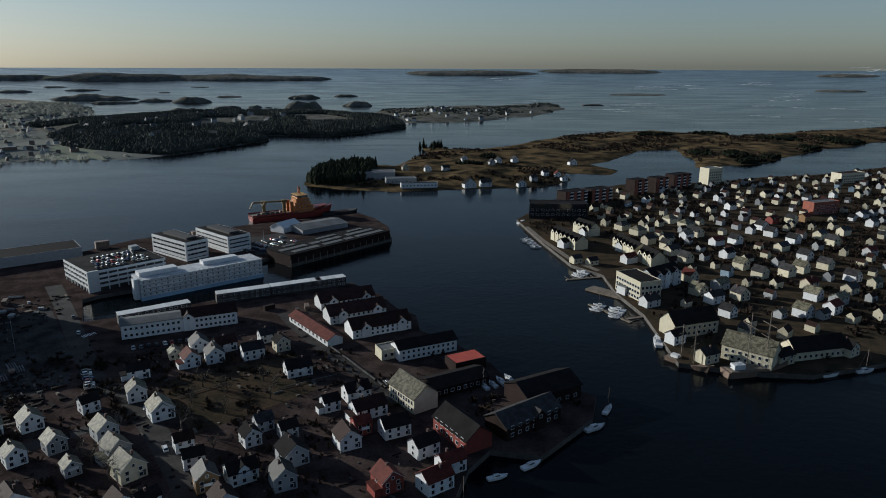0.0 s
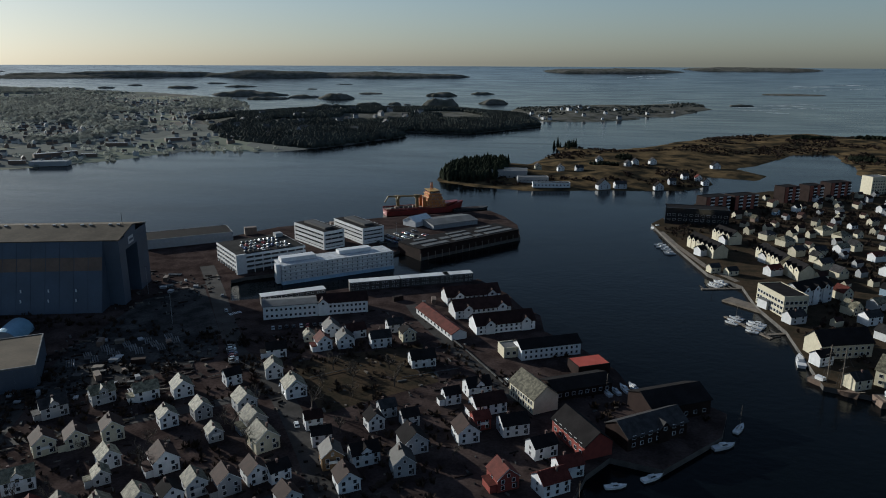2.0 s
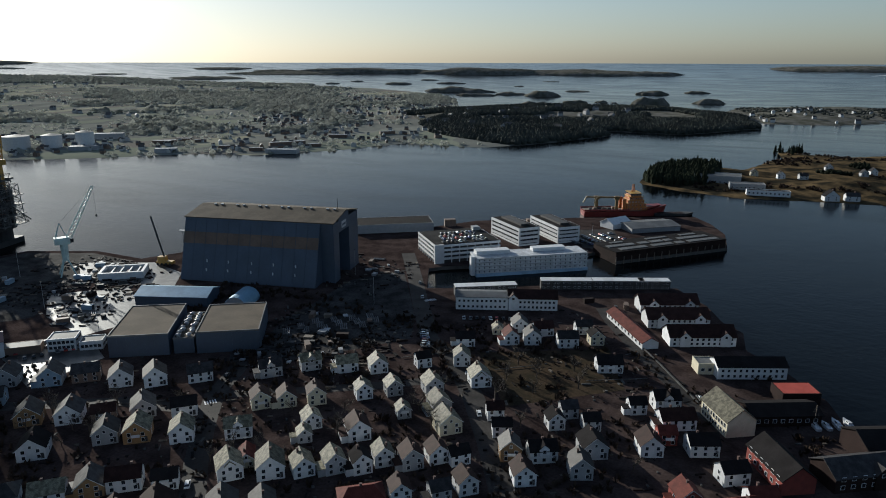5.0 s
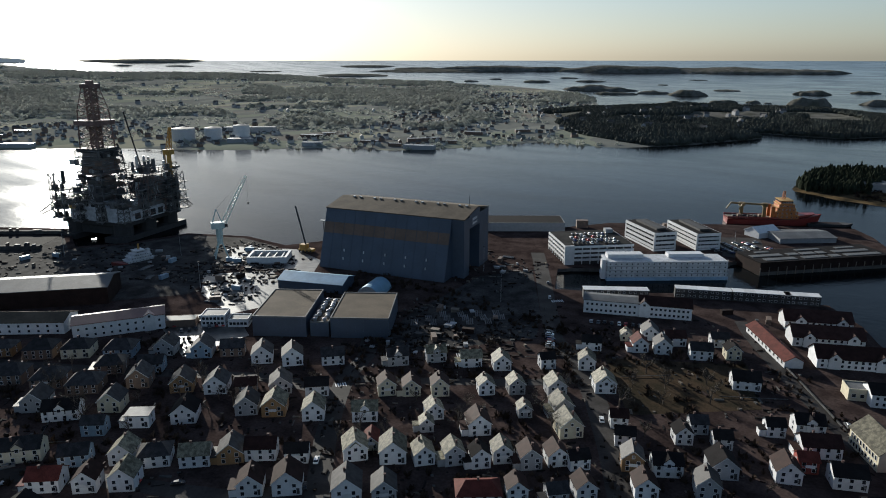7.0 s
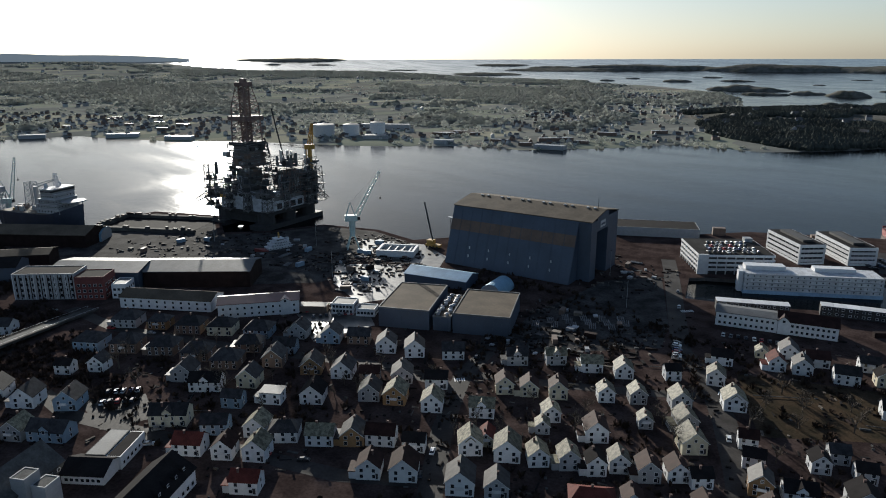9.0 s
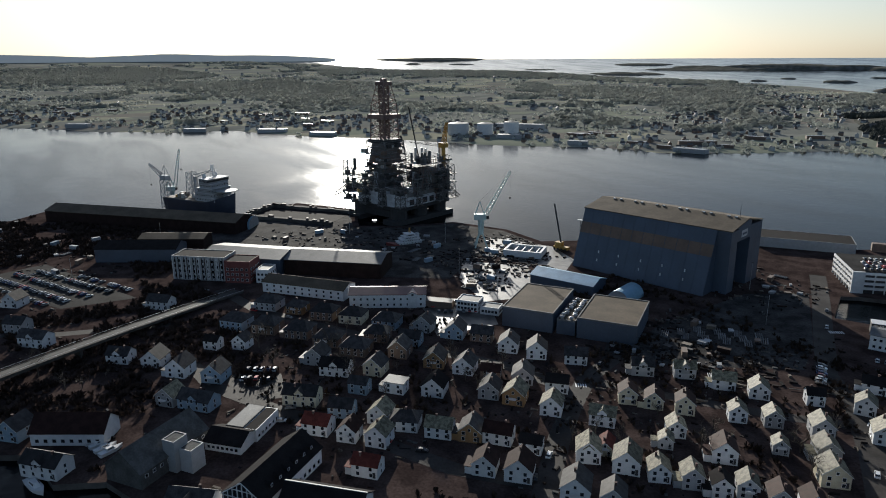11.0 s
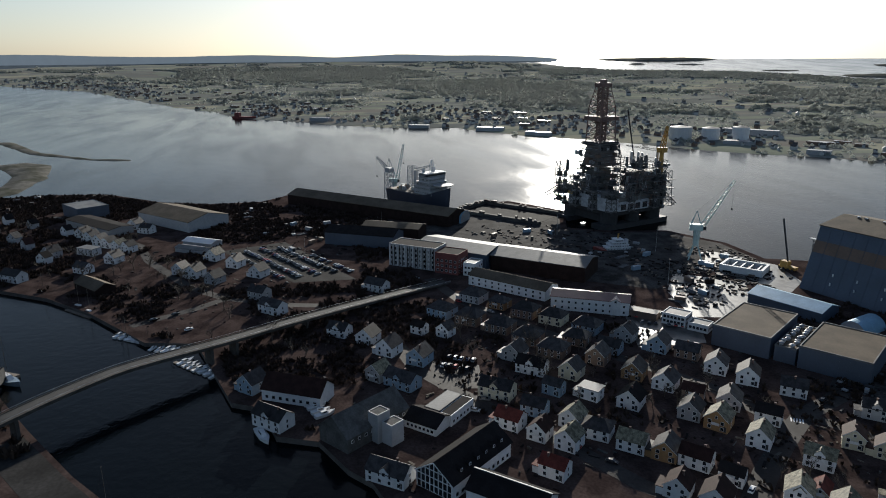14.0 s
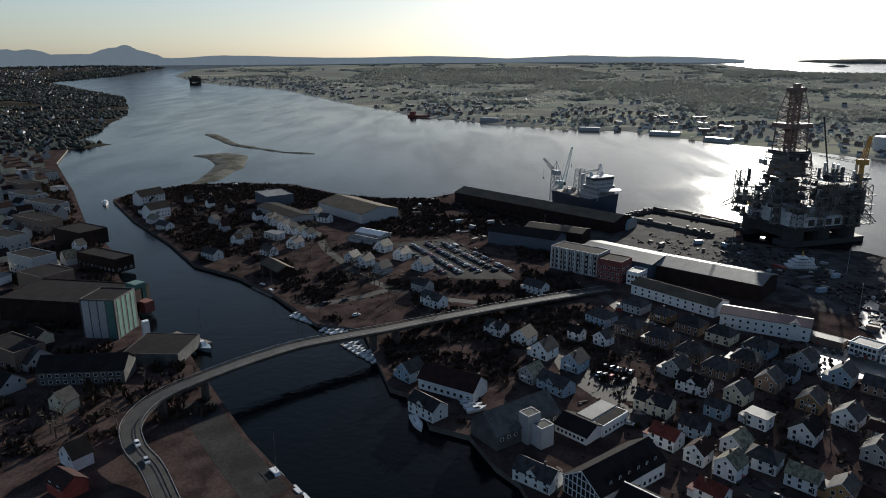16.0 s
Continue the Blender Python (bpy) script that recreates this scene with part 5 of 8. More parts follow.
# ---- bridge ----
def bridge():
    pts = [(-386, 83, 2.6), (-367, 53, 4.6), (-346, 20, 6.4), (-322, -13, 8.6), (-301, -40, 10.6), (-279, -73, 12.2), (-263, -90, 12.5), (-247, -104, 12.4), (-230, -118, 11), (-213, -121, 9.5), (-199, -114, 8), (-188, -103, 6.5), (-168, -88, 4.5), (-135, -62, 2.6)]
    p = []
    for i in range(len(pts) - 1):       # a smooth line through the points
        a, c, d, e = (Vector(pts[max(0, min(len(pts) - 1, i + k))]) for k in (-1, 0, 1, 2))
        for j in range(6):
            t = j / 6
            p.append(0.5 * (2 * c + (d - a) * t + (2 * a - 5 * c + 4 * d - e) * t * t + (3 * c - a - 3 * d + e) * t ** 3))
    p.append(Vector(pts[-1]))
    b = thing("bridge", "slender curved concrete road bridge over the narrow sound", "bridge")
    side = []
    for i, q in enumerate(p):
        d = p[min(i + 1, len(p) - 1)] - p[max(i - 1, 0)]
        side.append(Vector((-d.y, d.x, 0)).normalized())
    def ribbon(o0, o1, z0, z1):
        s = Shape()
        s.weld = True
        sec = [[q + n * o0 + Vector((0, 0, z0)), q + n * o1 + Vector((0, 0, z0)), q + n * o1 + Vector((0, 0, z1)), q + n * o0 + Vector((0, 0, z1))] for q, n in zip(p, side)]
        for u, v in zip(sec, sec[1:]):
            k = len(s.v)
            s.v += [tuple(w) for w in u + v]
            s.f += [(k + j, k + (j + 1) % 4, k + 4 + (j + 1) % 4, k + 4 + j) for j in range(4)]
        return s
    part("deck_slab", ribbon(-3.7, 3.7, -0.8, 0), CONCRETE, b)
    part("carriageway", ribbon(-3.0, 1.6, 0, 0.06), ROADGREY, b)
    part("footway", ribbon(1.6, 3.4, 0, 0.18), CONCRETE, b)
    part("girder", ribbon(-2.0, 2.0, -1.9, -0.8), CONCRETE, b)
    for o in (-3.6, 3.5):
        part("rail", ribbon(o, o + 0.1, 0.95, 1.05), STEEL, b)
        part("kerb", ribbon(o, o + 0.3, 0, 0.3), CONCRETE, b)
        for q, n in list(zip(p, side))[::2]:
            e = q + n * (o + 0.05)
            part("rail_post", Shape().beam(e, e + Vector((0, 0, 1)), 0.08), STEEL, b)
    for i in (16, 23, 25, 43, 48, 55):
        q, n = p[i], side[i]
        w = 3.0 if i in (23, 25) else 2.0
        d = Vector((n.y, -n.x, 0))
        o = [q + n * a + d * c for a, c in ((-w, -0.7), (w, -0.7), (w, 0.7), (-w, 0.7))]
        part("pier", Shape().loft([(v.x, v.y, -3) for v in o], [(v.x, v.y, q.z - 1.5) for v in o]), CONCRETE, b)


ROADGREY = mat("worn_asphalt", (0.05, 0.048, 0.046), 0.85, var=0.25, size=6, fine=0.8, spec=0.2)
bridge()


TOWN_HOUSES_A = [
    (-214, 189, 46, 11.0, 8.3, "sWS"), (-191, 206, 46, 10.3, 7.7, "sGSd"), (-180, 219, 46, 9.8, 7.3, "sGSd"), (-165, 225, 46, 10.2, 7.7, "sWS"),
    (-153, 231, 46, 8.4, 10.5, "gWS"), (-138, 244, 46, 7.3, 6.5, "sWK"), (-176, 183, 46, 8.0, 10.0, "gCT"), (-168, 189, 46, 8.0, 10.0, "gCT"),
    (-159, 196, 46, 8.0, 10.0, "gCT"), (-145, 208, 46, 7.2, 9.0, "gWS"), (-136, 216, 46, 7.3, 9.1, "gGS"), (-123, 225, 46, 8.4, 10.5, "gGS"),
    (-197, 165, 46, 10.2, 7.6, "sWK"), (-184, 152, 46, 9.0, 11.2, "gWS"), (-168, 163, 46, 10.5, 7.9, "sWSd"), (-149, 180, 46, 7.3, 9.1, "gWS"),
    (-145, 171, 46, 5.6, 7.0, "gGS"), (-130, 182, 46, 9.1, 11.3, "gWT"),
]
TOWN_HOUSES_B = [
    (-123, 202, 46, 5.8, 7.3, "gGS"), (-113, 212, 46, 8.5, 10.7, "gGS"), (-153, 143, 46, 9.1, 11.4, "gWSd"), (-142, 150, 46, 9.9, 12.4, "gWS"),
    (-133, 155, 46, 7.7, 9.7, "gWS"), (-125, 161, 46, 7.5, 9.4, "gGS"), (-117, 165, 46, 7.0, 8.8, "gWK"), (-104, 175, 46, 8.0, 10.0, "gGT"),
    (-91, 184, 46, 7.6, 6.5, "sWK"), (-104, 201, 46, 9.6, 12.0, "gCS"), (-166, 129, 46, 8.7, 6.5, "sWK"), (-139, 126, 46, 10.0, 12.5, "gWS"),
    (-130, 133, 46, 8.4, 10.5, "gGS"), (-106, 149, 46, 14.9, 10.0, "hWR"), (-98, 158, 46, 7.1, 8.9, "gWT"), (-82, 171, 46, 7.2, 9.0, "gWT"),
    (-87, 163, 46, 7.1, 6.5, "sGS"), (-240, 171, 46, 10.0, 12.5, "gWS"),
]
TOWN_HOUSES_C = [
    (-228, 178, 46, 9.9, 12.4, "gWS"), (-281, 149, 46, 10.0, 12.5, "gGS"), (-266, 158, 46, 10.0, 12.5, "gBS"), (-256, 167, 46, 11.7, 8.8, "sNS"),
    (-211, 158, 46, 9.7, 12.2, "gGS"), (-231, 142, 46, 10.0, 12.5, "gWS"), (-220, 148, 46, 9.3, 7.0, "sNT"), (-243, 134, 46, 10.0, 12.5, "gOS"),
    (-260, 125, 46, 9.9, 12.4, "gNS"), (-269, 135, 46, 11.6, 8.7, "sBS"), (-257, 93, 46, 14.2, 9.0, "sWKd"), (-272, 90, 46, 10.0, 12.5, "gGS"),
    (-249, 108, 46, 9.4, 11.7, "gCS"), (-229, 108, 46, 9.5, 7.1, "sWF"), (-220, 121, 46, 10.0, 12.5, "gWK"), (-207, 139, 46, 9.3, 11.6, "gGS"),
    (-198, 145, 46, 9.7, 12.2, "gOS"), (-222, 82, 46, 10.6, 7.9, "sBS"),
]
TOWN_HOUSES_D = [
    (-211, 93, 46, 8.8, 11.0, "gWS"), (-202, 99, 46, 11.2, 10.1, "hWS"), (-191, 107, 46, 11.0, 8.2, "sWS"), (-184, 116, 46, 9.4, 11.7, "gOS"),
    (-236, 95, 46, 9.0, 6.7, "sBS"), (-239, 72, 46, 15.4, 9.0, "sCSd"), (-215, 70, 46, 11.2, 8.4, "sWR"), (-205, 78, 46, 8.0, 10.0, "gWT"),
    (-197, 86, 46, 8.8, 11.0, "gWS"), (-164, 109, 46, 8.7, 10.9, "gWT"), (-156, 117, 46, 10.0, 12.5, "gWT"), (-311, 53, 46, 8.1, 6.5, "sWK"),
    (-305, 65, 46, 7.9, 9.9, "gWS"), (-290, 35, 46, 10.0, 12.5, "gWS"), (-277, 47, 46, 10.0, 12.5, "gBS"), (-256, 36, 46, 16.0, 9.0, "sBSd"),
    (-265, 27, 46, 8.9, 11.1, "gGS"), (-182, 75, 46, 10.1, 7.6, "sWR"),
]
TOWN_HOUSES_E = [
    (-319, 81, 46, 14.0, 12.6, "hNS"), (-305, 93, 46, 14.0, 12.6, "hNS"), (-289, 102, 46, 14.0, 12.6, "hNS"), (-273, 109, 46, 14.0, 12.6, "hNS"),
    (-282, 124, 46, 12.8, 11.5, "hNS"), (-295, 135, 46, 14.0, 12.6, "hBS"), (-332, 69, 46, 14.0, 12.6, "hBS"), (-337, 102, 46, 11.2, 10.1, "hOS"),
    (-322, 112, 46, 14.0, 12.6, "hNS"), (-310, 123, 46, 13.7, 12.3, "hCS"), (-351, 91, 46, 14.0, 12.6, "hGS"), (-317, 14, 50, 11.5, 8.6, "sWSd"),
    (-306, 27, 50, 10.0, 12.5, "gWS"), (-191, 22, 50, 16.0, 9.0, "sWSd"), (-235, -16, 50, 16.0, 9.0, "sWSd"), (-266, -25, 50, 9.6, 12.0, "gBS"),
    (-357, -19, 50, 15.9, 9.0, "sWSd"), (-382, -27, 50, 12.2, 9.0, "sGS"),
]
TOWN_HOUSES_F = [
    (-381, 40, 50, 15.0, 9.0, "sWS"), (-425, -29, 56, 10.0, 12.5, "gWS"), (-450, -45, 56, 10.0, 12.5, "gWS"), (-470, -60, 56, 10.0, 12.5, "gWS"),
    (-418, -55, 56, 10.0, 12.5, "gGS"), (-432, -68, 56, 10.0, 12.5, "gWS"), (-442, -78, 56, 9.0, 11.2, "gWS"), (-479, -126, 56, 10.0, 12.5, "gWS"),
    (-504, -148, 56, 16.0, 9.0, "sWF"), (-459, -140, 56, 11.7, 8.8, "sWS"), (-449, -177, 56, 16.0, 9.0, "sWS"), (-501, -171, 56, 10.0, 12.5, "gGS"),
    (-533, -246, 56, 16.0, 9.0, "sWS"), (-553, -262, 56, 16.0, 9.0, "sWS"), (-587, -285, 56, 16.0, 9.0, "sWK"), (-635, -304, 56, 16.0, 9.0, "sGK"),
    (-559, -166, 56, 10.0, 12.5, "gWS"), (-543, -156, 56, 9.4, 11.7, "gWS"),
]
TOWN_HOUSES_G = [
    (-531, -147, 56, 9.2, 11.4, "gWS"), (-522, -139, 56, 9.0, 11.2, "gWS"), (-512, -130, 56, 8.8, 11.0, "gWS"), (-505, -122, 56, 8.7, 10.8, "gWS"),
    (-579, -132, 56, 10.0, 12.5, "gWS"), (-561, -120, 56, 11.3, 8.5, "sWS"), (-132, 274, 32, 9.9, 7.4, "sWK"), (-124, 294, 32, 5.9, 7.4, "gCS"),
    (-114, 286, 32, 7.8, 9.8, "gWR"), (-105, 291, 32, 8.6, 10.7, "gWS"), (-116, 303, 32, 8.9, 11.2, "gWS"), (-104, 303, 32, 10.4, 7.8, "sWT"),
    (-89, 295, 32, 10.7, 8.0, "sWS"), (-87, 314, 32, 9.0, 6.8, "sWS"), (-78, 304, 32, 7.3, 9.1, "gCK"), (-65, 278, 32, 12.1, 9.0, "sWK"),
    (-109, 240, 32, 9.4, 11.7, "gWSd"), (-124, 254, 32, 8.0, 9.9, "gWS"),
]
TOWN_HOUSES_H = [
    (-92, 217, 32, 7.0, 6.5, "sWT"), (-85, 207, 32, 7.7, 6.5, "sWK"), (-70, 221, 32, 6.8, 8.5, "gWK"), (-68, 231, 32, 7.0, 6.5, "sGS"),
    (-58, 226, 32, 7.0, 6.5, "sGK"), (-37, 255, 32, 11.1, 8.3, "sWKd"), (-46, 246, 32, 7.2, 6.5, "sWK"), (-31, 242, 32, 14.2, 9.0, "sWT"),
    (-77, 195, 32, 7.9, 9.8, "gOS"), (-67, 199, 32, 10.5, 7.9, "sWKd"), (-53, 210, 32, 9.6, 12.1, "gGK"), (-36, 220, 32, 8.8, 11.0, "gWT"),
    (-32, 229, 32, 7.0, 6.5, "sRR"), (-20, 228, 32, 11.2, 8.4, "sWK"), (-68, 184, 32, 8.0, 10.0, "gWT"), (-53, 196, 32, 8.2, 10.3, "gGS"),
    (-20, 195, 32, 8.4, 10.5, "gRR"), (-5, 195, 32, 11.0, 8.2, "sWR"),
]
TOWN_HOUSES_I = [
    (0, 205, 32, 9.6, 7.2, "sWR"), (-9, 215, 32, 10.0, 7.5, "sWK"), (-177, 123, 46, 11.5, 8.0, "sWT"), (-98, 182, 46, 7.6, 9.5, "gWT"), (-113, 172, 46, 7.2, 9.0, "gWS"), (-153, 151, 46, 5.6, 10.5, "gCR"),
]
POINT_HOUSES_A = [
    (87, 495, 30, 16.0, 9.0, "sWK"), (110, 532, 30, 16.0, 9.0, "sWK"), (87, 453, 30, 9.5, 7.2, "sWS"), (97, 449, 30, 9.5, 7.1, "sWS"),
    (127, 485, 30, 16.0, 9.0, "sWK"), (138, 467, 30, 16.0, 9.0, "sWK"), (123, 454, 30, 14.6, 9.0, "sWR"), (105, 389, 30, 16.0, 9.0, "sWF"),
    (130, 410, 30, 16.0, 9.0, "sGF"), (112, 367, 30, 16.0, 9.0, "sWS"), (109, 314, 30, 10.6, 8.0, "sWK"), (116, 292, 30, 11.8, 8.8, "sWS"),
    (147, 323, 30, 7.5, 9.4, "gCS"), (149, 291, 30, 16.0, 9.0, "sWK"), (184, 301, 30, 10.0, 12.5, "gWK"), (149, 351, 30, 9.0, 11.3, "gWS"),
    (189, 351, 30, 10.0, 12.5, "gWS"), (208, 357, 30, 11.9, 8.9, "sWR"),
]
POINT_HOUSES_B = [
    (176, 349, 30, 7.2, 6.5, "sGS"), (167, 379, 30, 10.0, 12.5, "gCS"), (146, 387, 30, 10.0, 12.5, "gWS"), (150, 373, 30, 12.6, 9.0, "sWS"),
    (150, 413, 30, 10.0, 12.5, "gWR"), (163, 398, 30, 16.0, 9.0, "sGS"), (162, 456, 30, 10.0, 12.5, "gWS"), (195, 468, 30, 14.4, 9.0, "sWK"),
    (201, 503, 30, 13.9, 9.0, "sWR"), (193, 440, 30, 10.0, 12.5, "gCS"), (197, 421, 30, 10.0, 12.5, "gCS"), (216, 425, 30, 9.9, 12.3, "gCS"),
    (229, 433, 30, 10.0, 12.5, "gWS"), (209, 379, 30, 10.0, 12.5, "gWS"), (217, 399, 30, 11.8, 8.9, "sCR"), (236, 390, 30, 11.8, 8.9, "sCS"),
    (252, 415, 30, 10.0, 12.5, "gWS"), (249, 441, 30, 10.0, 12.5, "gWS"),
]
POINT_HOUSES_C = [
    (246, 462, 30, 10.0, 12.5, "gWS"), (261, 509, 30, 10.0, 12.5, "gWS"), (242, 487, 30, 12.6, 9.0, "sWS"), (254, 531, 30, 10.0, 12.5, "gWS"),
    (257, 554, 30, 10.0, 12.5, "gWS"), (217, 508, 30, 10.0, 12.5, "gWS"), (196, 530, 30, 10.0, 12.5, "gWS"), (185, 522, 30, 12.8, 9.0, "sWS"),
    (166, 509, 30, 13.8, 9.0, "sWS"), (151, 506, 30, 12.2, 9.0, "sCS"), (159, 475, 30, 12.9, 9.0, "sCS"), (143, 552, 30, 13.1, 11.8, "hCS"),
    (151, 535, 30, 14.0, 12.6, "hCS"), (190, 578, 30, 14.0, 12.6, "hCS"), (197, 559, 30, 14.0, 12.6, "hCS"), (270, 679, 30, 11.2, 8.4, "sWK"),
    (241, 620, 30, 10.2, 7.6, "sWK"), (265, 637, 30, 12.3, 9.0, "sWK"),
]
POINT_HOUSES_D = [
    (220, 604, 30, 8.2, 6.5, "sWK"), (326, 699, 30, 15.7, 9.0, "sWK"), (277, 578, 30, 14.7, 9.0, "sRR"), (294, 580, 30, 10.0, 12.5, "gCS"),
    (308, 586, 30, 11.8, 8.9, "sOR"), (289, 524, 30, 13.8, 9.0, "sCS"), (288, 504, 30, 10.0, 12.5, "gCS"), (314, 536, 30, 12.7, 9.0, "sCS"),
    (355, 567, 30, 12.0, 9.0, "sWS"), (367, 601, 30, 12.6, 9.0, "sWS"), (258, 402, 30, 9.9, 7.4, "sWS"), (219, 371, 30, 13.5, 9.0, "sGS"),
    (198, 348, 30, 8.4, 6.5, "sGS"), (298, 474, 30, 11.5, 8.6, "sGR"),
]
TOWN_ALL = TOWN_HOUSES_A + TOWN_HOUSES_B + TOWN_HOUSES_C + TOWN_HOUSES_D + TOWN_HOUSES_E + TOWN_HOUSES_F + TOWN_HOUSES_G + TOWN_HOUSES_H + TOWN_HOUSES_I
POINT_ALL = POINT_HOUSES_A + POINT_HOUSES_B + POINT_HOUSES_C + POINT_HOUSES_D


# ---- wooden houses ----
# each row: centre x, y, turn of the front, width of the front, depth, and a code: g gable front, s eaves front, h hipped;
# wall W white C cream G grey O ochre R red B blue-grey N brown; roof S slate T brown tile R red tile K black F flat; d: a dormer
WALLS = {"W": (WHITE, "white"), "C": (CREAM, "cream"), "G": (GREY, "grey"), "O": (OCHRE, "ochre"), "R": (REDP, "red"), "B": (BLUEP, "blue-grey"), "N": (BROWNP, "brown")}
ROOFS = {"S": (SLATE, "mossy grey slate"), "D": (DARKSLATE, "dark slate"), "T": (TILE, "brown tiled"), "R": (REDTILE, "red tiled"), "K": (BLACKROOF, "black"), "F": (GREYROOF, "flat metal")}
FORMS = {"g": "gabled", "s": "long-fronted", "h": "hipped"}


def house(x, y, turn, w, d, code, group, detail=2, seed=0):
    """A two-storey wooden house: walls on a plinth, roof with thickness, framed windows, door, chimney, corner boards."""
    rnd = random.Random(seed)
    street = -(x * math.cos(radians(turn)) + y * math.sin(radians(turn)))      # the side wall towards the harbour street has the windows
    if code[2] == "S" and not (-190 < x < -96 and 140 < y < 250) and rnd.random() < (0.8 if x > 60 else 0.88):
        code = code[:2] + "D" + code[3:]        # only the middle rows keep pale mossy slates, toned for their sunlit slopes
    if x > 60 and y < 900:
        w, d = min(w, 13) * 0.84, d * 0.84
        code = code[0] + ("C" if code[1] == "W" and rnd.random() < 0.45 else code[1]) + code[2:]
    form, wall, roof = code[0], WALLS[code[1]], ROOFS[code[2]]
    extra = " and a dormer" if "d" in code else (" and a chimney" if code[2] != "F" else "")
    b = thing("house", f"{wall[1]} wooden {FORMS[form]} house with {roof[1]} roof{extra}", "house", at(x, y, turn + rnd.uniform(-5, 5)), group)
    small = min(w, d) < 6.2
    w, d = w * 0.89, d * (0.76 if form == "g" else 0.89)
    eave = (3.3 if small else 4.4) + rnd.uniform(-0.3, 0.5)
    pitch = 0.82 if form == "g" else 0.7
    if code[2] == "F":
        eave, pitch = 4.8, 0
    m = Matrix.Identity(4) if form == "g" else Matrix.Rotation(radians(90), 4, "Z")
    W, D = (w, d) if form == "g" else (d, w)
    ridge = eave + W / 2 * pitch
    if form == "h":
        k = d * 0.32
        ridge = eave + d / 2 * 0.62
        part("wall", Shape().box(-w / 2, -d / 2, -0.3, w / 2, d / 2, eave), wall[0], b)
        o = 0.5
        s = Shape().add([(-w / 2 - o, -d / 2 - o, eave), (w / 2 + o, -d / 2 - o, eave), (w / 2 + o, d / 2 + o, eave), (-w / 2 - o, d / 2 + o, eave), (-w / 2 + k, 0, ridge), (w / 2 - k, 0, ridge)],
                        [(0, 1, 5, 4), (1, 2, 5), (2, 3, 4, 5), (3, 0, 4), (3, 2, 1, 0)])
        part("roof", s, roof[0], b)
    elif pitch == 0:
        part("wall", Shape().box(-w / 2, -d / 2, -0.3, w / 2, d / 2, eave), wall[0], b)
        part("roof", Shape().box(-w / 2 - 0.4, -d / 2 - 0.4, eave, w / 2 + 0.4, d / 2 + 0.4, eave + 0.35), roof[0], b)
    else:
        part("wall", Shape().gable(-W / 2, -D / 2, W / 2, D / 2, -0.3, eave, ridge).move(m), wall[0], b)
        part("roof", Shape().roof(-W / 2, -D / 2, W / 2, D / 2, eave, ridge).move(m), roof[0], b)
    if code[2] != "F" and detail:
        c = Vector((rnd.uniform(-0.15, 0.15) * W, rnd.uniform(-0.25, 0.25) * D, 0)) if form != "h" else Vector((0, 0, 0))
        c = m @ c
        part("chimney", Shape().box(c.x - 0.32, c.y - 0.32, ridge - 1.3, c.x + 0.32, c.y + 0.32, ridge + 0.75).box(c.x - 0.4, c.y - 0.4, ridge + 0.75, c.x + 0.4, c.y + 0.4, ridge + 0.88), BRICK, b)
    if "d" in code:
        # a cross gable in the middle of the front
        gw = min(3.4, w * 0.4)
        gz = eave + gw * 0.42
        dm = part("dormer", Shape().gable(-gw / 2, -d / 2 - 0.25, gw / 2, 0, eave - 2.2, eave + 0.9, eave + 0.9 + gw * 0.45), wall[0], b)
        part("dormer_roof", Shape().roof(-gw / 2, -d / 2 - 0.25, gw / 2, 0, eave + 0.9, eave + 0.9 + gw * 0.45, 0.25, 0.18), roof[0], dm)
        pane(dm, pose(0, -d / 2 - 0.28, eave - 0.7, 0, 0, 180), 1.1, 1.2)
    if detail < 1:
        floors = [1.1] if small else [1.0, 3.6]
        pane(b, pose(-w / 4, -d / 2 - 0.03, floors[-1], 0, 0, 180), 1.1, 1.3)
        pane(b, pose(w / 4, -d / 2 - 0.03, floors[-1], 0, 0, 180), 1.1, 1.3)
    else:
        floors = [1.0] if small else [0.8, 2.9]
        n = max(2, int(w / 3.1)) if detail > 1 else 2
        ww = 0.85 if w / n < 2.6 else 1.05
        for f in floors:
            for i in range(n):
                pane(b, pose(-w / 2 + w * (i + 0.5) / n + rnd.uniform(-0.1, 0.1), -d / 2 - 0.03, f, 0, 0, 180), ww, 1.25)
        if form == "g":
            pane(b, pose(0, -d / 2 - 0.03, eave + 0.25, 0, 0, 180), 0.8, 1.0)
        if detail > 1:
            for f, ns in zip(floors, (1, 1) if len(floors) > 1 else (1,)):
                for i in range(ns):
                    s = -d / 2 + d * (i + 0.5) / ns
                    if street > 0:
                        pane(b, pose(w / 2 + 0.03, s, f, 0, 0, -90), 0.85, 1.2)
                    else:
                        pane(b, pose(-w / 2 - 0.03, s, f, 0, 0, 90), 0.85, 1.2)
            part("door", Shape().box(-0.5, -0.06, 0.5, 0.5, 0.06, 2.5), DARK, b).matrix_basis = pose(w / 2 - 1.1, -d / 2 - 0.02, 0)
            if form == "g" and code[2] != "F":
                s = (ridge - eave) / (W / 2)
                for sx in (-1, 1):      # white barge boards on the gable
                    a = [(0, -D / 2 - 0.36, ridge + 0.05), (sx * (W / 2 + 0.35), -D / 2 - 0.36, eave - 0.35 * s + 0.05)]
                    part("barge_board", Shape().beam((a[0][0], a[0][1], a[0][2]), a[1], 0.24), WHITE, b)
            k = rnd.random()
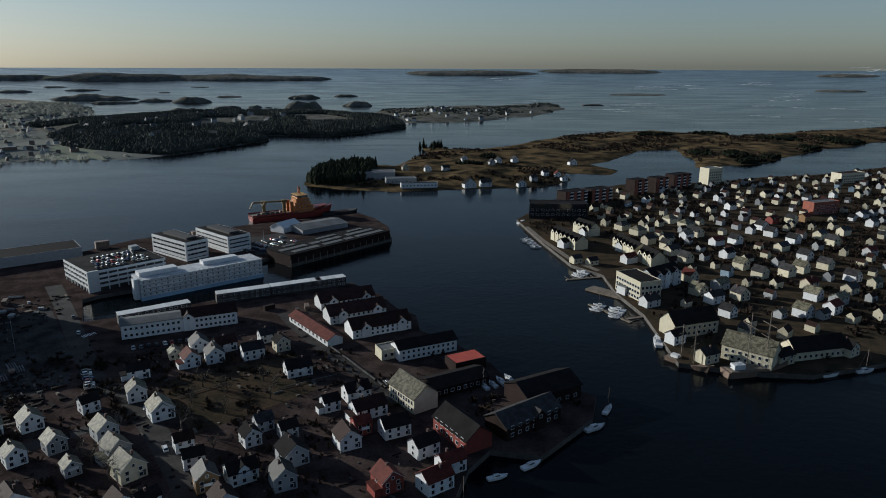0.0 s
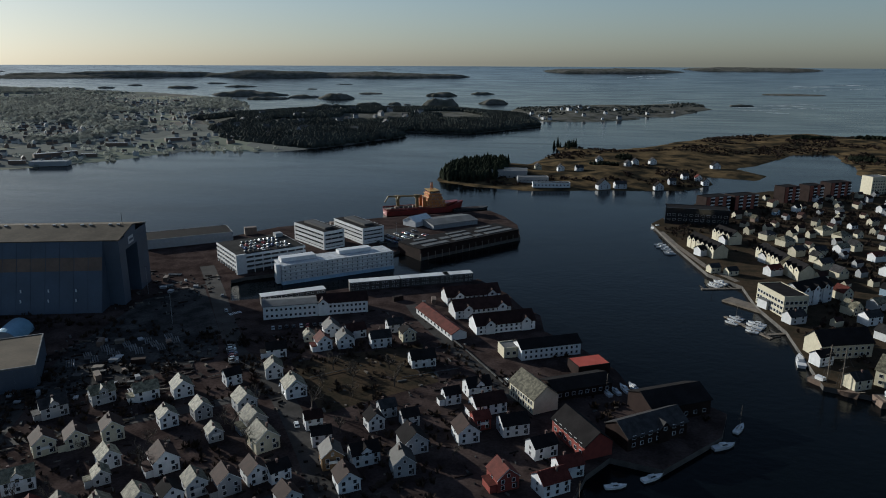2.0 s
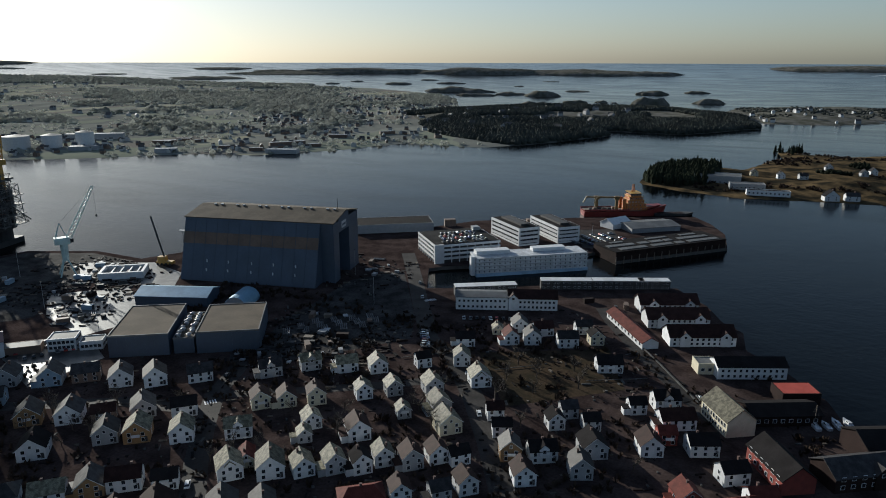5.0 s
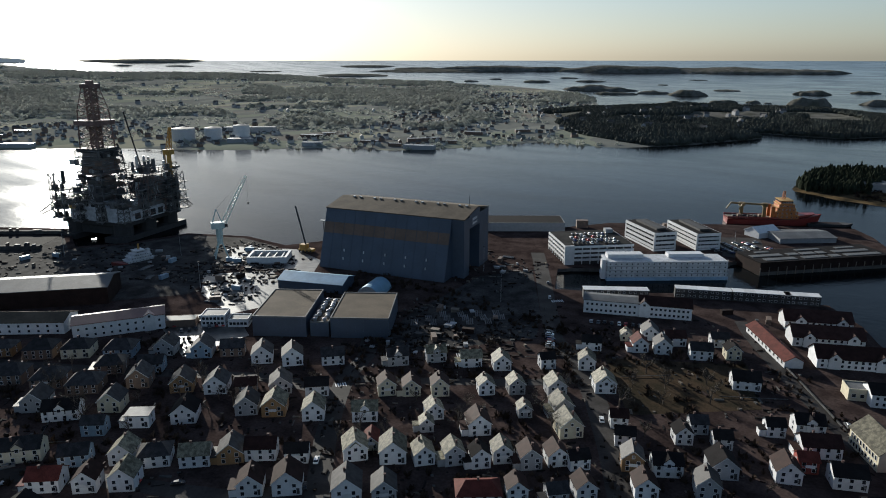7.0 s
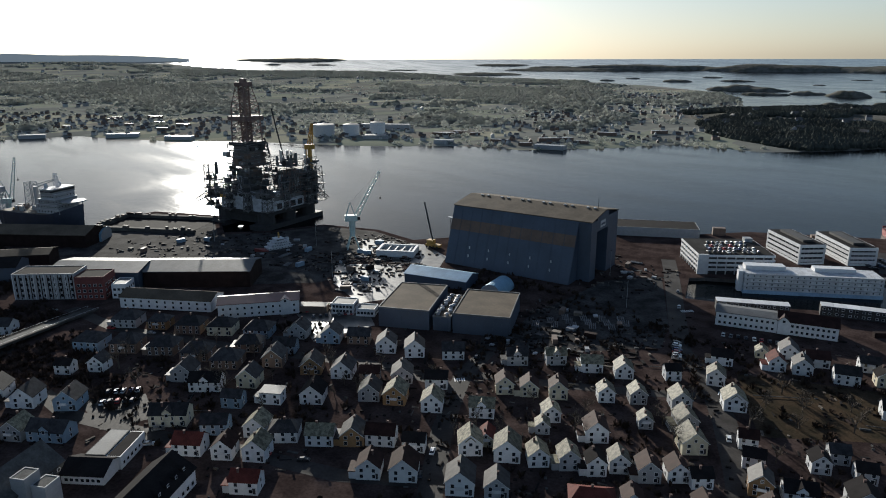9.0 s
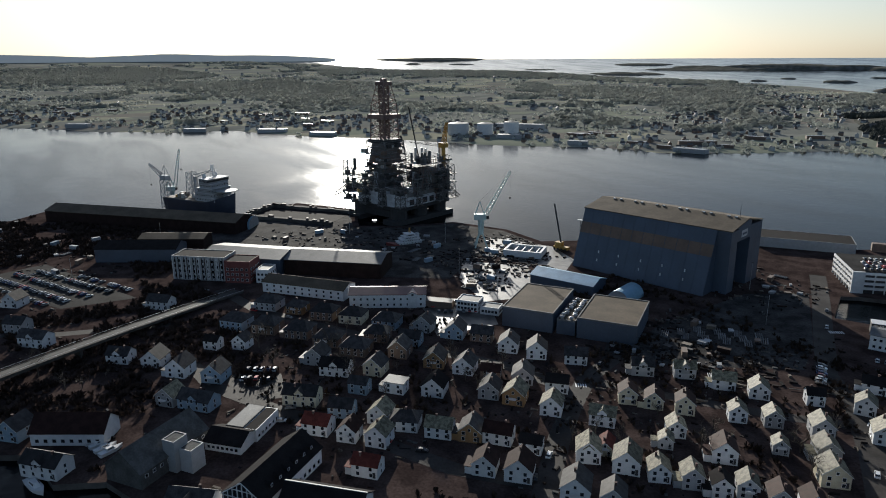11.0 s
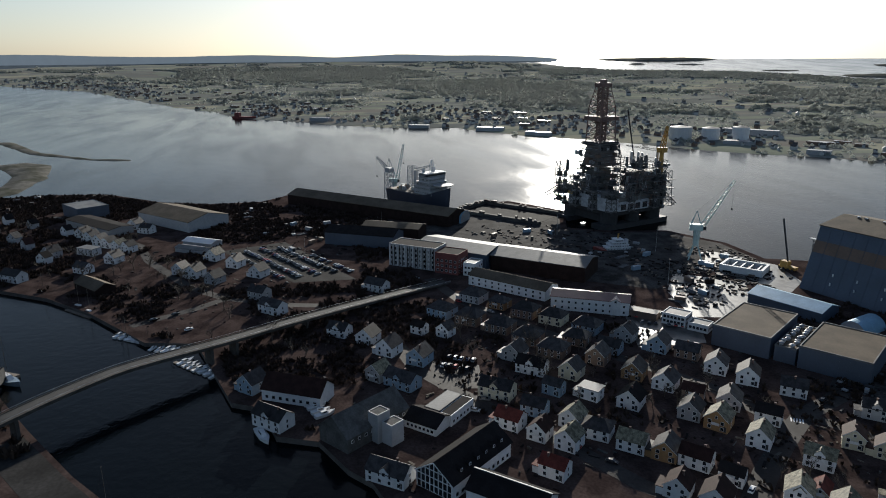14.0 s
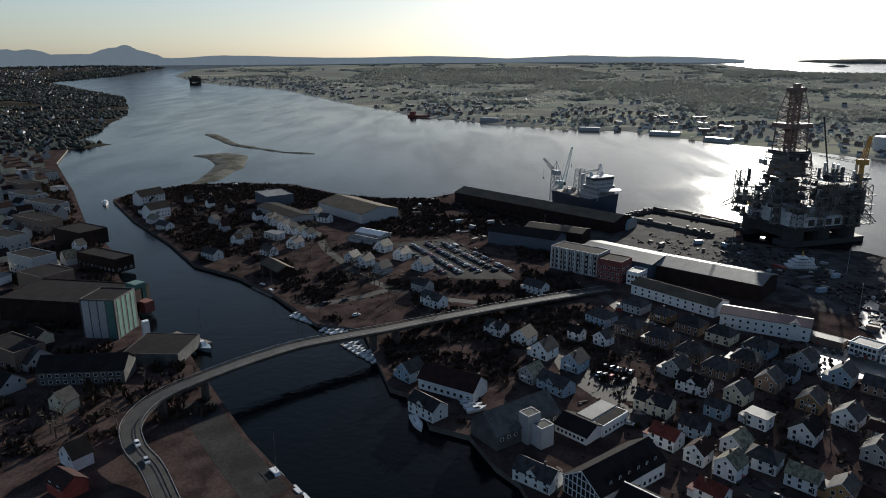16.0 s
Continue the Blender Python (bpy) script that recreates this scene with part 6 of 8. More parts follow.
            if k < 0.3:                 # lean-to porch
                pc = part("porch", Shape().box(-w / 2 - 2.4, -d / 2 + 0.5, 0, -w / 2, d / 2 - 2, 2.7), wall[0], b)
                part("porch_roof", Shape().box(-w / 2 - 2.7, -d / 2 + 0.2, 2.7, -w / 2 + 0.02, d / 2 - 1.7, 2.95), roof[0], pc)
            elif k < 0.5:               # balcony
                part("balcony", Shape().box(-1.4, -d / 2 - 1.3, 2.9, 1.4, -d / 2, 3.05).box(-1.4, -d / 2 - 1.3, 3.05, 1.4, -d / 2 - 1.22, 3.95), WHITE, b)
    return b


BRICK = mat("chimney_brick", (0.1, 0.06, 0.05), 0.9, var=0.35, size=1, fine=0.2, each=0.2)
for i, row in enumerate(TOWN_ALL):
    house(*row, "wooden houses of the town", 2, i)
for i, row in enumerate(POINT_ALL):
    house(*row, "wooden houses on the peninsula", 1 if row[1] < 420 else 0, 500 + i)


# ---- streets and yards ----
def strip(name, label, line, width, material, z=0.03, category="road"):
    """A paved strip along a line, with softened bends."""
    p = [Vector((*q, 0)) for q in line]
    s = Shape()
    rows = []
    for i, q in enumerate(p):
        d = p[min(i + 1, len(p) - 1)] - p[max(i - 1, 0)]
        n = Vector((-d.y, d.x, 0)).normalized() * width / 2
        rows.append(((q + n).x, (q + n).y, (q - n).x, (q - n).y))
    for a, b in zip(rows, rows[1:]):
        s.loft([(a[0], a[1], LAND - 0.3), (a[2], a[3], LAND - 0.3), (b[2], b[3], LAND - 0.3), (b[0], b[1], LAND - 0.3)],
               [(a[0], a[1], LAND + z), (a[2], a[3], LAND + z), (b[2], b[3], LAND + z), (b[0], b[1], LAND + z)])
    s.weld = True
    return tagged(new(name, s.mesh(name, material)), label, category, kind="structure")


def patch(name, label, outline, material, z=0.02, category="yard"):
    return tagged(new(name, Shape().prism(outline, LAND - 0.3, LAND + z).mesh(name, material)), label, category, kind="structure")


WETYARD = mat("wet_concrete_yard", (0.085, 0.08, 0.072), 0.42, var=0.7, size=5, fine=0.8, col2=(0.025, 0.023, 0.022), spec=0.45)
YARDGREY = mat("damp_yard_asphalt", (0.06, 0.057, 0.055), 0.9, var=0.6, size=9, fine=1.2, col2=(0.026, 0.0245, 0.024), spec=0.015)
strip("road", "worn asphalt harbour road", [(-236, 398), (-226, 384), (-204, 352), (-182, 319), (-165, 294), (-151, 273), (-126, 253), (-104, 225), (-86, 199), (-72, 177), (-55, 150)], 9, ASPHALTLIT, 0.03)
strip("road", "narrow asphalt street between the houses", [(-226, 225), (-207, 203), (-198, 181), (-183, 161), (-168, 143), (-147, 121), (-130, 104)], 8, ASPHALTLIT, 0.034)
strip("road", "asphalt lane past the red shed", [(-88, 352), (-79, 335), (-55, 299), (-29, 264), (-14, 246)], 6, ASPHALTLIT, 0.038)
strip("road", "asphalt street through the old quarter", [(-395, 74), (-350, 84), (-300, 112), (-262, 136), (-226, 160), (-190, 170)], 7, ASPHALTLIT, 0.042)
strip("road", "asphalt street to the sound", [(-300, 40), (-270, 44), (-236, 62), (-205, 82), (-170, 100), (-150, 118)], 7, ASPHALTLIT, 0.046)
strip("road", "cross street between rows of houses", [(-198, 181), (-170, 200), (-140, 222), (-118, 242)], 6, ASPHALTLIT, 0.05)
strip("road", "narrow lane by the sound", [(-400, -30), (-372, -60), (-352, -90)], 6, ASPHALTLIT, 0.03)
patch("yard", "sunlit wet concrete shipyard floor", [(-372, 226), (-344, 258), (-292, 226), (-300, 196), (-340, 204)], WETYARD, 0.02)
patch("yard", "sunlit wet concrete quay floor", [(-415, 276), (-372, 300), (-338, 292), (-322, 272), (-345, 260), (-376, 250)], WETYARD, 0.026)
patch("yard", "grey asphalt floor of the dock yard", [(-387, 296), (-428, 296), (-468, 274), (-477, 232), (-498, 200), (-556, 221), (-604, 190), (-598, 152), (-545, 128), (-520, 80), (-460, 100), (-380, 150), (-345, 200), (-376, 240)], YARDGREY, 0.014)
patch("yard", "grey asphalt storage yard beside the tall hall", [(-226, 252), (-236, 330), (-218, 362), (-190, 322), (-172, 296), (-158, 268), (-196, 214), (-214, 222)], YARDGREY, 0.016)
patch("car_park", "gravel car park", [(-490, -58), (-406, -8), (-404, 30), (-506, -14)], ASPHALT, 0.02, "car park")
patch("car_park", "asphalt car park by the offices", [(-152, 520), (-128, 536), (-104, 472), (-134, 470)], ASPHALTLIT, 0.02, "car park")
patch("car_park", "asphalt car park among houses", [(-280, 50), (-268, 72), (-246, 68), (-250, 50)], ASPHALTLIT, 0.024, "car park")
patch("car_park", "asphalt yard car park", [(-308, 162), (-294, 196), (-268, 184), (-270, 150)], WETYARD, 0.024, "car park")
patch("field", "rough brown winter grass plot", [(-122, 268), (-70, 300), (-54, 262), (-92, 226)], GRASS, 0.02, "grass")
patch("quay_floor", "plank quay along the mainland", [(-246, -105), (-216, -83), (-185, -58), (-176, -69), (-208, -94), (-238, -116)], ASPHALT, 0.03, "quay")
for x, y, turn, n in ((-178, 318, 52, 7), (-196, 174, 55, 5), (-118, 246, 20, 5)):
    for i in range(n):
        m = part("road_marking", Shape().box(-1.6, -0.25, 0, 1.6, 0.25, 0.01), WHITE)
        m.matrix_basis = pose(x + i * math.cos(radians(turn)), y + i * math.sin(radians(turn)), LAND + 0.06, 0, 0, turn + 90)
        tagged(m, "white painted crossing stripe", "road marking", "crossing stripes", "structure")


# ---- cars ----
CARPAINT = [mat(f"car_paint_{n}", c, 0.3, 0.2, var=0.1, size=2, fine=0.4) for n, c in (("black", (0.015, 0.015, 0.017)), ("silver", (0.4, 0.41, 0.42)), ("white", (0.7, 0.7, 0.7)), ("grey", (0.12, 0.125, 0.13)),
                                                                                         ("red", (0.25, 0.02, 0.02)), ("blue", (0.03, 0.05, 0.14)))]
CARNAMES = ("black", "silver", "white", "grey", "red", "blue")


def car_meshes(k):
    body = Shape()
    body.loft([(-2.2, -0.85, 0.3), (2.2, -0.85, 0.3), (2.2, 0.85, 0.3), (-2.2, 0.85, 0.3)], [(-2.15, -0.85, 0.75), (2.15, -0.82, 0.7), (2.15, 0.82, 0.7), (-2.15, 0.85, 0.75)])
    body.loft([(-2.15, -0.85, 0.75), (2.15, -0.82, 0.7), (2.15, 0.82, 0.7), (-2.15, 0.85, 0.75)], [(-2.05, -0.8, 0.92), (1.3, -0.78, 0.95), (1.3, 0.78, 0.95), (-2.05, 0.8, 0.92)])
    body.loft([(-1.5, -0.62, 1.4), (0.4, -0.62, 1.4), (0.4, 0.62, 1.4), (-1.5, 0.62, 1.4)], [(-1.4, -0.58, 1.46), (0.3, -0.58, 1.46), (0.3, 0.58, 1.46), (-1.4, 0.58, 1.46)])
    glass = Shape().loft([(-2.0, -0.76, 0.92), (1.2, -0.74, 0.95), (1.2, 0.74, 0.95), (-2.0, 0.76, 0.92)], [(-1.5, -0.62, 1.4), (0.4, -0.62, 1.4), (0.4, 0.62, 1.4), (-1.5, 0.62, 1.4)])
    return body.mesh("car", CARPAINT[k]), glass.mesh("cabin", GLASS)


CARS = [car_meshes(k) for k in range(6)]
car_rnd = random.Random(77)


def car(x, y, turn, z=None):
    k = car_rnd.choice((0, 0, 0, 1, 1, 2, 3, 3, 3, 4, 5))
    c = tagged(new("car", CARS[k][0]), f"small {CARNAMES[k]} parked car", "car", "parked cars")
    c.matrix_basis = at(x, y, turn, (LAND + 0.05 if z is None else z))
    part("cabin", CARS[k][1], None, c)


def lot(x, y, turn, cols, rows, dx, dy, fill=0.85, z=None, angle=90):
    """A block of parked cars; columns run along turn."""
    c, s = math.cos(radians(turn)), math.sin(radians(turn))
    for j in range(rows):
        for i in range(cols):
            if car_rnd.random() < fill:
                u, v = i * dx + car_rnd.uniform(-0.2, 0.2), j * dy + car_rnd.uniform(-0.4, 0.4)
                car(x + u * c - v * s, y + u * s + v * c, turn + angle + car_rnd.uniform(-4, 4), z)


lot(-478, -48, 28, 26, 1, 2.8, 5, 0.9)
lot(-484, -40, 28, 28, 1, 2.8, 5, 0.9)
lot(-489, -30, 28, 29, 1, 2.8, 5, 0.85)
lot(-494, -20, 28, 30, 1, 2.8, 5, 0.85)
lot(-466, 4, 28, 18, 1, 3.0, 5, 0.7)
lot(-136, 474, 48, 6, 9, 8.0, 2.9, 0.85, angle=0)
lot(-205.7, 392.5, 46, 11, 4, 3.0, 7.5, 0.85, LAND + 12.5)
lot(-150, 302, 25, 12, 1, 3.4, 6, 0.8)
lot(-156, 278, -60, 8, 1, 2.8, 5, 0.9)
lot(-272, 54, 60, 6, 2, 2.8, 9, 0.9)
lot(-300, 164, 62, 8, 3, 3.2, 8, 0.8)
for x, y, turn in ((-20, 262, 120), (-26, 268, 120), (-14, 254, 120), (-112, 238, 130), (-206, 196, 120), (-160, 132, 130), (-152, 120, 140), (-236, 66, 70), (-228, 60, 60), (-196, 88, 40), (-98, 216, 120),
                   (-182, 322, 120), (-196, 344, 120), (-396, 66, 100), (-350, 82, 30), (-330, 95, 30), (-184, 96, 50), (-176, 60, 60), (-170, 66, 60), (-358, -80, 120), (-364, -70, 125), (-340, -60, 130)):
    car(x, y, turn)
car(-200, -113.4, 36, 8.2)
car(-191.5, -106.5, 38, 7.1)


# ---- boats and floating piers ----
def boat(x, y, turn, L, kind="motor", hullpaint=None, label=None):
    b = thing("boat", label or ("white sailing boat with a bare mast" if kind == "sail" else "small white motor boat with a cabin"), "boat", pose(x, y, 0, 0, 0, turn), "moored boats")
    part("hull", hull(L, L * 0.3, L * 0.11, bow=0.5, sheer=0.4, draft=0.3), hullpaint or WHITE, b)
    part("cabin", Shape().loft([(L * 0.3, -L * 0.1, L * 0.11), (L * 0.7, -L * 0.08, L * 0.11), (L * 0.7, L * 0.08, L * 0.11), (L * 0.3, L * 0.1, L * 0.11)],
                               [(L * 0.32, -L * 0.08, L * 0.22), (L * 0.6, -L * 0.06, L * 0.22), (L * 0.6, L * 0.06, L * 0.22), (L * 0.32, L * 0.08, L * 0.22)]), WHITE, b)
    part("windscreen", Shape().box(L * 0.36, -L * 0.092, L * 0.15, L * 0.6, L * 0.092, L * 0.19), GLASS, b)
    if kind == "sail":
        part("mast", Shape().beam((L * 0.55, 0, L * 0.1), (L * 0.55, 0, L * 1.25), 0.18), WOOD, b)
        part("boom", Shape().beam((L * 0.55, 0, L * 0.26), (L * 0.1, 0, L * 0.26), 0.16), WOOD, b)
        part("stay", Shape().beam((L * 0.55, 0, L * 1.22), (L, 0, L * 0.15), 0.05).beam((L * 0.55, 0, L * 1.22), (0, 0, L * 0.12), 0.05), DARK, b)
    return b


boat_rnd = random.Random(5)
for x, y, turn, n, gap in ((-342, -96, 55, 5, 3.6), (-337, -89, 55, 5, 3.6), (-322, -76, 55, 4, 4.0), (-302, -60, 40, 4, 3.8), (-291, -50, 40, 3, 4.2), (92, 352, 60, 4, 4.0), (84, 362, 60, 3, 4.5), (86, 425, 50, 3, 4.5),
                           (70, 500, 100, 5, 6.0), (-250, -6, 20, 5, 3.8), (16, 262, 30, 4, 4.2)):
    for i in range(n):
        a = radians(turn)
        bt = boat(x + i * gap * math.cos(a), y + i * gap * math.sin(a), turn + 90 + boat_rnd.uniform(-6, 6), boat_rnd.uniform(6, 9.5), boat_rnd.choice(("motor", "motor", "sail")))
        if (x, y) in ((-250, -6), (16, 262)):
            bt.location.z = LAND + 0.3
for x, y, turn, L, k in ((12, 202, 20, 7, "motor"), (50, 233, 30, 9, "motor"), (24, 208, 35, 8, "motor"), (60, 246, 60, 8, "sail"), (61, 579, 40, 12, "motor"), (101, 312, 80, 13, "motor"), (161, 281, 10, 10, "motor"),
                         (180, 285, 15, 9, "sail"), (-199, -69, 40, 14, "sail"), (-188, -58, 40, 11, "motor"), (-184, -54, 40, 10, "motor"), (-236, -22, 20, 12, "motor"), (-426, -158, 60, 11, "sail"), (-386, -121, 40, 12, "sail"),
                         (-376, -103, 30, 10, "motor"), (0, 184, 40, 9, "sail"), (-650, -356, 30, 18, "motor"), (-396, -130, 50, 12, "sail")):
    boat(x, y, turn, L, k)
boat(-306, -136, 50, 17, "sail", BLUEP, "blue-hulled fishing cutter with a mast")


def tall_ship(x, y, turn, L, label):
    b = thing("tall_ship", label, "sailing ship", pose(x, y, 0, 0, 0, turn))
    part("hull", hull(L, L * 0.24, L * 0.1, bow=0.45, sheer=0.5), BROWNP, b)
    part("deck", Shape().box(L * 0.05, -L * 0.1, L * 0.1, L * 0.7, L * 0.1, L * 0.108), WOOD, b)
    part("deckhouse", Shape().box(L * 0.12, -L * 0.06, L * 0.1, L * 0.3, L * 0.06, L * 0.18), WHITE, b)
    for k in (0.35, 0.66):
        part("mast", Shape().beam((L * k, 0, L * 0.08), (L * k, 0, L * 0.95), 0.4, 8), WOOD, b)
        for z in (0.55, 0.75):
            part("yard", Shape().beam((L * k, -L * 0.16, L * z), (L * k, L * 0.16, L * z), 0.2), WOOD, b)
        for v in (-1, 1):
            part("shroud", Shape().beam((L * k, v * L * 0.11, L * 0.11), (L * k, 0, L * 0.8), 0.07).beam((L * k - 1.2, v * L * 0.11, L * 0.11), (L * k, 0, L * 0.8), 0.07), DARK, b)
    part("bowsprit", Shape().beam((L * 0.95, 0, L * 0.14), (L * 1.15, 0, L * 0.22), 0.25), WOOD, b)
    part("forestay", Shape().beam((L * 1.15, 0, L * 0.22), (L * 0.66, 0, L * 0.9), 0.06).beam((L * 0.66, 0, L * 0.9), (L * 0.35, 0, L * 0.9), 0.06), DARK, b)


tall_ship(120, 281, 12, 30, "two-masted brown wooden sailing ship at the quay")
tall_ship(101, 300, -50, 20, "old wooden sailing cutter with red trim")


def pontoon(x, y, turn, L, n):
    b = thing("floating_pier", "floating wooden pier with finger pontoons", "pier", pose(x, y, 0, 0, 0, turn), "floating piers")
    for i in range(int(L / 3)):
        part("plank_deck", Shape().box(3 * i + 0.04, -1, -0.3, 3 * i + 2.96, 1, 0.5), WOOD, b)
    for i in range(n):
        part("finger", Shape().box(L * (i + 0.5) / n - 0.35, 1, -0.2, L * (i + 0.5) / n + 0.35, 7, 0.4), CONCRETE, b)


for row in ((75, 420, 15, 26, 6), (80, 374, -60, 34, 7), (94, 350, 20, 20, 4), (-345, -92, 50, 24, 5), (-306, -62, 40, 20, 4), (-392, -132, 45, 26, 3), (-440, -160, 40, 18, 3)):
    pontoon(*row)
block("timber_pier", "brown timber pier deck on the water", "pier", 83, 400, -45, 24, 9, 1.0, WOOD, WOOD, parapet=0, z=0)
strip("promenade", "pale paved waterfront promenade", [(66, 560), (72, 520), (85, 462), (98, 434)], 4, WOOD, 0.05, "promenade")

# ---- waterfront of the peninsula ----
block("glass_office", "long black glass office on the water's edge", "office", 72, 592, -3, 50, 18, 13, GLASS, BLACKROOF, (3, 7), 3.2, (2.4, 1.6), z=LAND)
for x, y, n in ((113, 646, 3), (140, 660, 3), (194, 706, 2), (220, 720, 2), (246, 742, 3)):
    b = block("apartment_block", "dark and brick-red apartment block with balconies", "apartments", x, y, 32, 9 * n, 13, 13 if x < 180 else 15, BROWNDARK, BLACKROOF, (), 3, z=LAND, group="apartment blocks")
    for i in range(n):
        part("brick_bay", Shape().box(9 * i + 0.6, -0.5, 0, 9 * i + 4.2, 0.05, 13.2 if x < 180 else 15.2), BRICKRED, b)
        for k in range(4):
            part("balcony", Shape().box(9 * i + 4.6, -1.2, 2.8 + 3.1 * k, 9 * i + 8.6, 0.02, 3.0 + 3.1 * k).box(9 * i + 4.6, -1.2, 3.0 + 3.1 * k, 9 * i + 8.6, -1.12, 4.0 + 3.1 * k), WHITE, b)
block("tower_block", "white high apartment tower", "apartments", 294, 772, 25, 20, 14, 18, CREAM, GREYROOF, (1, 4, 7, 10, 13), 3.3, (1.6, 1.5))
block("apartment_block", "long orange-red apartment block", "apartments", 328, 610, 20, 30, 12, 11, BRICKRED, GREYROOF, (1, 4, 7), 3, (1.4, 1.4))
block("school", "cream building with a flat roof", "building", 450, 785, 20, 36, 14, 11, CREAM, TILE, (1, 4, 7), 3, (1.6, 1.5))
block("waterfront_flats", "white waterfront flats with balconies", "apartments", 100, 396, -70.8, 24.4, 14, 11, CREAM, BLACKROOF, (1, 4, 7), 2.6, (1.8, 1.5))
hall("waterfront_flats", "white flats with a hipped black roof behind the quay", "apartments", 121, 391, 37, 27, 12, 9, 12.5, WHITE, BLACKROOF, (1, 4, 7), 3, gables=(5, 13, 21))
for x, y, turn, L, n in ((80, 518, 21.5, 35.5, 6), (102, 545, 25, 21, 4), (122, 495, 12.7, 32, 6), (130, 458, 17.4, 17, 3)):
    hall("terrace", "white terraced waterfront houses with a row of gables", "terrace", x, y, turn - 90, L, 10, 6.5, 10.5, CREAM, BLACKROOF, (1.0, 3.8), 3.4, (1.3, 1.4), gables=[L * (i + 0.5) / n for i in range(n)], group="gabled terraces")
hall("sea_warehouse", "white sea warehouse with a dark roof on the quay", "warehouse", 110, 318, 20, 26, 12, 7, 12, CREAM, BLACKROOF, (1.2, 4.0), 3)
hall("sea_warehouse", "white sea warehouse with a mossy roof", "warehouse", 124, 296, -42, 22, 11, 7, 12, CREAM, SLATE, (1.2, 4.0), 3)
hall("sea_warehouse", "long white boathouse with a black roof", "warehouse", 156, 292, 14, 28, 11, 4.6, 9, CREAM, BLACKROOF, (1.2,), 3)

# more houses up the peninsula, on small plots
rnd = random.Random(12)
taken = [(r[0], r[1]) for r in POINT_ALL] + [(110, 318), (124, 296), (165, 295), (110, 400), (340, 612), (300, 775), (460, 790), (90, 595), (125, 650), (210, 715), (255, 745), (90, 520), (115, 515), (140, 470)]
count, rest = 0, []
for i in range(2500):
    x, y = rnd.uniform(130, 640), rnd.uniform(320, 860)
    if float(shore_distance(np.array([x]), np.array([y]), POINT)[0]) < 16 or min((x - a) ** 2 + (y - b) ** 2 for a, b in taken) < (12.5 + 0.004 * y) ** 2 or x > 0.62 * y + 40:
        continue
    taken.append((x, y))
    w = rnd.uniform(6.2, 8.8)
    count += 1
    if count > 46:
        rest.append((x, y, LAND, w * 0.85, radians(30 + rnd.choice((0, 90, 15)))))
        continue
    house(x, y, 30 + rnd.choice((0, 0, 90, 15)), w, w * rnd.uniform(0.75, 1.1), rnd.choice("ggs") + rnd.choice("WWWWWCCGBN") + rnd.choice("SSDDTKKT"), "wooden houses on the peninsula", 0, 900 + i)
    if count > 190:
        break

# ---- near side of the narrow sound ----
DULLGREY = mat("stained_and_shaded_grey", (0.085, 0.085, 0.083), 0.9, var=0.35, size=4, fine=0.7, spec=0.1)
hall("factory_building", "large dull grey concrete factory with a long pitched roof", "factory", -208.5, 9.5, 127, 30, 15, 5.8, 11.8, DULLGREY, DULLGREY, (3.4,), 3.2, (1.1, 1.0))
block("lift_tower", "white stair tower block against the factory", "tower", -212.7, 20.6, 127, 6, 5, 11, GREY, DULLGREY, parapet=0.3)
block("lift_tower", "lower white lift tower in front of the factory", "tower", -209.7, 25.1, 127, 6, 5, 8, GREY, DULLGREY, parapet=0.3)
hall("workshop", "low white workshop with a black pitched roof", "workshop", -222.9, 31.5, 45, 14, 11.4, 3.3, 5.8, WHITE, BLACKROOF, (1.0,), 1.9, (1.1, 1.1))
block("metal_roof_store", "low store with a grey flat metal roof behind the workshop", "store", -227.1, 39.8, 45, 7, 16, 5.0, DULLGREY, GREYROOF, parapet=0.1)
block("metal_roof_store", "low white store with a black felt roof", "store", -222.1, 44.8, 45, 5, 16, 4.6, WHITE, BLACKROOF, (1.2,), 2.6, (1.2, 1.1), parapet=0.1)


def glass_gable_house():
    b = hall("glass_gable_house", "dark roofed hall with a glazed gable in a white frame", "building", -174.8, 39, 129, 32, 14.7, 5.8, 10.8, WHITE, BLACKROOF, (1.0,), 2.6)
    top = lambda y: 5.8 + 5.0 * (1 - abs(y - 7.35) / 7.35)
    pts = [(-0.06, 0.3, 0.2), (-0.06, 14.4, 0.2), (-0.06, 14.4, 5.7), (-0.06, 7.35, 10.5), (-0.06, 0.3, 5.7)]
    glazing = part("glazing", Shape().loft(pts, [(-0.02, y, z) for x, y, z in pts]), GLASS, b, "glazed gable wall")
    for i in range(9):
        y = 0.3 + 14.1 * i / 8
        part("mullion", Shape().box(-0.3, y - 0.12, 0.2, -0.06, y + 0.12, top(y) - 0.15), WHITE, glazing)
    for z in (2.6, 5.2, 7.8):
        w = 7.2 if z < 5.8 else 7.35 * (10.8 - z) / 5.0
        part("transom", Shape().box(-0.26, 7.35 - w, z, -0.06, 7.35 + w, z + 0.2), WHITE, glazing)
    for i in range(6):
        d = part("dormer", Shape().gable(-0.8, -0.6, 0.8, 2.2, 0, 1.0, 1.7), BLACKROOF, b)
        d.matrix_basis = pose(6 + 4.4 * i, 1.8, 7.2)
        pane(d, pose(0, -0.63, 0.15, 0, 0, 180), 0.8, 0.8)
    part("barge_board", Shape().beam((-0.5, 7.35, 11.0), (-0.5, -0.4, 5.6), 0.35).beam((-0.5, 7.35, 11.0), (-0.5, 15.1, 5.6), 0.35), WHITE, b)


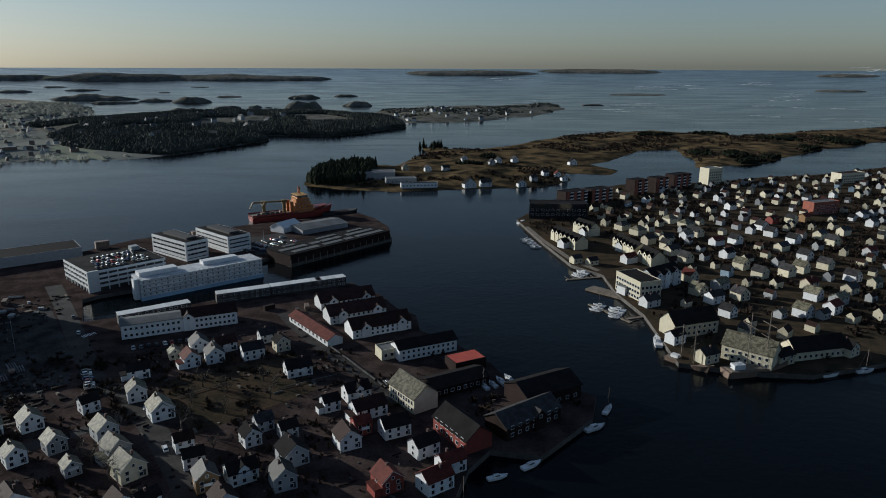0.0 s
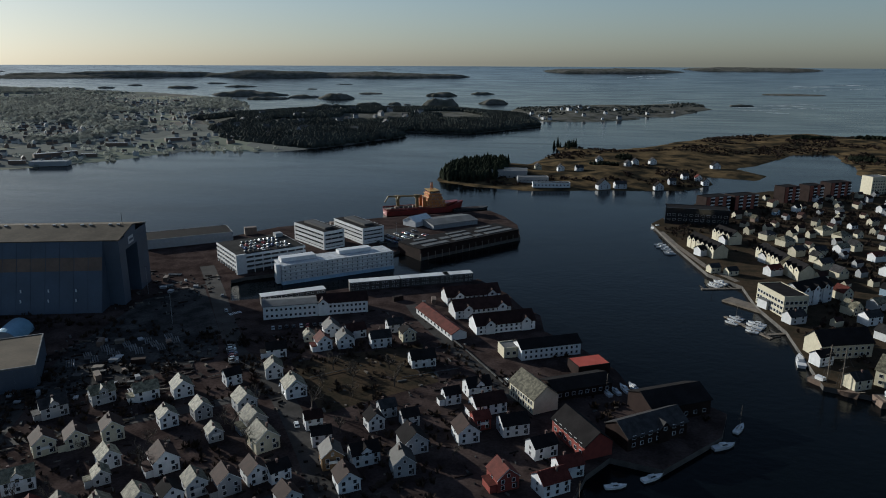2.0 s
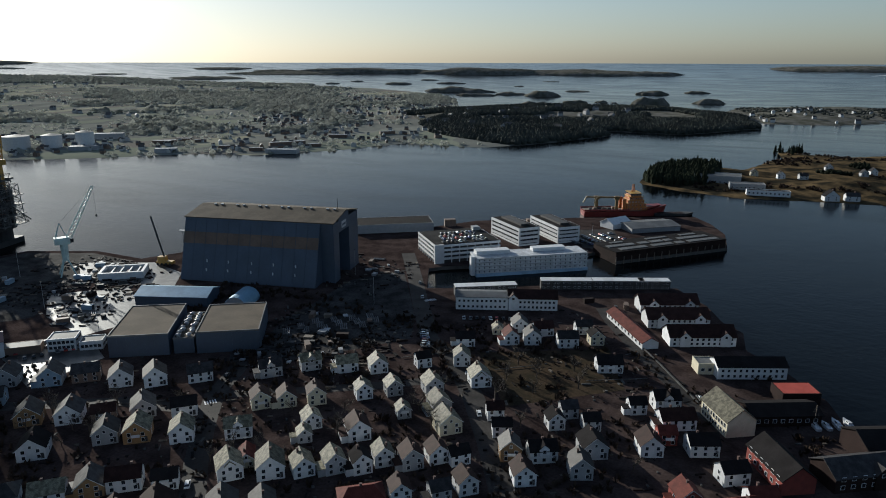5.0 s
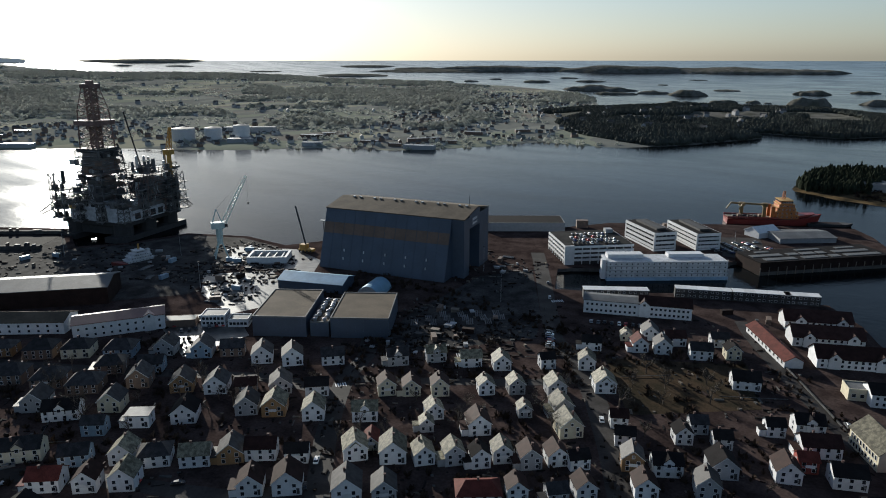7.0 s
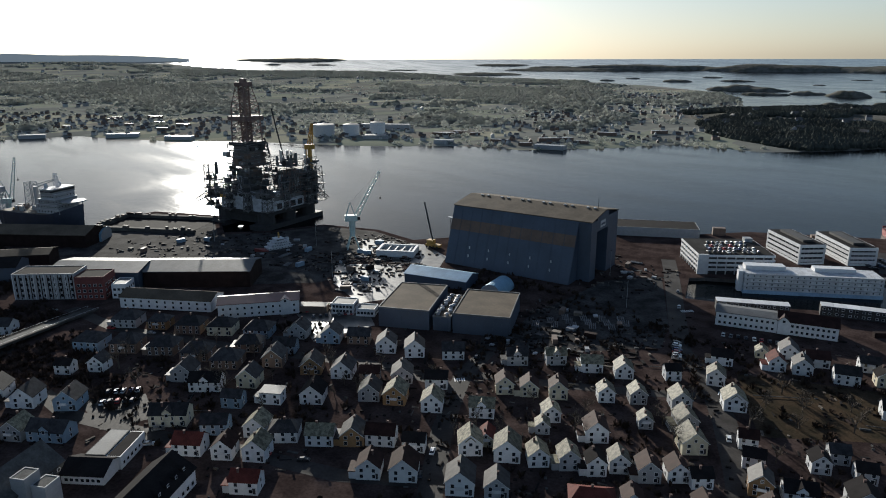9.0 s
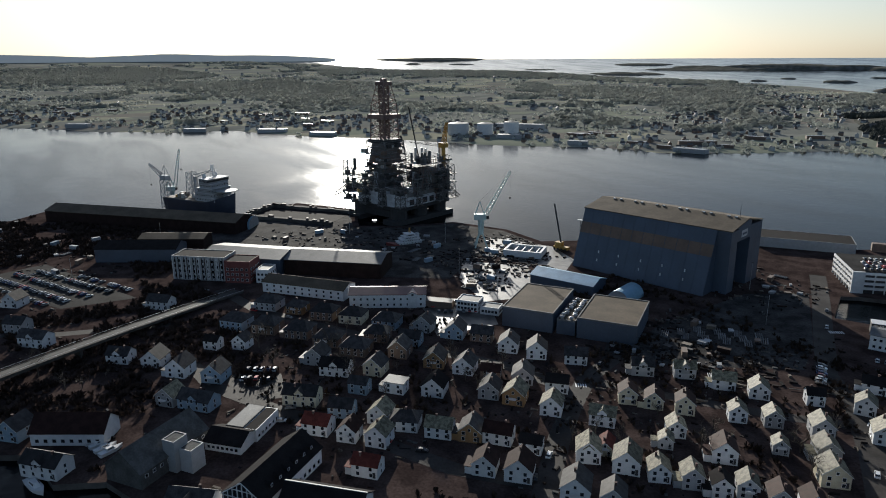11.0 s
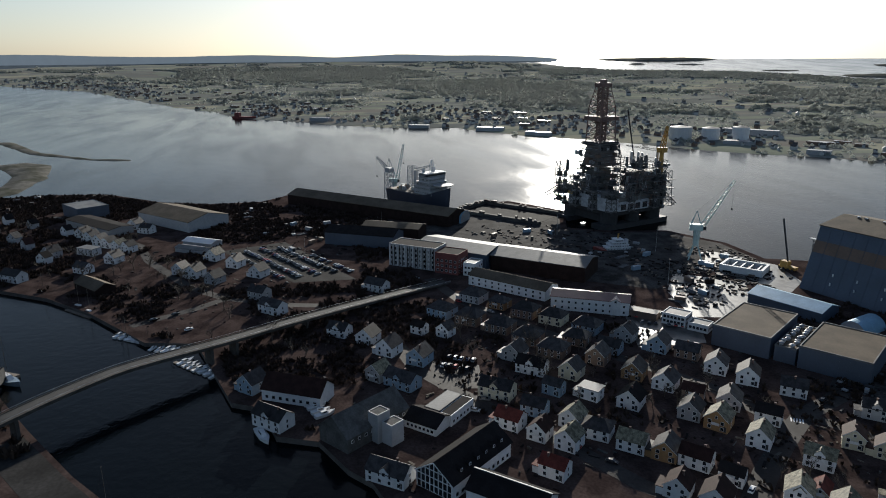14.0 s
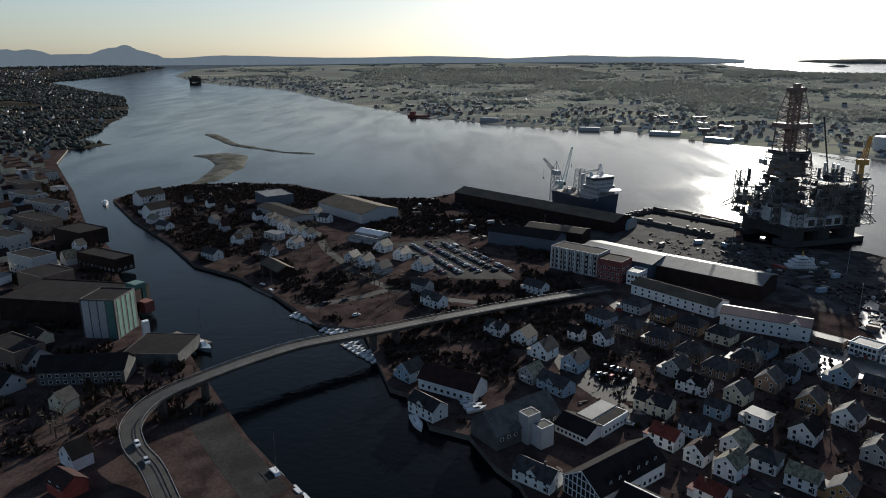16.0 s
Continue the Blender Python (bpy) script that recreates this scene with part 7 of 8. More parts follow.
glass_gable_house()
b = hall("sea_warehouse", "long black-roofed wing with a white ridge edge", "warehouse", -173.2, 42.8, 46, 25, 12, 5.4, 8.8, WHITE, BLACKROOF, (1.2,), 2.4)
part("ridge_edge", Shape().box(-0.6, 5.85, 8.95, 25.6, 6.3, 9.3), GREY, b, "pale metal ridge edge")
hall("boathouse", "white boathouse with a red-brown roof by the water", "boathouse", -256, -21, 60, 26, 12, 5, 9.5, WHITE, TILE, (1.2,), 3)

# ---- mainland waterfront ----
# Shade on the factory front is put into its dark wall colour
block("factory_building", "long dark harbour factory with a flat roof", "factory", -330, -248, 82, 66, 34, 12, BROWNDARK, BLACKROOF, (), parapet=0.5)
# White silo faces: dull grey holds the shade on them
b = block("silo_building", "grey silo building with dull green stripes", "silo", -306, -190, 86, 18, 19, 20, DULLGREY, BLACKROOF, parapet=0.6)
for i in range(4):
    part("stripe_panel", Shape().box(1.0 + 4.2 * i, -0.12, 0.5, 4.6 + 4.2 * i, -0.01, 19.8), TEAL if i == 3 else GREY, b)
    part("stripe_panel", Shape().box(18, 2 + 4.2 * i, 0.5, 18.12, 4.6 + 4.2 * i, 19.8), TEAL, b)
block("scaffold_tower", "building wrapped in teal scaffold net", "scaffold", -348, -188, 60, 8, 7, 15, TEAL, TEAL, parapet=0)
block("store", "red clad quay store", "store", -344, -181, 60, 7, 6, 6, DULLRED, DULLRED, parapet=0)
# White walls in shade, with that shade put into the dull grey
hall("quay_house", "long pale grey quay house with a black dormered roof", "building", -254, -182, 96, 36, 14, 6.5, 11, DULLGREY, BLACKROOF, (1.0, 3.8), 2.6, (1.4, 1.4))
block("quay_shed", "flat dark quay shed", "shed", -276, -156, 88, 26, 24, 5.5, DULLGREY, BLACKROOF, parapet=0.3)
block("timber_pier", "brown timber unloading pier on piles", "pier", -312, -152, 60, 26, 7, 1.4, WOOD, WOOD, parapet=0, z=0)
block("white_hopper", "white loading hopper on the quay", "hopper", -305, -160, 40, 3, 3, 10, WHITE, WHITE, parapet=0)
for i, row in enumerate([(-392, -292, 80, 15, 12, "sWF"), (-420, -276, 80, 14, 11, "gWS"), (-436, -254, 60, 16, 12, "sWK"), (-566, -390, 60, 16, 12, "sWK"), (-590, -366, 60, 16, 12, "sWF"), (-682, -452, 60, 16, 13, "sWF"),
                         (-700, -430, 60, 16, 12, "sWF"), (-812, -540, 60, 16, 12, "sWF"), (-236, -160, 70, 10, 9, "gCS"), (-198, -134, 60, 11, 9, "gWK"), (-182, -128, 60, 11, 9, "sRT"), (-212, -190, 70, 12, 10, "sGK"),
                         (-470, -330, 60, 14, 11, "sGK"), (-500, -310, 60, 14, 12, "sWK"), (-530, -350, 60, 14, 12, "gGS"), (-620, -420, 60, 15, 12, "sBK"), (-350, -290, 70, 14, 12, "sGS")]):
    house(*row, "mainland waterfront buildings", 0, 1400 + i)
rnd = random.Random(31)
taken = [(-392, -292), (-330, -215), (-300, -175), (-250, -165)]
count = 0
for i in range(2500):
    x, y = rnd.uniform(-1130, -240), rnd.uniform(-800, -180)
    if float(shore_distance(np.array([x]), np.array([y]), MAINLAND)[0]) < 14 or min((x - a) ** 2 + (y - b) ** 2 for a, b in taken) < 24 ** 2 or y < 0.78 * x - 40:
        continue
    taken.append((x, y))
    w = rnd.uniform(9, 14)
    count += 1
    if math.hypot(x, y) > 560:
        rest.append((x, y, LAND, w, radians(55 + rnd.uniform(-12, 12) + rnd.choice((0, 90)))))
    else:
        house(x, y, 55 + rnd.uniform(-12, 12) + rnd.choice((0, 90)), w, w * 0.85, rnd.choice("ggs") + rnd.choice("WWGGGCBN") + rnd.choice("SSKKT"), "houses on the mainland", 0, 1500 + i)
    if count > 150:
        break

# ---- houses at the western end of the town island ----
placed = [(o.location.x, o.location.y) for o in scene.objects if o.parent is None and o.type == "EMPTY"]
WEST_HOUSES = [(-453, -184, 45, 15, 9, "sWS"), (-488, -172, 60, 9, 8, "gWK"), (-500, -167, 60, 9, 8, "gGS"), (-465, -144, 60, 9, 8, "gWK"), (-476, -129, 60, 11, 9, "gWK"), (-567, -180, 45, 9, 8, "gWK"),
               (-556, -168, 45, 8, 8, "gWS"), (-542, -157, 45, 8, 8, "gWS"), (-527, -146, 45, 8, 8, "gWS"), (-516, -137, 45, 8, 8, "gWS"), (-505, -129, 45, 8, 8, "gWS"), (-578, -139, 60, 10, 9, "gWK"),
               (-563, -126, 60, 9, 7, "sWF"), (-552, -212, 60, 10, 8, "gGS"), (-447, -83, 60, 9, 9, "gWS"), (-434, -72, 60, 9, 9, "gWS"), (-421, -60, 60, 10, 9, "gNS"), (-474, -65, 60, 11, 10, "gWK"),
               (-452, -48, 60, 13, 9, "sWK"), (-419, -32, 60, 10, 10, "gWS"), (-383, -31, 60, 11, 10, "hWS"), (-358, -20, 60, 15, 9, "sWSd"), (-519, -83, 60, 10, 9, "gNK"), (-600, -215, 45, 9, 8, "gGK"), (-620, -240, 45, 10, 8, "gWK"),
               (-586, -238, 45, 9, 8, "gNK"), (-530, -196, 45, 10, 8, "gGT"), (-640, -268, 45, 9, 8, "gGS")]
for i, row in enumerate(WEST_HOUSES):
    if min((row[0] - a) ** 2 + (row[1] - b) ** 2 for a, b in placed) > 81:
        house(*row, "houses at the western end of the island", 0, 1700 + i)
hall("sea_warehouse", "tall white gabled warehouse on the western point", "warehouse", -566, -272, 150, 20, 12, 8.5, 13, WHITE, BLACKROOF, (1.2, 4.2), 3, sides="fr")
hall("sea_warehouse", "dark-roofed white quay house on the western point", "warehouse", -622, -306, 150, 26, 13, 9, 14, WHITE, BLACKROOF, (1.2, 4.2, 6.8), 3, sides="fr")
hall("boathouse", "long dark boathouse with a pale roof edge", "boathouse", -424, -136, 40, 26, 12, 4, 7, BROWNDARK, TANROOF)
for x, y, turn, L, D, H, walls, n in ((-606, -408, 60, 46, 16, 9, GREY, 2), (-640, -445, 60, 40, 16, 10, GREY, 3), (-534, -372, 60, 44, 16, 11, BROWNP, 2), (-490, -312, 60, 34, 22, 11, BROWNDARK, 0), (-431, -262, 62, 40, 14, 9, BROWNDARK, 1),
                                      (-373, -265, 62, 24, 20, 13, BROWNP, 1), (-773, -510, 58, 40, 16, 10, GREY, 2), (-417, -300, 62, 28, 16, 12, GREY, 2), (-279, -222, 62, 26, 14, 9, BROWNP, 1), (-470, -352, 62, 30, 16, 12, GREY, 2),
                                      (-690, -480, 58, 36, 18, 12, BROWNP, 2)):
    block("city_block", "dark flat-roofed waterfront block with rows of windows" if n else "dark windowless quay store with a flat roof", "building", x, y, turn, L, D, H, walls, BLACKROOF, tuple(1.2 + 3.2 * k for k in range(n)), 4.2, (1.5, 1.5), z=LAND, group="city blocks")
strip("road", "asphalt street along the western end", [(-640, -212), (-578, -163), (-520, -118), (-476, -104), (-409, -68), (-385, -46), (-366, -10), (-352, 40)], 6, ASPHALTLIT, 0.03)

# ---- shipyard goods ----
goods = random.Random(9)


def container(x, y, turn, label, material, z=None):
    c = thing("container", label, "container", at(x, y, turn, z), "containers")
    part("box", Shape().box(-3, -1.2, 0, 3, 1.2, 2.6), material, c)
    part("end_door", Shape().box(3.0, -1.1, 0.1, 3.06, 1.1, 2.5), DARK, c)


def pipe_stack(x, y, turn):
    c = thing("pipe_stack", "stack of grey steel pipes on timber bearers", "pipes", at(x, y, turn), "stacked goods")
    for i in range(4):
        v = (i - 1.5) * 0.95
        part("pipe", Shape().beam((-4, v, 0.5), (4, v, 0.5), 0.6, 8), PIPEGREY, c)
    part("bearer", Shape().box(-3, -1.8, 0, -2.7, 1.8, 0.22).box(2.7, -1.8, 0, 3, 1.8, 0.22), WOOD, c)


for i in range(14):
    pipe_stack(-216 + 7 * (i % 5) + 2 * (i // 5), 246 + 9 * (i // 5) + 6.2 * (i % 5), 128 + 4 * (i % 3))


def crate(x, y, turn, w, h, material, label):
    box = Shape().box(-w / 2, -w * 0.35, 0, w / 2, w * 0.35, h).box(-w / 2 - 0.1, -w * 0.37, h, w / 2 + 0.1, w * 0.37, h + 0.12)
    c = tagged(new("crate", box.mesh("crate", material)), label, "crate", "stacked goods")
    c.matrix_basis = at(x, y, turn)


ZONES = [(-352, 232, 34, 22, 26), (-378, 268, 30, 16, 20), (-332, 210, 22, 10, 10), (-428, 216, 46, 26, 22), (-196, 232, 26, 22, 26), (-208, 262, 22, 16, 12), (-232, 362, 20, 20, 12), (-470, 170, 30, 34, 18),
         (-520, 0, 50, 30, 22), (-640, -70, 60, 40, 20), (-690, -230, 50, 50, 26), (-560, 60, 60, 14, 14), (-84, 358, 14, 8, 5)]
for x, y, a, b, n in ZONES:
    for i in range(int(n * 0.75)):
        u, v = x + goods.uniform(-a, a), y + goods.uniform(-b, b)
        k = goods.random()
        if float(shore_distance(np.array([u]), np.array([v]), TOWN_EAST + TOWN_WEST)[0]) < 5:
            continue
        t = goods.choice((20, 45, 110, 135)) + goods.uniform(-8, 8)
        if k < 0.2:
            m, n2 = goods.choice(((BLUEP, "blue"), (BROWNP, "rust brown"), (GREY, "grey"), (BROWNP, "rust brown"), (BROWNDARK, "dark brown")))
            container(u, v, t, f"{n2} steel cargo container in the yard", m)
        elif k < 0.3:
            pipe_stack(u, v, t)
        else:
            m, n2 = goods.choice(((GREY, "grey steel"), (WOOD, "wooden"), (GREY, "grey steel"), (DARK, "black"), (BROWNP, "rusty"), (DARK, "black")))
            crate(u, v, t, goods.uniform(1.5, 4.5), goods.uniform(0.5, 1.8), m, f"{n2} equipment crate standing in the yard")


def deck_module():
    b = thing("steel_module", "white steel deck module under construction", "module", at(-366, 272, 40))
    for a in ((-13, -9, 13, -7.4), (-13, 7.4, 13, 9), (-13, -7.4, -11.4, 7.4), (11.4, -7.4, 13, 7.4)):
        part("side_wall", Shape().box(a[0], a[1], 0, a[2], a[3], 4.2), WHITE, b)
    for i in range(5):
        part("cross_beam", Shape().box(-11.4 + 5 * i, -7.4, 2.6, -10.6 + 5 * i, 7.4, 3.6), STEEL, b)
    part("floor_plate", Shape().box(-11.4, -7.4, 0.2, 11.4, 7.4, 0.6), STEEL, b)


deck_module()
for i in range(9):
    p = thing("light_mast", "tall steel yard light mast", "lamp", at(*((-350, 210), (-300, 205), (-420, 240), (-480, 190), (-520, 60), (-452, 0), (-200, 300), (-240, 340), (-130, 480))[i]), "yard light masts")
    part("pole", Shape().cone(0, 0, 0, 16, 0.12, 0.07, 6), STEEL, p)
    part("lamp_head", Shape().box(-0.6, -0.15, 15.9, 0.6, 0.15, 16.1), DARK, p)
w = thing("yard_wall", "low white wall along the lane", "wall", None)
for a, b in (((-76, 330), (-50, 294)), ((-50, 294), (-28, 262))):
    for k in range(10):
        p, q = Vector((*a, LAND)).lerp(Vector((*b, LAND)), k / 10), Vector((*a, LAND)).lerp(Vector((*b, LAND)), (k + 0.96) / 10)
        part("wall_panel", Shape().beam(p + Vector((2.2, 1.4, 0.6)), q + Vector((2.2, 1.4, 0.5)), 0.8), DULLGREY, w)
for pts in (((-262, 92), (-244, 78), (-236, 86)), ((-150, 246), (-132, 262)), ((-108, 254), (-92, 268)), ((-232, 152), (-206, 172)), ((-70, 262), (-48, 276))):
    w = thing("garden_wall", "grey plastered garden wall", "wall", None, "garden walls")
    for a, b in zip(pts, pts[1:]):
        part("wall_panel", Shape().beam((*a, LAND + 0.5), (*b, LAND + 0.5), 0.35), DULLGREY, w)


# ---- trees ----
def bare_meshes(seed, H):
    """Trunk with limbs, and a crown of fine twigs, of a leafless tree."""
    r = random.Random(seed)
    limbs, twigs = Shape(), Shape()
    def grow(p, d, length, w, level):
        q = p + d * length
        (limbs if level < 2 else twigs).beam(p, q, w, 5 if level < 2 else 3)
        if level >= 5:
            return
        for i in range(r.choice((2, 3)) if level else 5):
            side = Vector((r.uniform(-1, 1), r.uniform(-1, 1), r.uniform(-0.2, 0.7))).normalized()
            grow(p.lerp(q, r.uniform(0.55, 1.0)), (d * 0.75 + side * 0.75).normalized(), length * r.uniform(0.55, 0.8), max(0.035, w * 0.55), level + 1)
    grow(Vector((0, 0, -0.2)), Vector((0, 0, 1)), H * 0.32, H * 0.045, 0)
    return limbs.mesh("trunk", BARK), twigs.mesh("crown", BARE)


def conifer_meshes(seed, H):
    r = random.Random(seed)
    trunk = Shape().cone(0, 0, -0.3, H * 0.9, H * 0.022, 0.04, 7)
    crown = Shape()
    tiers = 11
    for j in range(tiers):
        z = H * (0.12 + 0.86 * j / tiers)
        reach = H * 0.24 * (1 - j / tiers) ** 0.8 + 0.25
        n = 10 if j < 7 else 6
        for i in range(n):
            a = math.tau * (i + r.uniform(-0.4, 0.4)) / n
            L = reach * r.uniform(0.65, 1.2)
            c, s = math.cos(a), math.sin(a)
            w = L * 0.42
            d = -L * r.uniform(0.15, 0.5)
            crown.add([(0, 0, z + H * 0.07), (c * L * 0.55 - s * w, s * L * 0.55 + c * w, z + d * 0.4), (c * L, s * L, z + d), (c * L * 0.55 + s * w, s * L * 0.55 - c * w, z + d * 0.4), (c * L * 0.5, s * L * 0.5, z + H * 0.05)],
                      [(0, 1, 4), (1, 2, 4), (2, 3, 4), (3, 0, 4), (0, 3, 2, 1)])
    return trunk.mesh("trunk", BARK), crown.mesh("crown", FOLIAGE)


BARES = [bare_meshes(40 + i, 9 + i) for i in range(4)]
CONIFERS = [conifer_meshes(60 + i, 11 + 1.5 * i) for i in range(4)]


def tree(x, y, z, kinds, label, group, rnd):
    m = rnd.choice(kinds)
    t = thing("tree", label, "tree", pose(x, y, z, 0, 0, rnd.uniform(0, 360)), group)
    s = rnd.uniform(0.75, 1.2)
    t.scale = (s, s, s)
    part("trunk", m[0], None, t)
    part("crown", m[1], None, t)


rnd = random.Random(3)
for i in range(16):
    tree(-285 + rnd.uniform(-46, 40), 95 + rnd.uniform(-26, 30), LAND, BARES, "leafless broad tree between the houses", "bare trees", rnd)
for x, y, n, sp in ((-90, 258, 12, 24), (-180, 165, 6, 30), (-120, 215, 6, 26), (-330, -20, 10, 40), (-420, -70, 8, 40), (-480, -150, 8, 40), (-240, -140, 8, 30), (-560, -250, 6, 40), (-230, 150, 6, 20)):
    for i in range(n):
        tree(x + rnd.uniform(-sp, sp), y + rnd.uniform(-sp, sp) * 0.7, LAND, BARES, "leafless garden tree with fine twigs", "bare trees", rnd)


def on_land(name, x, y):
    return float(land_height(np.array([x]), np.array([y]), *LANDS[name])[0][0])


for i in range(70):
    x, y = -128 + rnd.gauss(0, 20), 838 + rnd.gauss(0, 34)
    if float(shore_distance(np.array([x]), np.array([y]), ISLET)[0]) > 3:
        tree(x, y, on_land("moor_island", x, y), CONIFERS, "dark spruce in the island wood", "island spruces", rnd)
for i in range(12):
    x, y = -18 + rnd.gauss(0, 8), 1118 + rnd.gauss(0, 10)
    tree(x, y, on_land("moor_island", x, y), CONIFERS, "dark spruce on the outer point", "island spruces", rnd)

west_rnd = random.Random(55)
for x, y, n, sp in ((-440, -110, 10, 34), (-520, -150, 8, 40), (-400, -70, 8, 26), (-600, -230, 8, 36), (-236, 120, 5, 30), (-150, 190, 4, 30), (-60, 220, 6, 26)):
    for i in range(n):
        u, v = x + west_rnd.uniform(-sp, sp), y + west_rnd.uniform(-sp, sp) * 0.7
        if float(shore_distance(np.array([u]), np.array([v]), TOWN_EAST + TOWN_WEST)[0]) > 4 and min((u - a) ** 2 + (v - b) ** 2 for a, b in placed) > 49:
            tree(u, v, LAND, BARES, "leafless garden tree with fine twigs", "bare trees", west_rnd)

# ---- houses and works on the moor island ----
for i, (x, y, w, d, code) in enumerate([(-22, 848, 9, 8, "gWS"), (0, 846, 10, 8, "sGS"), (26, 942, 10, 8, "gWS"), (71, 932, 9, 8, "gWS"), (94, 944, 10, 8, "gWS"), (170, 929, 12, 10, "gWK"), (84, 764, 14, 9, "gWK"), (118, 820, 10, 8, "sWS"),
                                        (133, 822, 10, 8, "gWR"), (138, 805, 10, 8, "gWK"), (26, 758, 16, 10, "gWK"), (44, 764, 14, 9, "sWS"), (100, 786, 10, 8, "sGS"), (60, 900, 9, 8, "gGS"), (-50, 860, 9, 8, "gCS")]):
    h = house(x, y, 20, w, d, code, "houses on the moor island", 1, 1300 + i)
    h.location.z = on_land("moor_island", x, y) + 0.1
for row in (("works_hall", "pale grey works hall with a flat roof on the island", "hall", -108, 792, 5, 50, 26, 9, GREY, GREYROOF), ("works_hall", "low grey workshop at the island shore", "hall", -66, 768, 12, 34, 14, 6, GREY, GREYROOF),
            ("works_hall", "white waterfront shed on the island quay", "hall", -48, 742, 10, 40, 9, 5, WHITE, BLACKROOF)):
    block(*row, (2.0,), 4, z=2.0)

# ---- uncountable distance: woods, scrub, far houses ----
def scatter(name, label, category, make, spots, materials):
    """Many far things in one mesh of kind stuff."""
    v, f, mi = [], [], []
    for s in spots:
        sv, sf, sm = make(*s)
        k = len(v)
        v += sv
        f += [tuple(k + i for i in q) for q in sf]
        mi += sm
    me = bpy.data.meshes.new(name)
    me.from_pydata(v, [], f)
    for m in materials:
        me.materials.append(m)
    me.polygons.foreach_set("material_index", mi)
    return tagged(new(name, me), label, category, kind="stuff")


sc = random.Random(101)
HEADWOOD = mat("headland_pines", (0.052, 0.056, 0.048), 0.9, var=0.4, size=40, fine=6, spec=0.0, sheen=0.05)
THICKET = mat("dark_thicket", (0.05, 0.037, 0.031), 0.95, var=0.5, size=6, fine=1.0, spec=0.0)


def tuft(x, y, z, r, h):
    """A small uneven crown: two rings and a tip."""
    k, a0 = 6, sc.uniform(0, 6)
    ring = lambda q, zz: [(x + r * q * sc.uniform(0.7, 1.2) * math.cos(a0 + math.tau * i / k), y + r * q * sc.uniform(0.7, 1.2) * math.sin(a0 + math.tau * i / k), z + zz * sc.uniform(0.85, 1.15)) for i in range(k)]
    v = ring(0.8, -0.3) + ring(1.0, h * 0.45) + [(x + sc.uniform(-0.3, 0.3) * r, y + sc.uniform(-0.3, 0.3) * r, z + h)]
    f = [(i, (i + 1) % k, k + (i + 1) % k, k + i) for i in range(k)] + [(k + i, k + (i + 1) % k, 2 * k) for i in range(k)]
    return v, f, [0] * len(f)


def brush(x, y, z, r, h):
    """A leafless bush: thin twigs fanning out of one foot."""
    v, f = [], []
    for i in range(9):
        a, q = sc.uniform(0, math.tau), sc.uniform(0.25, 1.0)
        c, s = math.cos(a), math.sin(a)
        w, k = 0.1 * r + 0.03, len(v)
        top = h * sc.uniform(0.55, 1.1) * (1.15 - 0.6 * q)
        v += [(x - s * w + c * r * q * 0.3, y + c * w + s * r * q * 0.3, z - 0.1), (x + s * w + c * r * q * 0.3, y - c * w + s * r * q * 0.3, z + top * 0.25), (x + c * r * q, y + s * r * q, z + top),
              (x + c * r * q * 0.7 - s * w * 2.5, y + s * r * q * 0.7 + c * w * 2.5, z + top * 0.75)]
        f += [(k, k + 1, k + 2), (k, k + 2, k + 3)]
    return v, f, [0] * len(f)


def slab(x, y, z, w, turn):
    """A long low hall with a flat sheet roof, far off."""
    c, s = math.cos(turn), math.sin(turn)
    d, h = w * 0.32, 3.5 + w * 0.06
    p = [(a * w / 2, b * d / 2, q) for q in (-1, h) for a, b in ((-1, -1), (1, -1), (1, 1), (-1, 1))]
    return [(x + c * a - s * b, y + s * a + c * b, z + q) for a, b, q in p], [(4, 5, 6, 7), (0, 1, 5, 4), (1, 2, 6, 5), (2, 3, 7, 6), (3, 0, 4, 7)], [1, 0, 0, 0, 0]


def cottage(x, y, z, w, turn):
    c, s = math.cos(turn), math.sin(turn)
    d, e, h = w * 0.7, w * 0.55, w * 0.9
    p = [(-w / 2, -d / 2, -0.6), (w / 2, -d / 2, -0.6), (w / 2, d / 2, -0.6), (-w / 2, d / 2, -0.6), (-w / 2, -d / 2, e), (w / 2, -d / 2, e), (w / 2, d / 2, e), (-w / 2, d / 2, e), (-w / 2, 0, h), (w / 2, 0, h)]
    v = [(x + c * a - s * b, y + s * a + c * b, z + q) for a, b, q in p]
    m = sc.choice((0, 0, 0, 3, 3))
    return v, [(0, 1, 5, 4), (2, 3, 7, 6), (1, 2, 6, 9, 5), (3, 0, 4, 8, 7), (4, 5, 9, 8), (6, 7, 8, 9)], [m, m, m, m, 1, 1]


def spots(name, n, xr, yr, test, size, tall):
    x, y = np.random.RandomState(n).uniform(*xr, n), np.random.RandomState(n + 1).uniform(*yr, n)
    z, d = land_height(x, y, *LANDS[name])
    ok = test(x, y, d) & (np.hypot(x, y) < 4800) & (d > 3)
    return [(float(a), float(b), float(c), sc.uniform(0.7, 1.3) * size, sc.uniform(0.7, 1.3) * tall) for a, b, c in zip(x[ok], y[ok], z[ok])]


woods = lambda seed, level, size: (lambda x, y, d: (fbm(x, y, size, 3, seed) > level))
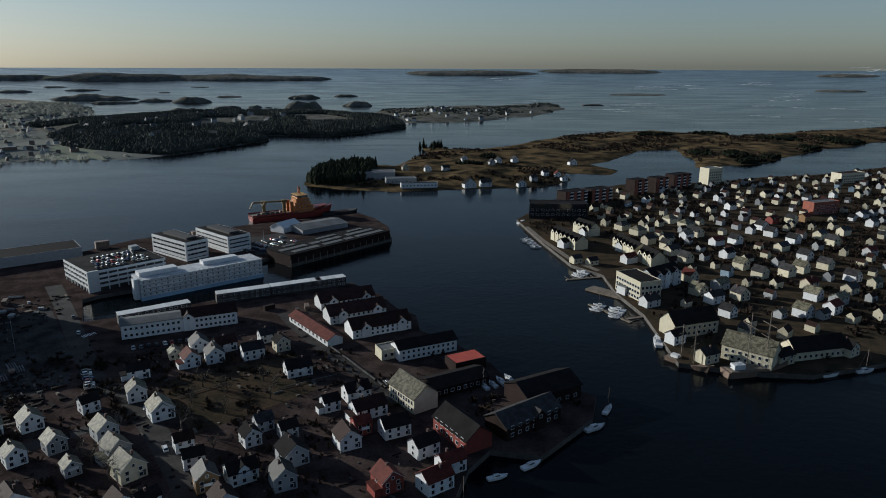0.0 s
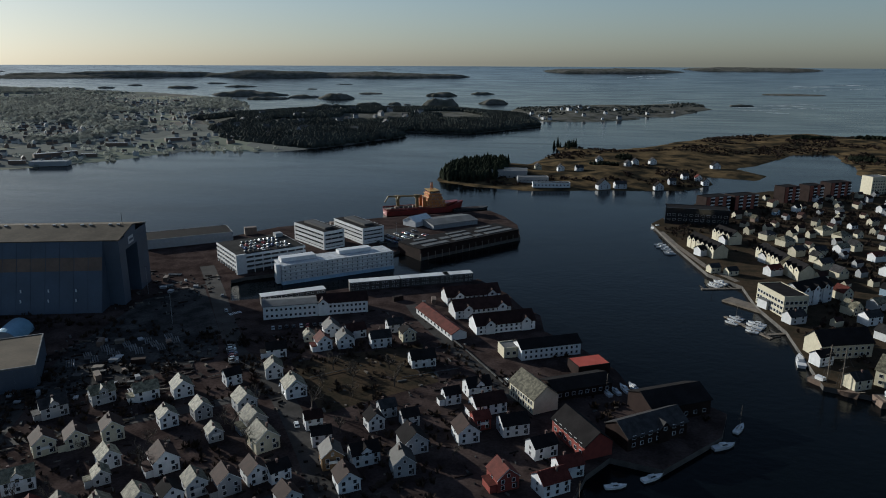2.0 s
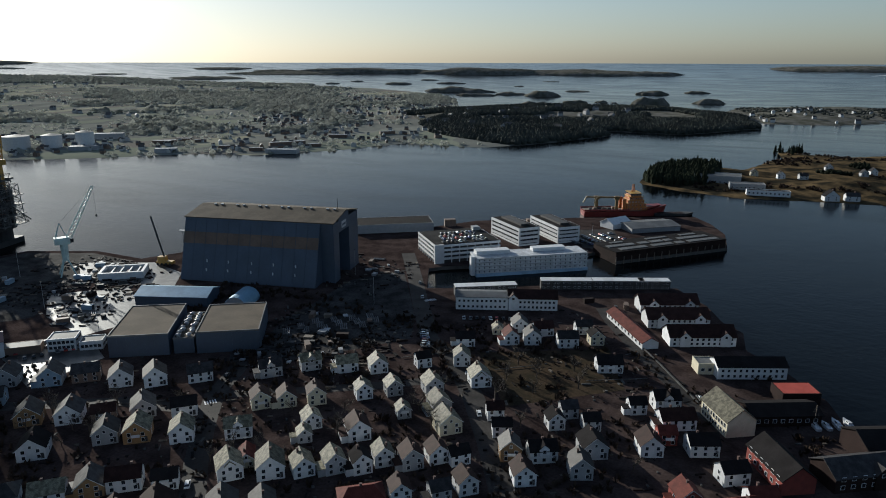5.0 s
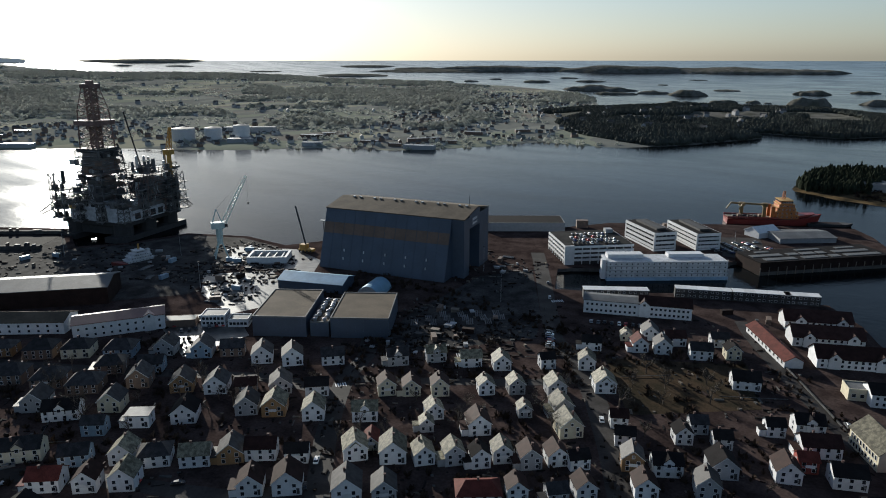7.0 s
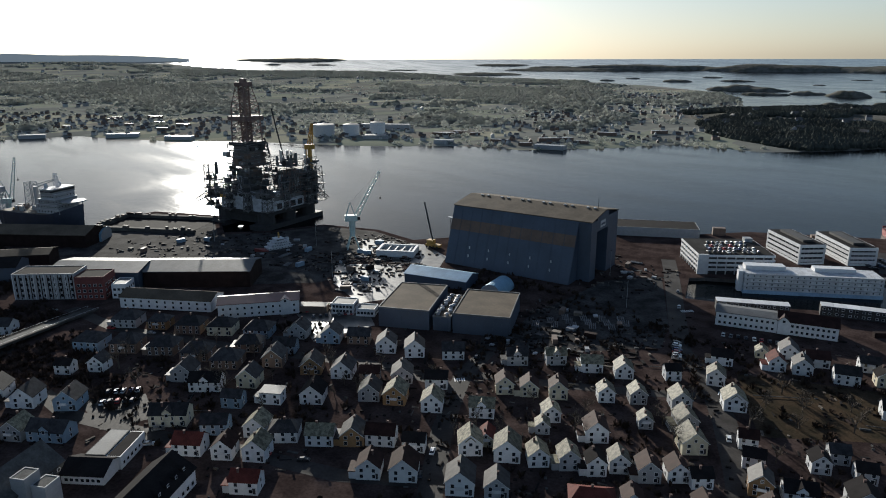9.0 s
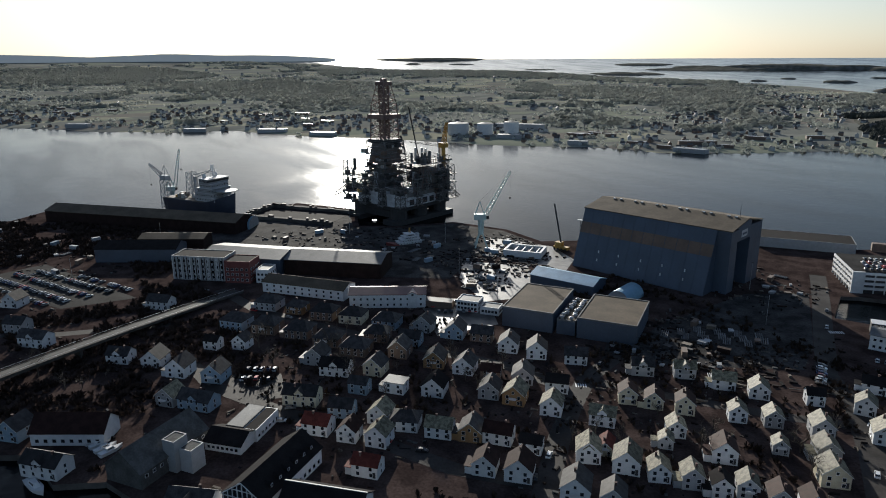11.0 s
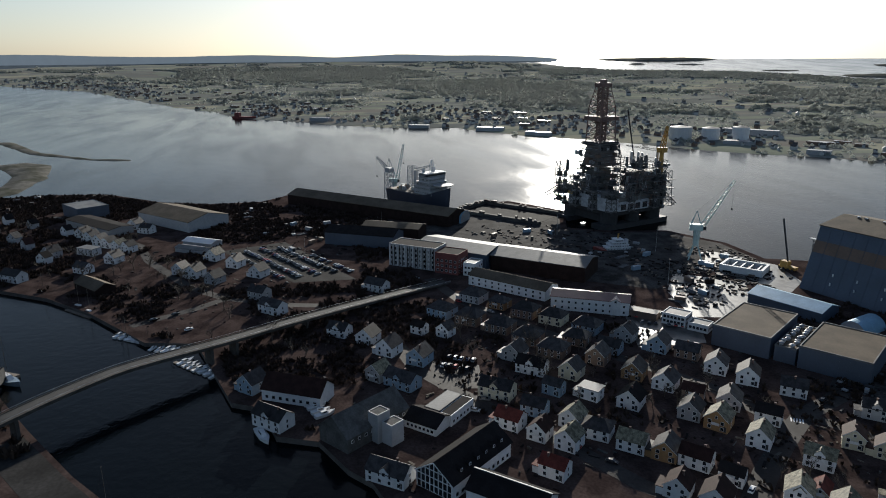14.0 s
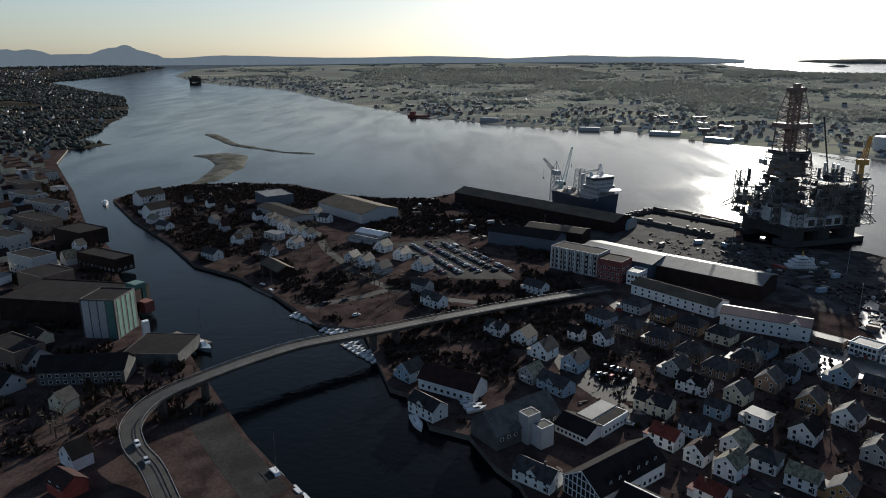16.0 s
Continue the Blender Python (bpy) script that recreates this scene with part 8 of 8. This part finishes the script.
# belts of wood on the far island, each inside its own outline
BELTS = [[(-3408, -460), (-4220, -520), (-4359, -285), (-4232, 8), (-4388, 321), (-4211, 494), (-3234, 400), (-3161, 179), (-3321, -114)],
         [(-3186, 321), (-3228, 524), (-3105, 831), (-2712, 986), (-2382, 918), (-1668, 643), (-1818, 563), (-2158, 522), (-2611, 421), (-2829, 305)],
         [(-2106, 1561), (-2057, 1819), (-1800, 1950), (-1797, 2207), (-1639, 2188), (-847, 1148), (-1034, 1252), (-1183, 1259), (-1428, 1360), (-1672, 1380)],
         [(-2736, 953), (-2805, 1091), (-2337, 988), (-2058, 914), (-1662, 741), (-1594, 611), (-1649, 566)],
         [(-1692, 828), (-1777, 1010), (-1373, 974), (-1295, 903), (-1462, 842), (-1577, 771)],
         [(-1304, 1032), (-1306, 1137), (-1123, 1040), (-980, 851), (-1062, 839)],
         [(-1279, 2149), (-1292, 2377), (-1058, 2101), (-951, 1917), (-930, 1748), (-1040, 1750)]]
BELTS2 = [[(-1613, 2010), (-1538, 2068), (-1238, 1751), (-1007, 1378), (-1066, 1328)],
          [(-3859, 1359), (-3882, 1633), (-3596, 1787), (-3105, 2291), (-2397, 2374), (-2032, 2532), (-1846, 2300), (-2182, 2160), (-2720, 2004), (-3185, 1579), (-3445, 1209)],
          [(-3632, -596), (-4285, -461), (-4195, -138), (-4034, 238), (-4253, 585), (-3651, 791), (-3193, 442), (-3391, -69), (-3435, -344)]]


def in_belts(x, y, d):
    near = np.full(x.shape, -1e9)
    for o in BELTS + BELTS2:
        near = np.maximum(near, shore_distance(x, y, o))
    return (near + 70 * fbm(x, y, 150, 4, 21) > 0) | ((fbm(x * 0.6 + y * 0.8, y * 0.6 - x * 0.8, 170, 4, 27) > 0.26) & (d > 120))


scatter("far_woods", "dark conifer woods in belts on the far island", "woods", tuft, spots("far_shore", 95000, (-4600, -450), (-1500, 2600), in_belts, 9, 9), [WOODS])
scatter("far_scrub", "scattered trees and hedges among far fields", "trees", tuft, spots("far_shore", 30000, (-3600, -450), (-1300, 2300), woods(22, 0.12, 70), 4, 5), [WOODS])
scatter("headland_woods", "dense dark woods on the headland", "woods", tuft, spots("wooded_headland", 60000, (-900, -80), (1000, 1980), woods(23, -0.32, 170), 4.2, 8.5), [HEADWOOD])
scatter("outer_scrub", "low scrub on the outer island", "scrub", tuft, spots("outer_island", 2500, (-200, 400), (1640, 2510), woods(24, 0.0, 90), 4, 4), [HEADWOOD])
scatter("moor_scrub", "brown scrub and low bushes on the moor island", "scrub", brush, spots("moor_island", 26000, (-170, 1300), (730, 1700), woods(25, 0.12, 70), 4.0, 3.2), [THICKET])
moor_groves = ((431, 965, 30), (462, 965, 34), (500, 1000, 38), (425, 1020, 24), (383, 1053, 22), (262, 1005, 16), (601, 1120, 34), (396, 1316, 26), (599, 1272, 40), (504, 1321, 28), (700, 1227, 36), (30, 905, 14), (60, 990, 18))
scatter("moor_woods", "dark groves of spruce and bushes on the moor island", "woods", tuft, spots("moor_island", 60000, (-20, 760), (860, 1380), lambda x, y, d: np.any([(x - a) ** 2 + (y - b) ** 2 < (r * (0.75 + 0.8 * fbm(x, y, 14, 2, 9))) ** 2 for a, b, r in moor_groves], axis=0), 2.6, 5), [FOLIAGE])
scatter("back_woods", "woods and gardens along the far town shore", "woods", tuft, spots("far_town_shore", 40000, (-4300, -1000), (-3000, -560), woods(26, -0.1, 200), 6, 7), [HEADWOOD])
def flat_spots(outline, n, size, tall, level, seed, far=1e9):
    """Bushes on flat built land, clear of houses, streets and the shore."""
    o = np.array(outline, float)
    r = np.random.RandomState(seed)
    x, y = r.uniform(o[:, 0].min(), o[:, 0].max(), n), r.uniform(o[:, 1].min(), o[:, 1].max(), n)
    ok = (shore_distance(x, y, outline) > 5) & (fbm(x, y, 45, 3, seed) > level) & (np.hypot(x, y) < far)
    for q in BUILT:
        ok &= (x - q[0]) ** 2 + (y - q[1]) ** 2 > q[2] ** 2
    return [(float(a), float(b), LAND, sc.uniform(0.5, 1.4) * size, sc.uniform(0.5, 1.4) * tall) for a, b in zip(x[ok], y[ok])]


BUILT = []
for ob in scene.objects:
    if ob.parent is None and ob.type == "EMPTY" and "category" in ob.keys() and math.hypot(ob.location.x, ob.location.y) < 1200:
        reach = 6.0 if ob["category"] in ("house", "crate", "container", "pipes", "lamp", "boat", "wall", "tree") else 15.0
        BUILT.append((ob.location.x, ob.location.y, reach))
scatter("garden_scrub", "dark hedges, bushes and garden rubble of the town", "scrub", brush, [q for q in flat_spots(TOWN_EAST + TOWN_WEST, 40000, 2.0, 2.2, -0.05, 41) if not (q[0] < -300 and q[1] > 100) and not (q[1] > 300) and not q[0] < -300], [SCRUB])
thicket = [q for q in flat_spots(TOWN_WEST, 60000, 2.6, 2.4, -0.3, 44) if q[0] < -262 and q[1] < 70 and not (-512 < q[0] < -400 and -60 < q[1] < 34)]
scatter("shore_thicket", "bare dark thickets and gardens at the island's western end", "scrub", brush, thicket, [THICKET])
scatter("peninsula_scrub", "bare hedges and bushes between the peninsula houses", "scrub", brush, flat_spots(POINT, 26000, 2.4, 2.6, -0.15, 42), [THICKET])
scatter("mainland_scrub", "bare trees and bushes of the mainland town", "scrub", brush, [q for q in flat_spots(MAINLAND, 60000, 3.4, 3.8, -0.3, 43) if math.hypot(q[0], q[1]) > 250 and math.hypot(q[0], q[1]) < 900], [SCRUB])
scatter("island_wood", "dense dark undergrowth of the spruce wood", "woods", tuft, [q for q in spots("moor_island", 9000, (-168, -80), (745, 945), lambda x, y, d: (d > 2) & ((x + 128) ** 2 / 42 ** 2 + (y - 838) ** 2 / 72 ** 2 < 1), 3.4, 11)][:700], [FOLIAGE])
village = lambda seed, reach, level: (lambda x, y, d: (d < reach) & (d > 12) & (fbm(x, y, 220, 3, seed) > level))
town_strip = lambda x, y, d: village(31, 430, -0.05)(x, y, d) & ~in_belts(x, y, d)
hs = [(a, b, c, w * 0.6, 0.6 + sc.choice((0, 1.57)) + sc.uniform(-0.3, 0.3)) for a, b, c, w, _ in spots("far_shore", 15000, (-3700, -480), (-1500, 2100), town_strip, 11, 1)]
scatter("far_houses", "scattered white and dark houses of the far shore", "houses", cottage, hs, [FARWALL, FARROOF, REDP, BROWNP])
hs = [(a, b, c, w, 0.7 + sc.uniform(-0.4, 0.4)) for a, b, c, w, _ in spots("far_shore", 1500, (-3400, -480), (-1300, 2100), lambda x, y, d: (d < 330) & (d > 15) & (fbm(x, y, 200, 2, 33) > 0.0), 24, 1)]
scatter("far_sheds", "long low sheds with shiny sheet roofs along the far shore", "sheds", slab, hs, [BROWNP, FARSHEET])
hs = [(a, b, c, w, sc.uniform(0, 3.1)) for a, b, c, w, _ in spots("far_shore", 500, (-4600, -700), (-1500, 2400), lambda x, y, d: (d > 400) & ~in_belts(x, y, d), 10, 1)]
scatter("far_farms", "far farmhouses among fields", "houses", cottage, hs, [FARWALL, FARROOF, REDP, GREY])
hs = [(a, b, c, w, sc.uniform(0, 3.1)) for a, b, c, w, _ in spots("far_town_shore", 5000, (-4300, -1000), (-2600, -560), village(32, 700, -0.1), 8, 1)]
scatter("far_town_houses", "dense pale grey houses of the far town shore", "houses", cottage, hs, [GREY, BLACKROOF, REDP, BROWNP])
hs = [(a, b, c, w, sc.uniform(0, 3.1)) for a, b, c, w, _ in spots("outer_island", 60, (-200, 380), (1640, 2000), lambda x, y, d: d > 10, 9, 1)]
scatter("outer_houses", "white buildings on the outer island", "houses", cottage, hs, [WHITE, FARROOF, REDP, GREY])
hs = [(a, b, c, w, sc.uniform(0, 3.1)) for a, b, c, w, _ in spots("wooded_headland", 60, (-700, -380), (1050, 1700), lambda x, y, d: d > 12, 11, 1)]
scatter("headland_houses", "white houses behind the headland wood", "houses", cottage, hs, [GREY, FARROOF, REDP, GREY])

scatter("town_fringe_houses", "cream and grey houses at the town's fringe", "houses", cottage, rest, [CREAM, TILE, REDP, GREY])

# ---- small clutter of the yards and gardens ----
def oddment(x, y, w, d, h, turn, m):
    """A small box-like thing with a sloping lid."""
    c, s = math.cos(turn), math.sin(turn)
    p = [(-w, -d, 0), (w, -d, 0), (w, d, 0), (-w, d, 0), (-w, -d, h), (w, -d, h * 0.8), (w, d, h * 0.8), (-w, d, h)]
    return [(x + c * a - s * b, y + s * a + c * b, LAND + q) for a, b, q in p], [(4, 5, 6, 7), (0, 1, 5, 4), (1, 2, 6, 5), (2, 3, 7, 6), (3, 0, 4, 7)], [m] * 5


def oddments(zones, seed, size, picks):
    r, out = random.Random(seed), []
    for x, y, a, b, n in zones:
        us, vs = np.array([x + r.uniform(-a, a) for i in range(n)]), np.array([y + r.uniform(-b, b) for i in range(n)])
        ok = shore_distance(us, vs, TOWN_EAST + TOWN_WEST) > 3
        for q in BUILT:
            ok &= (us - q[0]) ** 2 + (vs - q[1]) ** 2 > (q[2] * 0.75) ** 2
        for u, v in zip(us[ok].tolist(), vs[ok].tolist()):
            long = r.random() < 0.35
            out.append((u, v, size * r.uniform(0.3, 1.0) * (2.6 if long else 1), size * r.uniform(0.15, 0.6), size * r.uniform(0.2, 1.0), r.choice((0.5, 0.8, 2.1, 2.4)) + r.uniform(-0.15, 0.15), r.choice(picks)))
    return out


SCRAP = mat("mixed_yard_scrap", (0.15, 0.13, 0.11), 0.9, var=0.6, size=3, fine=0.8, spec=0.05)
yards = oddments([(-352, 236, 42, 32, 420), (-385, 272, 40, 22, 260), (-196, 240, 44, 36, 420), (-440, 210, 50, 30, 140), (-480, 160, 40, 34, 110), (-560, 60, 70, 20, 160), (-640, -90, 70, 50, 220), (-238, 345, 34, 34, 160), (-690, -240, 50, 60, 220), (-510, 10, 50, 40, 160)], 71, 1.1, (0, 0, 1, 1, 1, 2, 3))
scatter("yard_clutter", "low clutter of steel, timber and rusty parts in the shipyard", "clutter", oddment, yards, [BLACKROOF, BROWNDARK, DULLGREY, SCRAP, SCRAP])
gardens = oddments([(-170, 180, 120, 60, 520), (-250, 110, 70, 60, 320), (-130, 150, 60, 40, 220), (-40, 230, 60, 50, 260), (-110, 300, 70, 40, 260), (-430, -60, 90, 60, 220), (-230, 40, 60, 40, 160)], 72, 0.8, (0, 0, 0, 1, 1, 2, 3))
scatter("garden_clutter", "sheds, bins, fences and woodpiles between the houses", "clutter", oddment, gardens, [BLACKROOF, BROWNDARK, DULLGREY, SCRAP, GREY])

# ---- surf on the outer rocks ----
FOAM = mat("sea_foam", (0.7, 0.72, 0.73), 0.9, var=0.3, size=6, fine=1.5)


def surf(x, y, L, w, turn):
    """A ragged streak of foam lying on the sea."""
    n, v = 14, []
    for i in range(n + 1):
        k = i / n
        bend = 0.12 * L * math.sin(4 * k + x)
        half = w * math.sin(math.pi * k) ** 0.7 * sc.uniform(0.15, 1.0) + 0.2
        for s in (-half, half):
            u, q = (k - 0.5) * L, bend + s
            a, b = x + u * math.cos(turn) - q * math.sin(turn), y + u * math.sin(turn) + q * math.cos(turn)
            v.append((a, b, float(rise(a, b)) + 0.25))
    f = [(2 * i, 2 * i + 1, 2 * i + 3, 2 * i + 2) for i in range(n)]
    return v, f, [0] * n


streaks = []
for x, y, L in ((1107, 2332, 120), (1300, 2700, 160), (1453, 2966, 90), (1587, 3596, 200), (2329, 4000, 260), (2600, 4300, 240), (1090, 3472, 260), (980, 3300, 140), (368, 4057, 200), (524, 2230, 120), (650, 2365, 140), (1033, 1729, 90), (880, 1900, 60), (300, 2600, 60), (1250, 2250, 60)):
    for k in range(4):
        streaks.append((x + sc.gauss(0, L * 0.3), y + sc.gauss(0, L * 0.5), L * sc.uniform(0.4, 1.0), L * sc.uniform(0.02, 0.06), sc.uniform(-0.5, 0.5)))
scatter("surf", "white streaks of surf on the outer reefs", "surf", surf, streaks, [FOAM])

# ---- works on the far shore ----
for x, y, r, h in ((-1032, 616, 18, 19), (-1008, 655, 14, 18), (-980, 690, 13, 21)):
    t = thing("storage_tank", "white cylindrical storage tank on the far shore", "tank", pose(x, y, on_land("far_shore", x, y)), "storage tanks")
    part("shell", Shape().cone(0, 0, -2, h, r, r, 24), WHITE, t)
    part("tank_roof", Shape().cone(0, 0, h, h + 2.5, r, 1, 24), GREYROOF, t)
for x, y, turn, L, D, H in ((-1170, 395, 40, 46, 16, 6), (-1265, 330, 60, 52, 18, 7), (-1345, 215, 70, 40, 16, 6), (-950, 640, 45, 40, 20, 6), (-1075, 720, 40, 90, 16, 9), (-690, 765, 20, 46, 16, 6), (-1545, 30, 60, 44, 18, 8), (-830, 690, 40, 30, 14, 6)):
    block("far_works", "low pale waterfront works building", "works", x, y, turn, L, D, H, GREY, FARSHEET, parapet=0.3, z=on_land("far_shore", x, y) - 0.3)
b = thing("red_ship", "red ship moored on the far shore", "ship", pose(-1690, -140, 0, 0, 0, 60))
part("hull", hull(58, 12, 5), DARKRED, b)
part("deckhouse", Shape().box(6, -5, 5, 18, 5, 13), DARKRED, b)
part("radar_mast", Shape().beam((12, 0, 13), (12, 0, 19), 0.6), DARKRED, b)
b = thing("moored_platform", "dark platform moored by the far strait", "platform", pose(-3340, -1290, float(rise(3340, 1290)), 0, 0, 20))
part("deck_block", Shape().box(-36, -26, 4, 36, 26, 24).box(-20, -12, 24, 10, 12, 31), SLOPE, b)
for u in (-34, 34):
    for v in (-20, 20):
        part("leg", Shape().box(u - 7, v - 5, -4, u + 7, v + 5, 4), SLOPE, b)
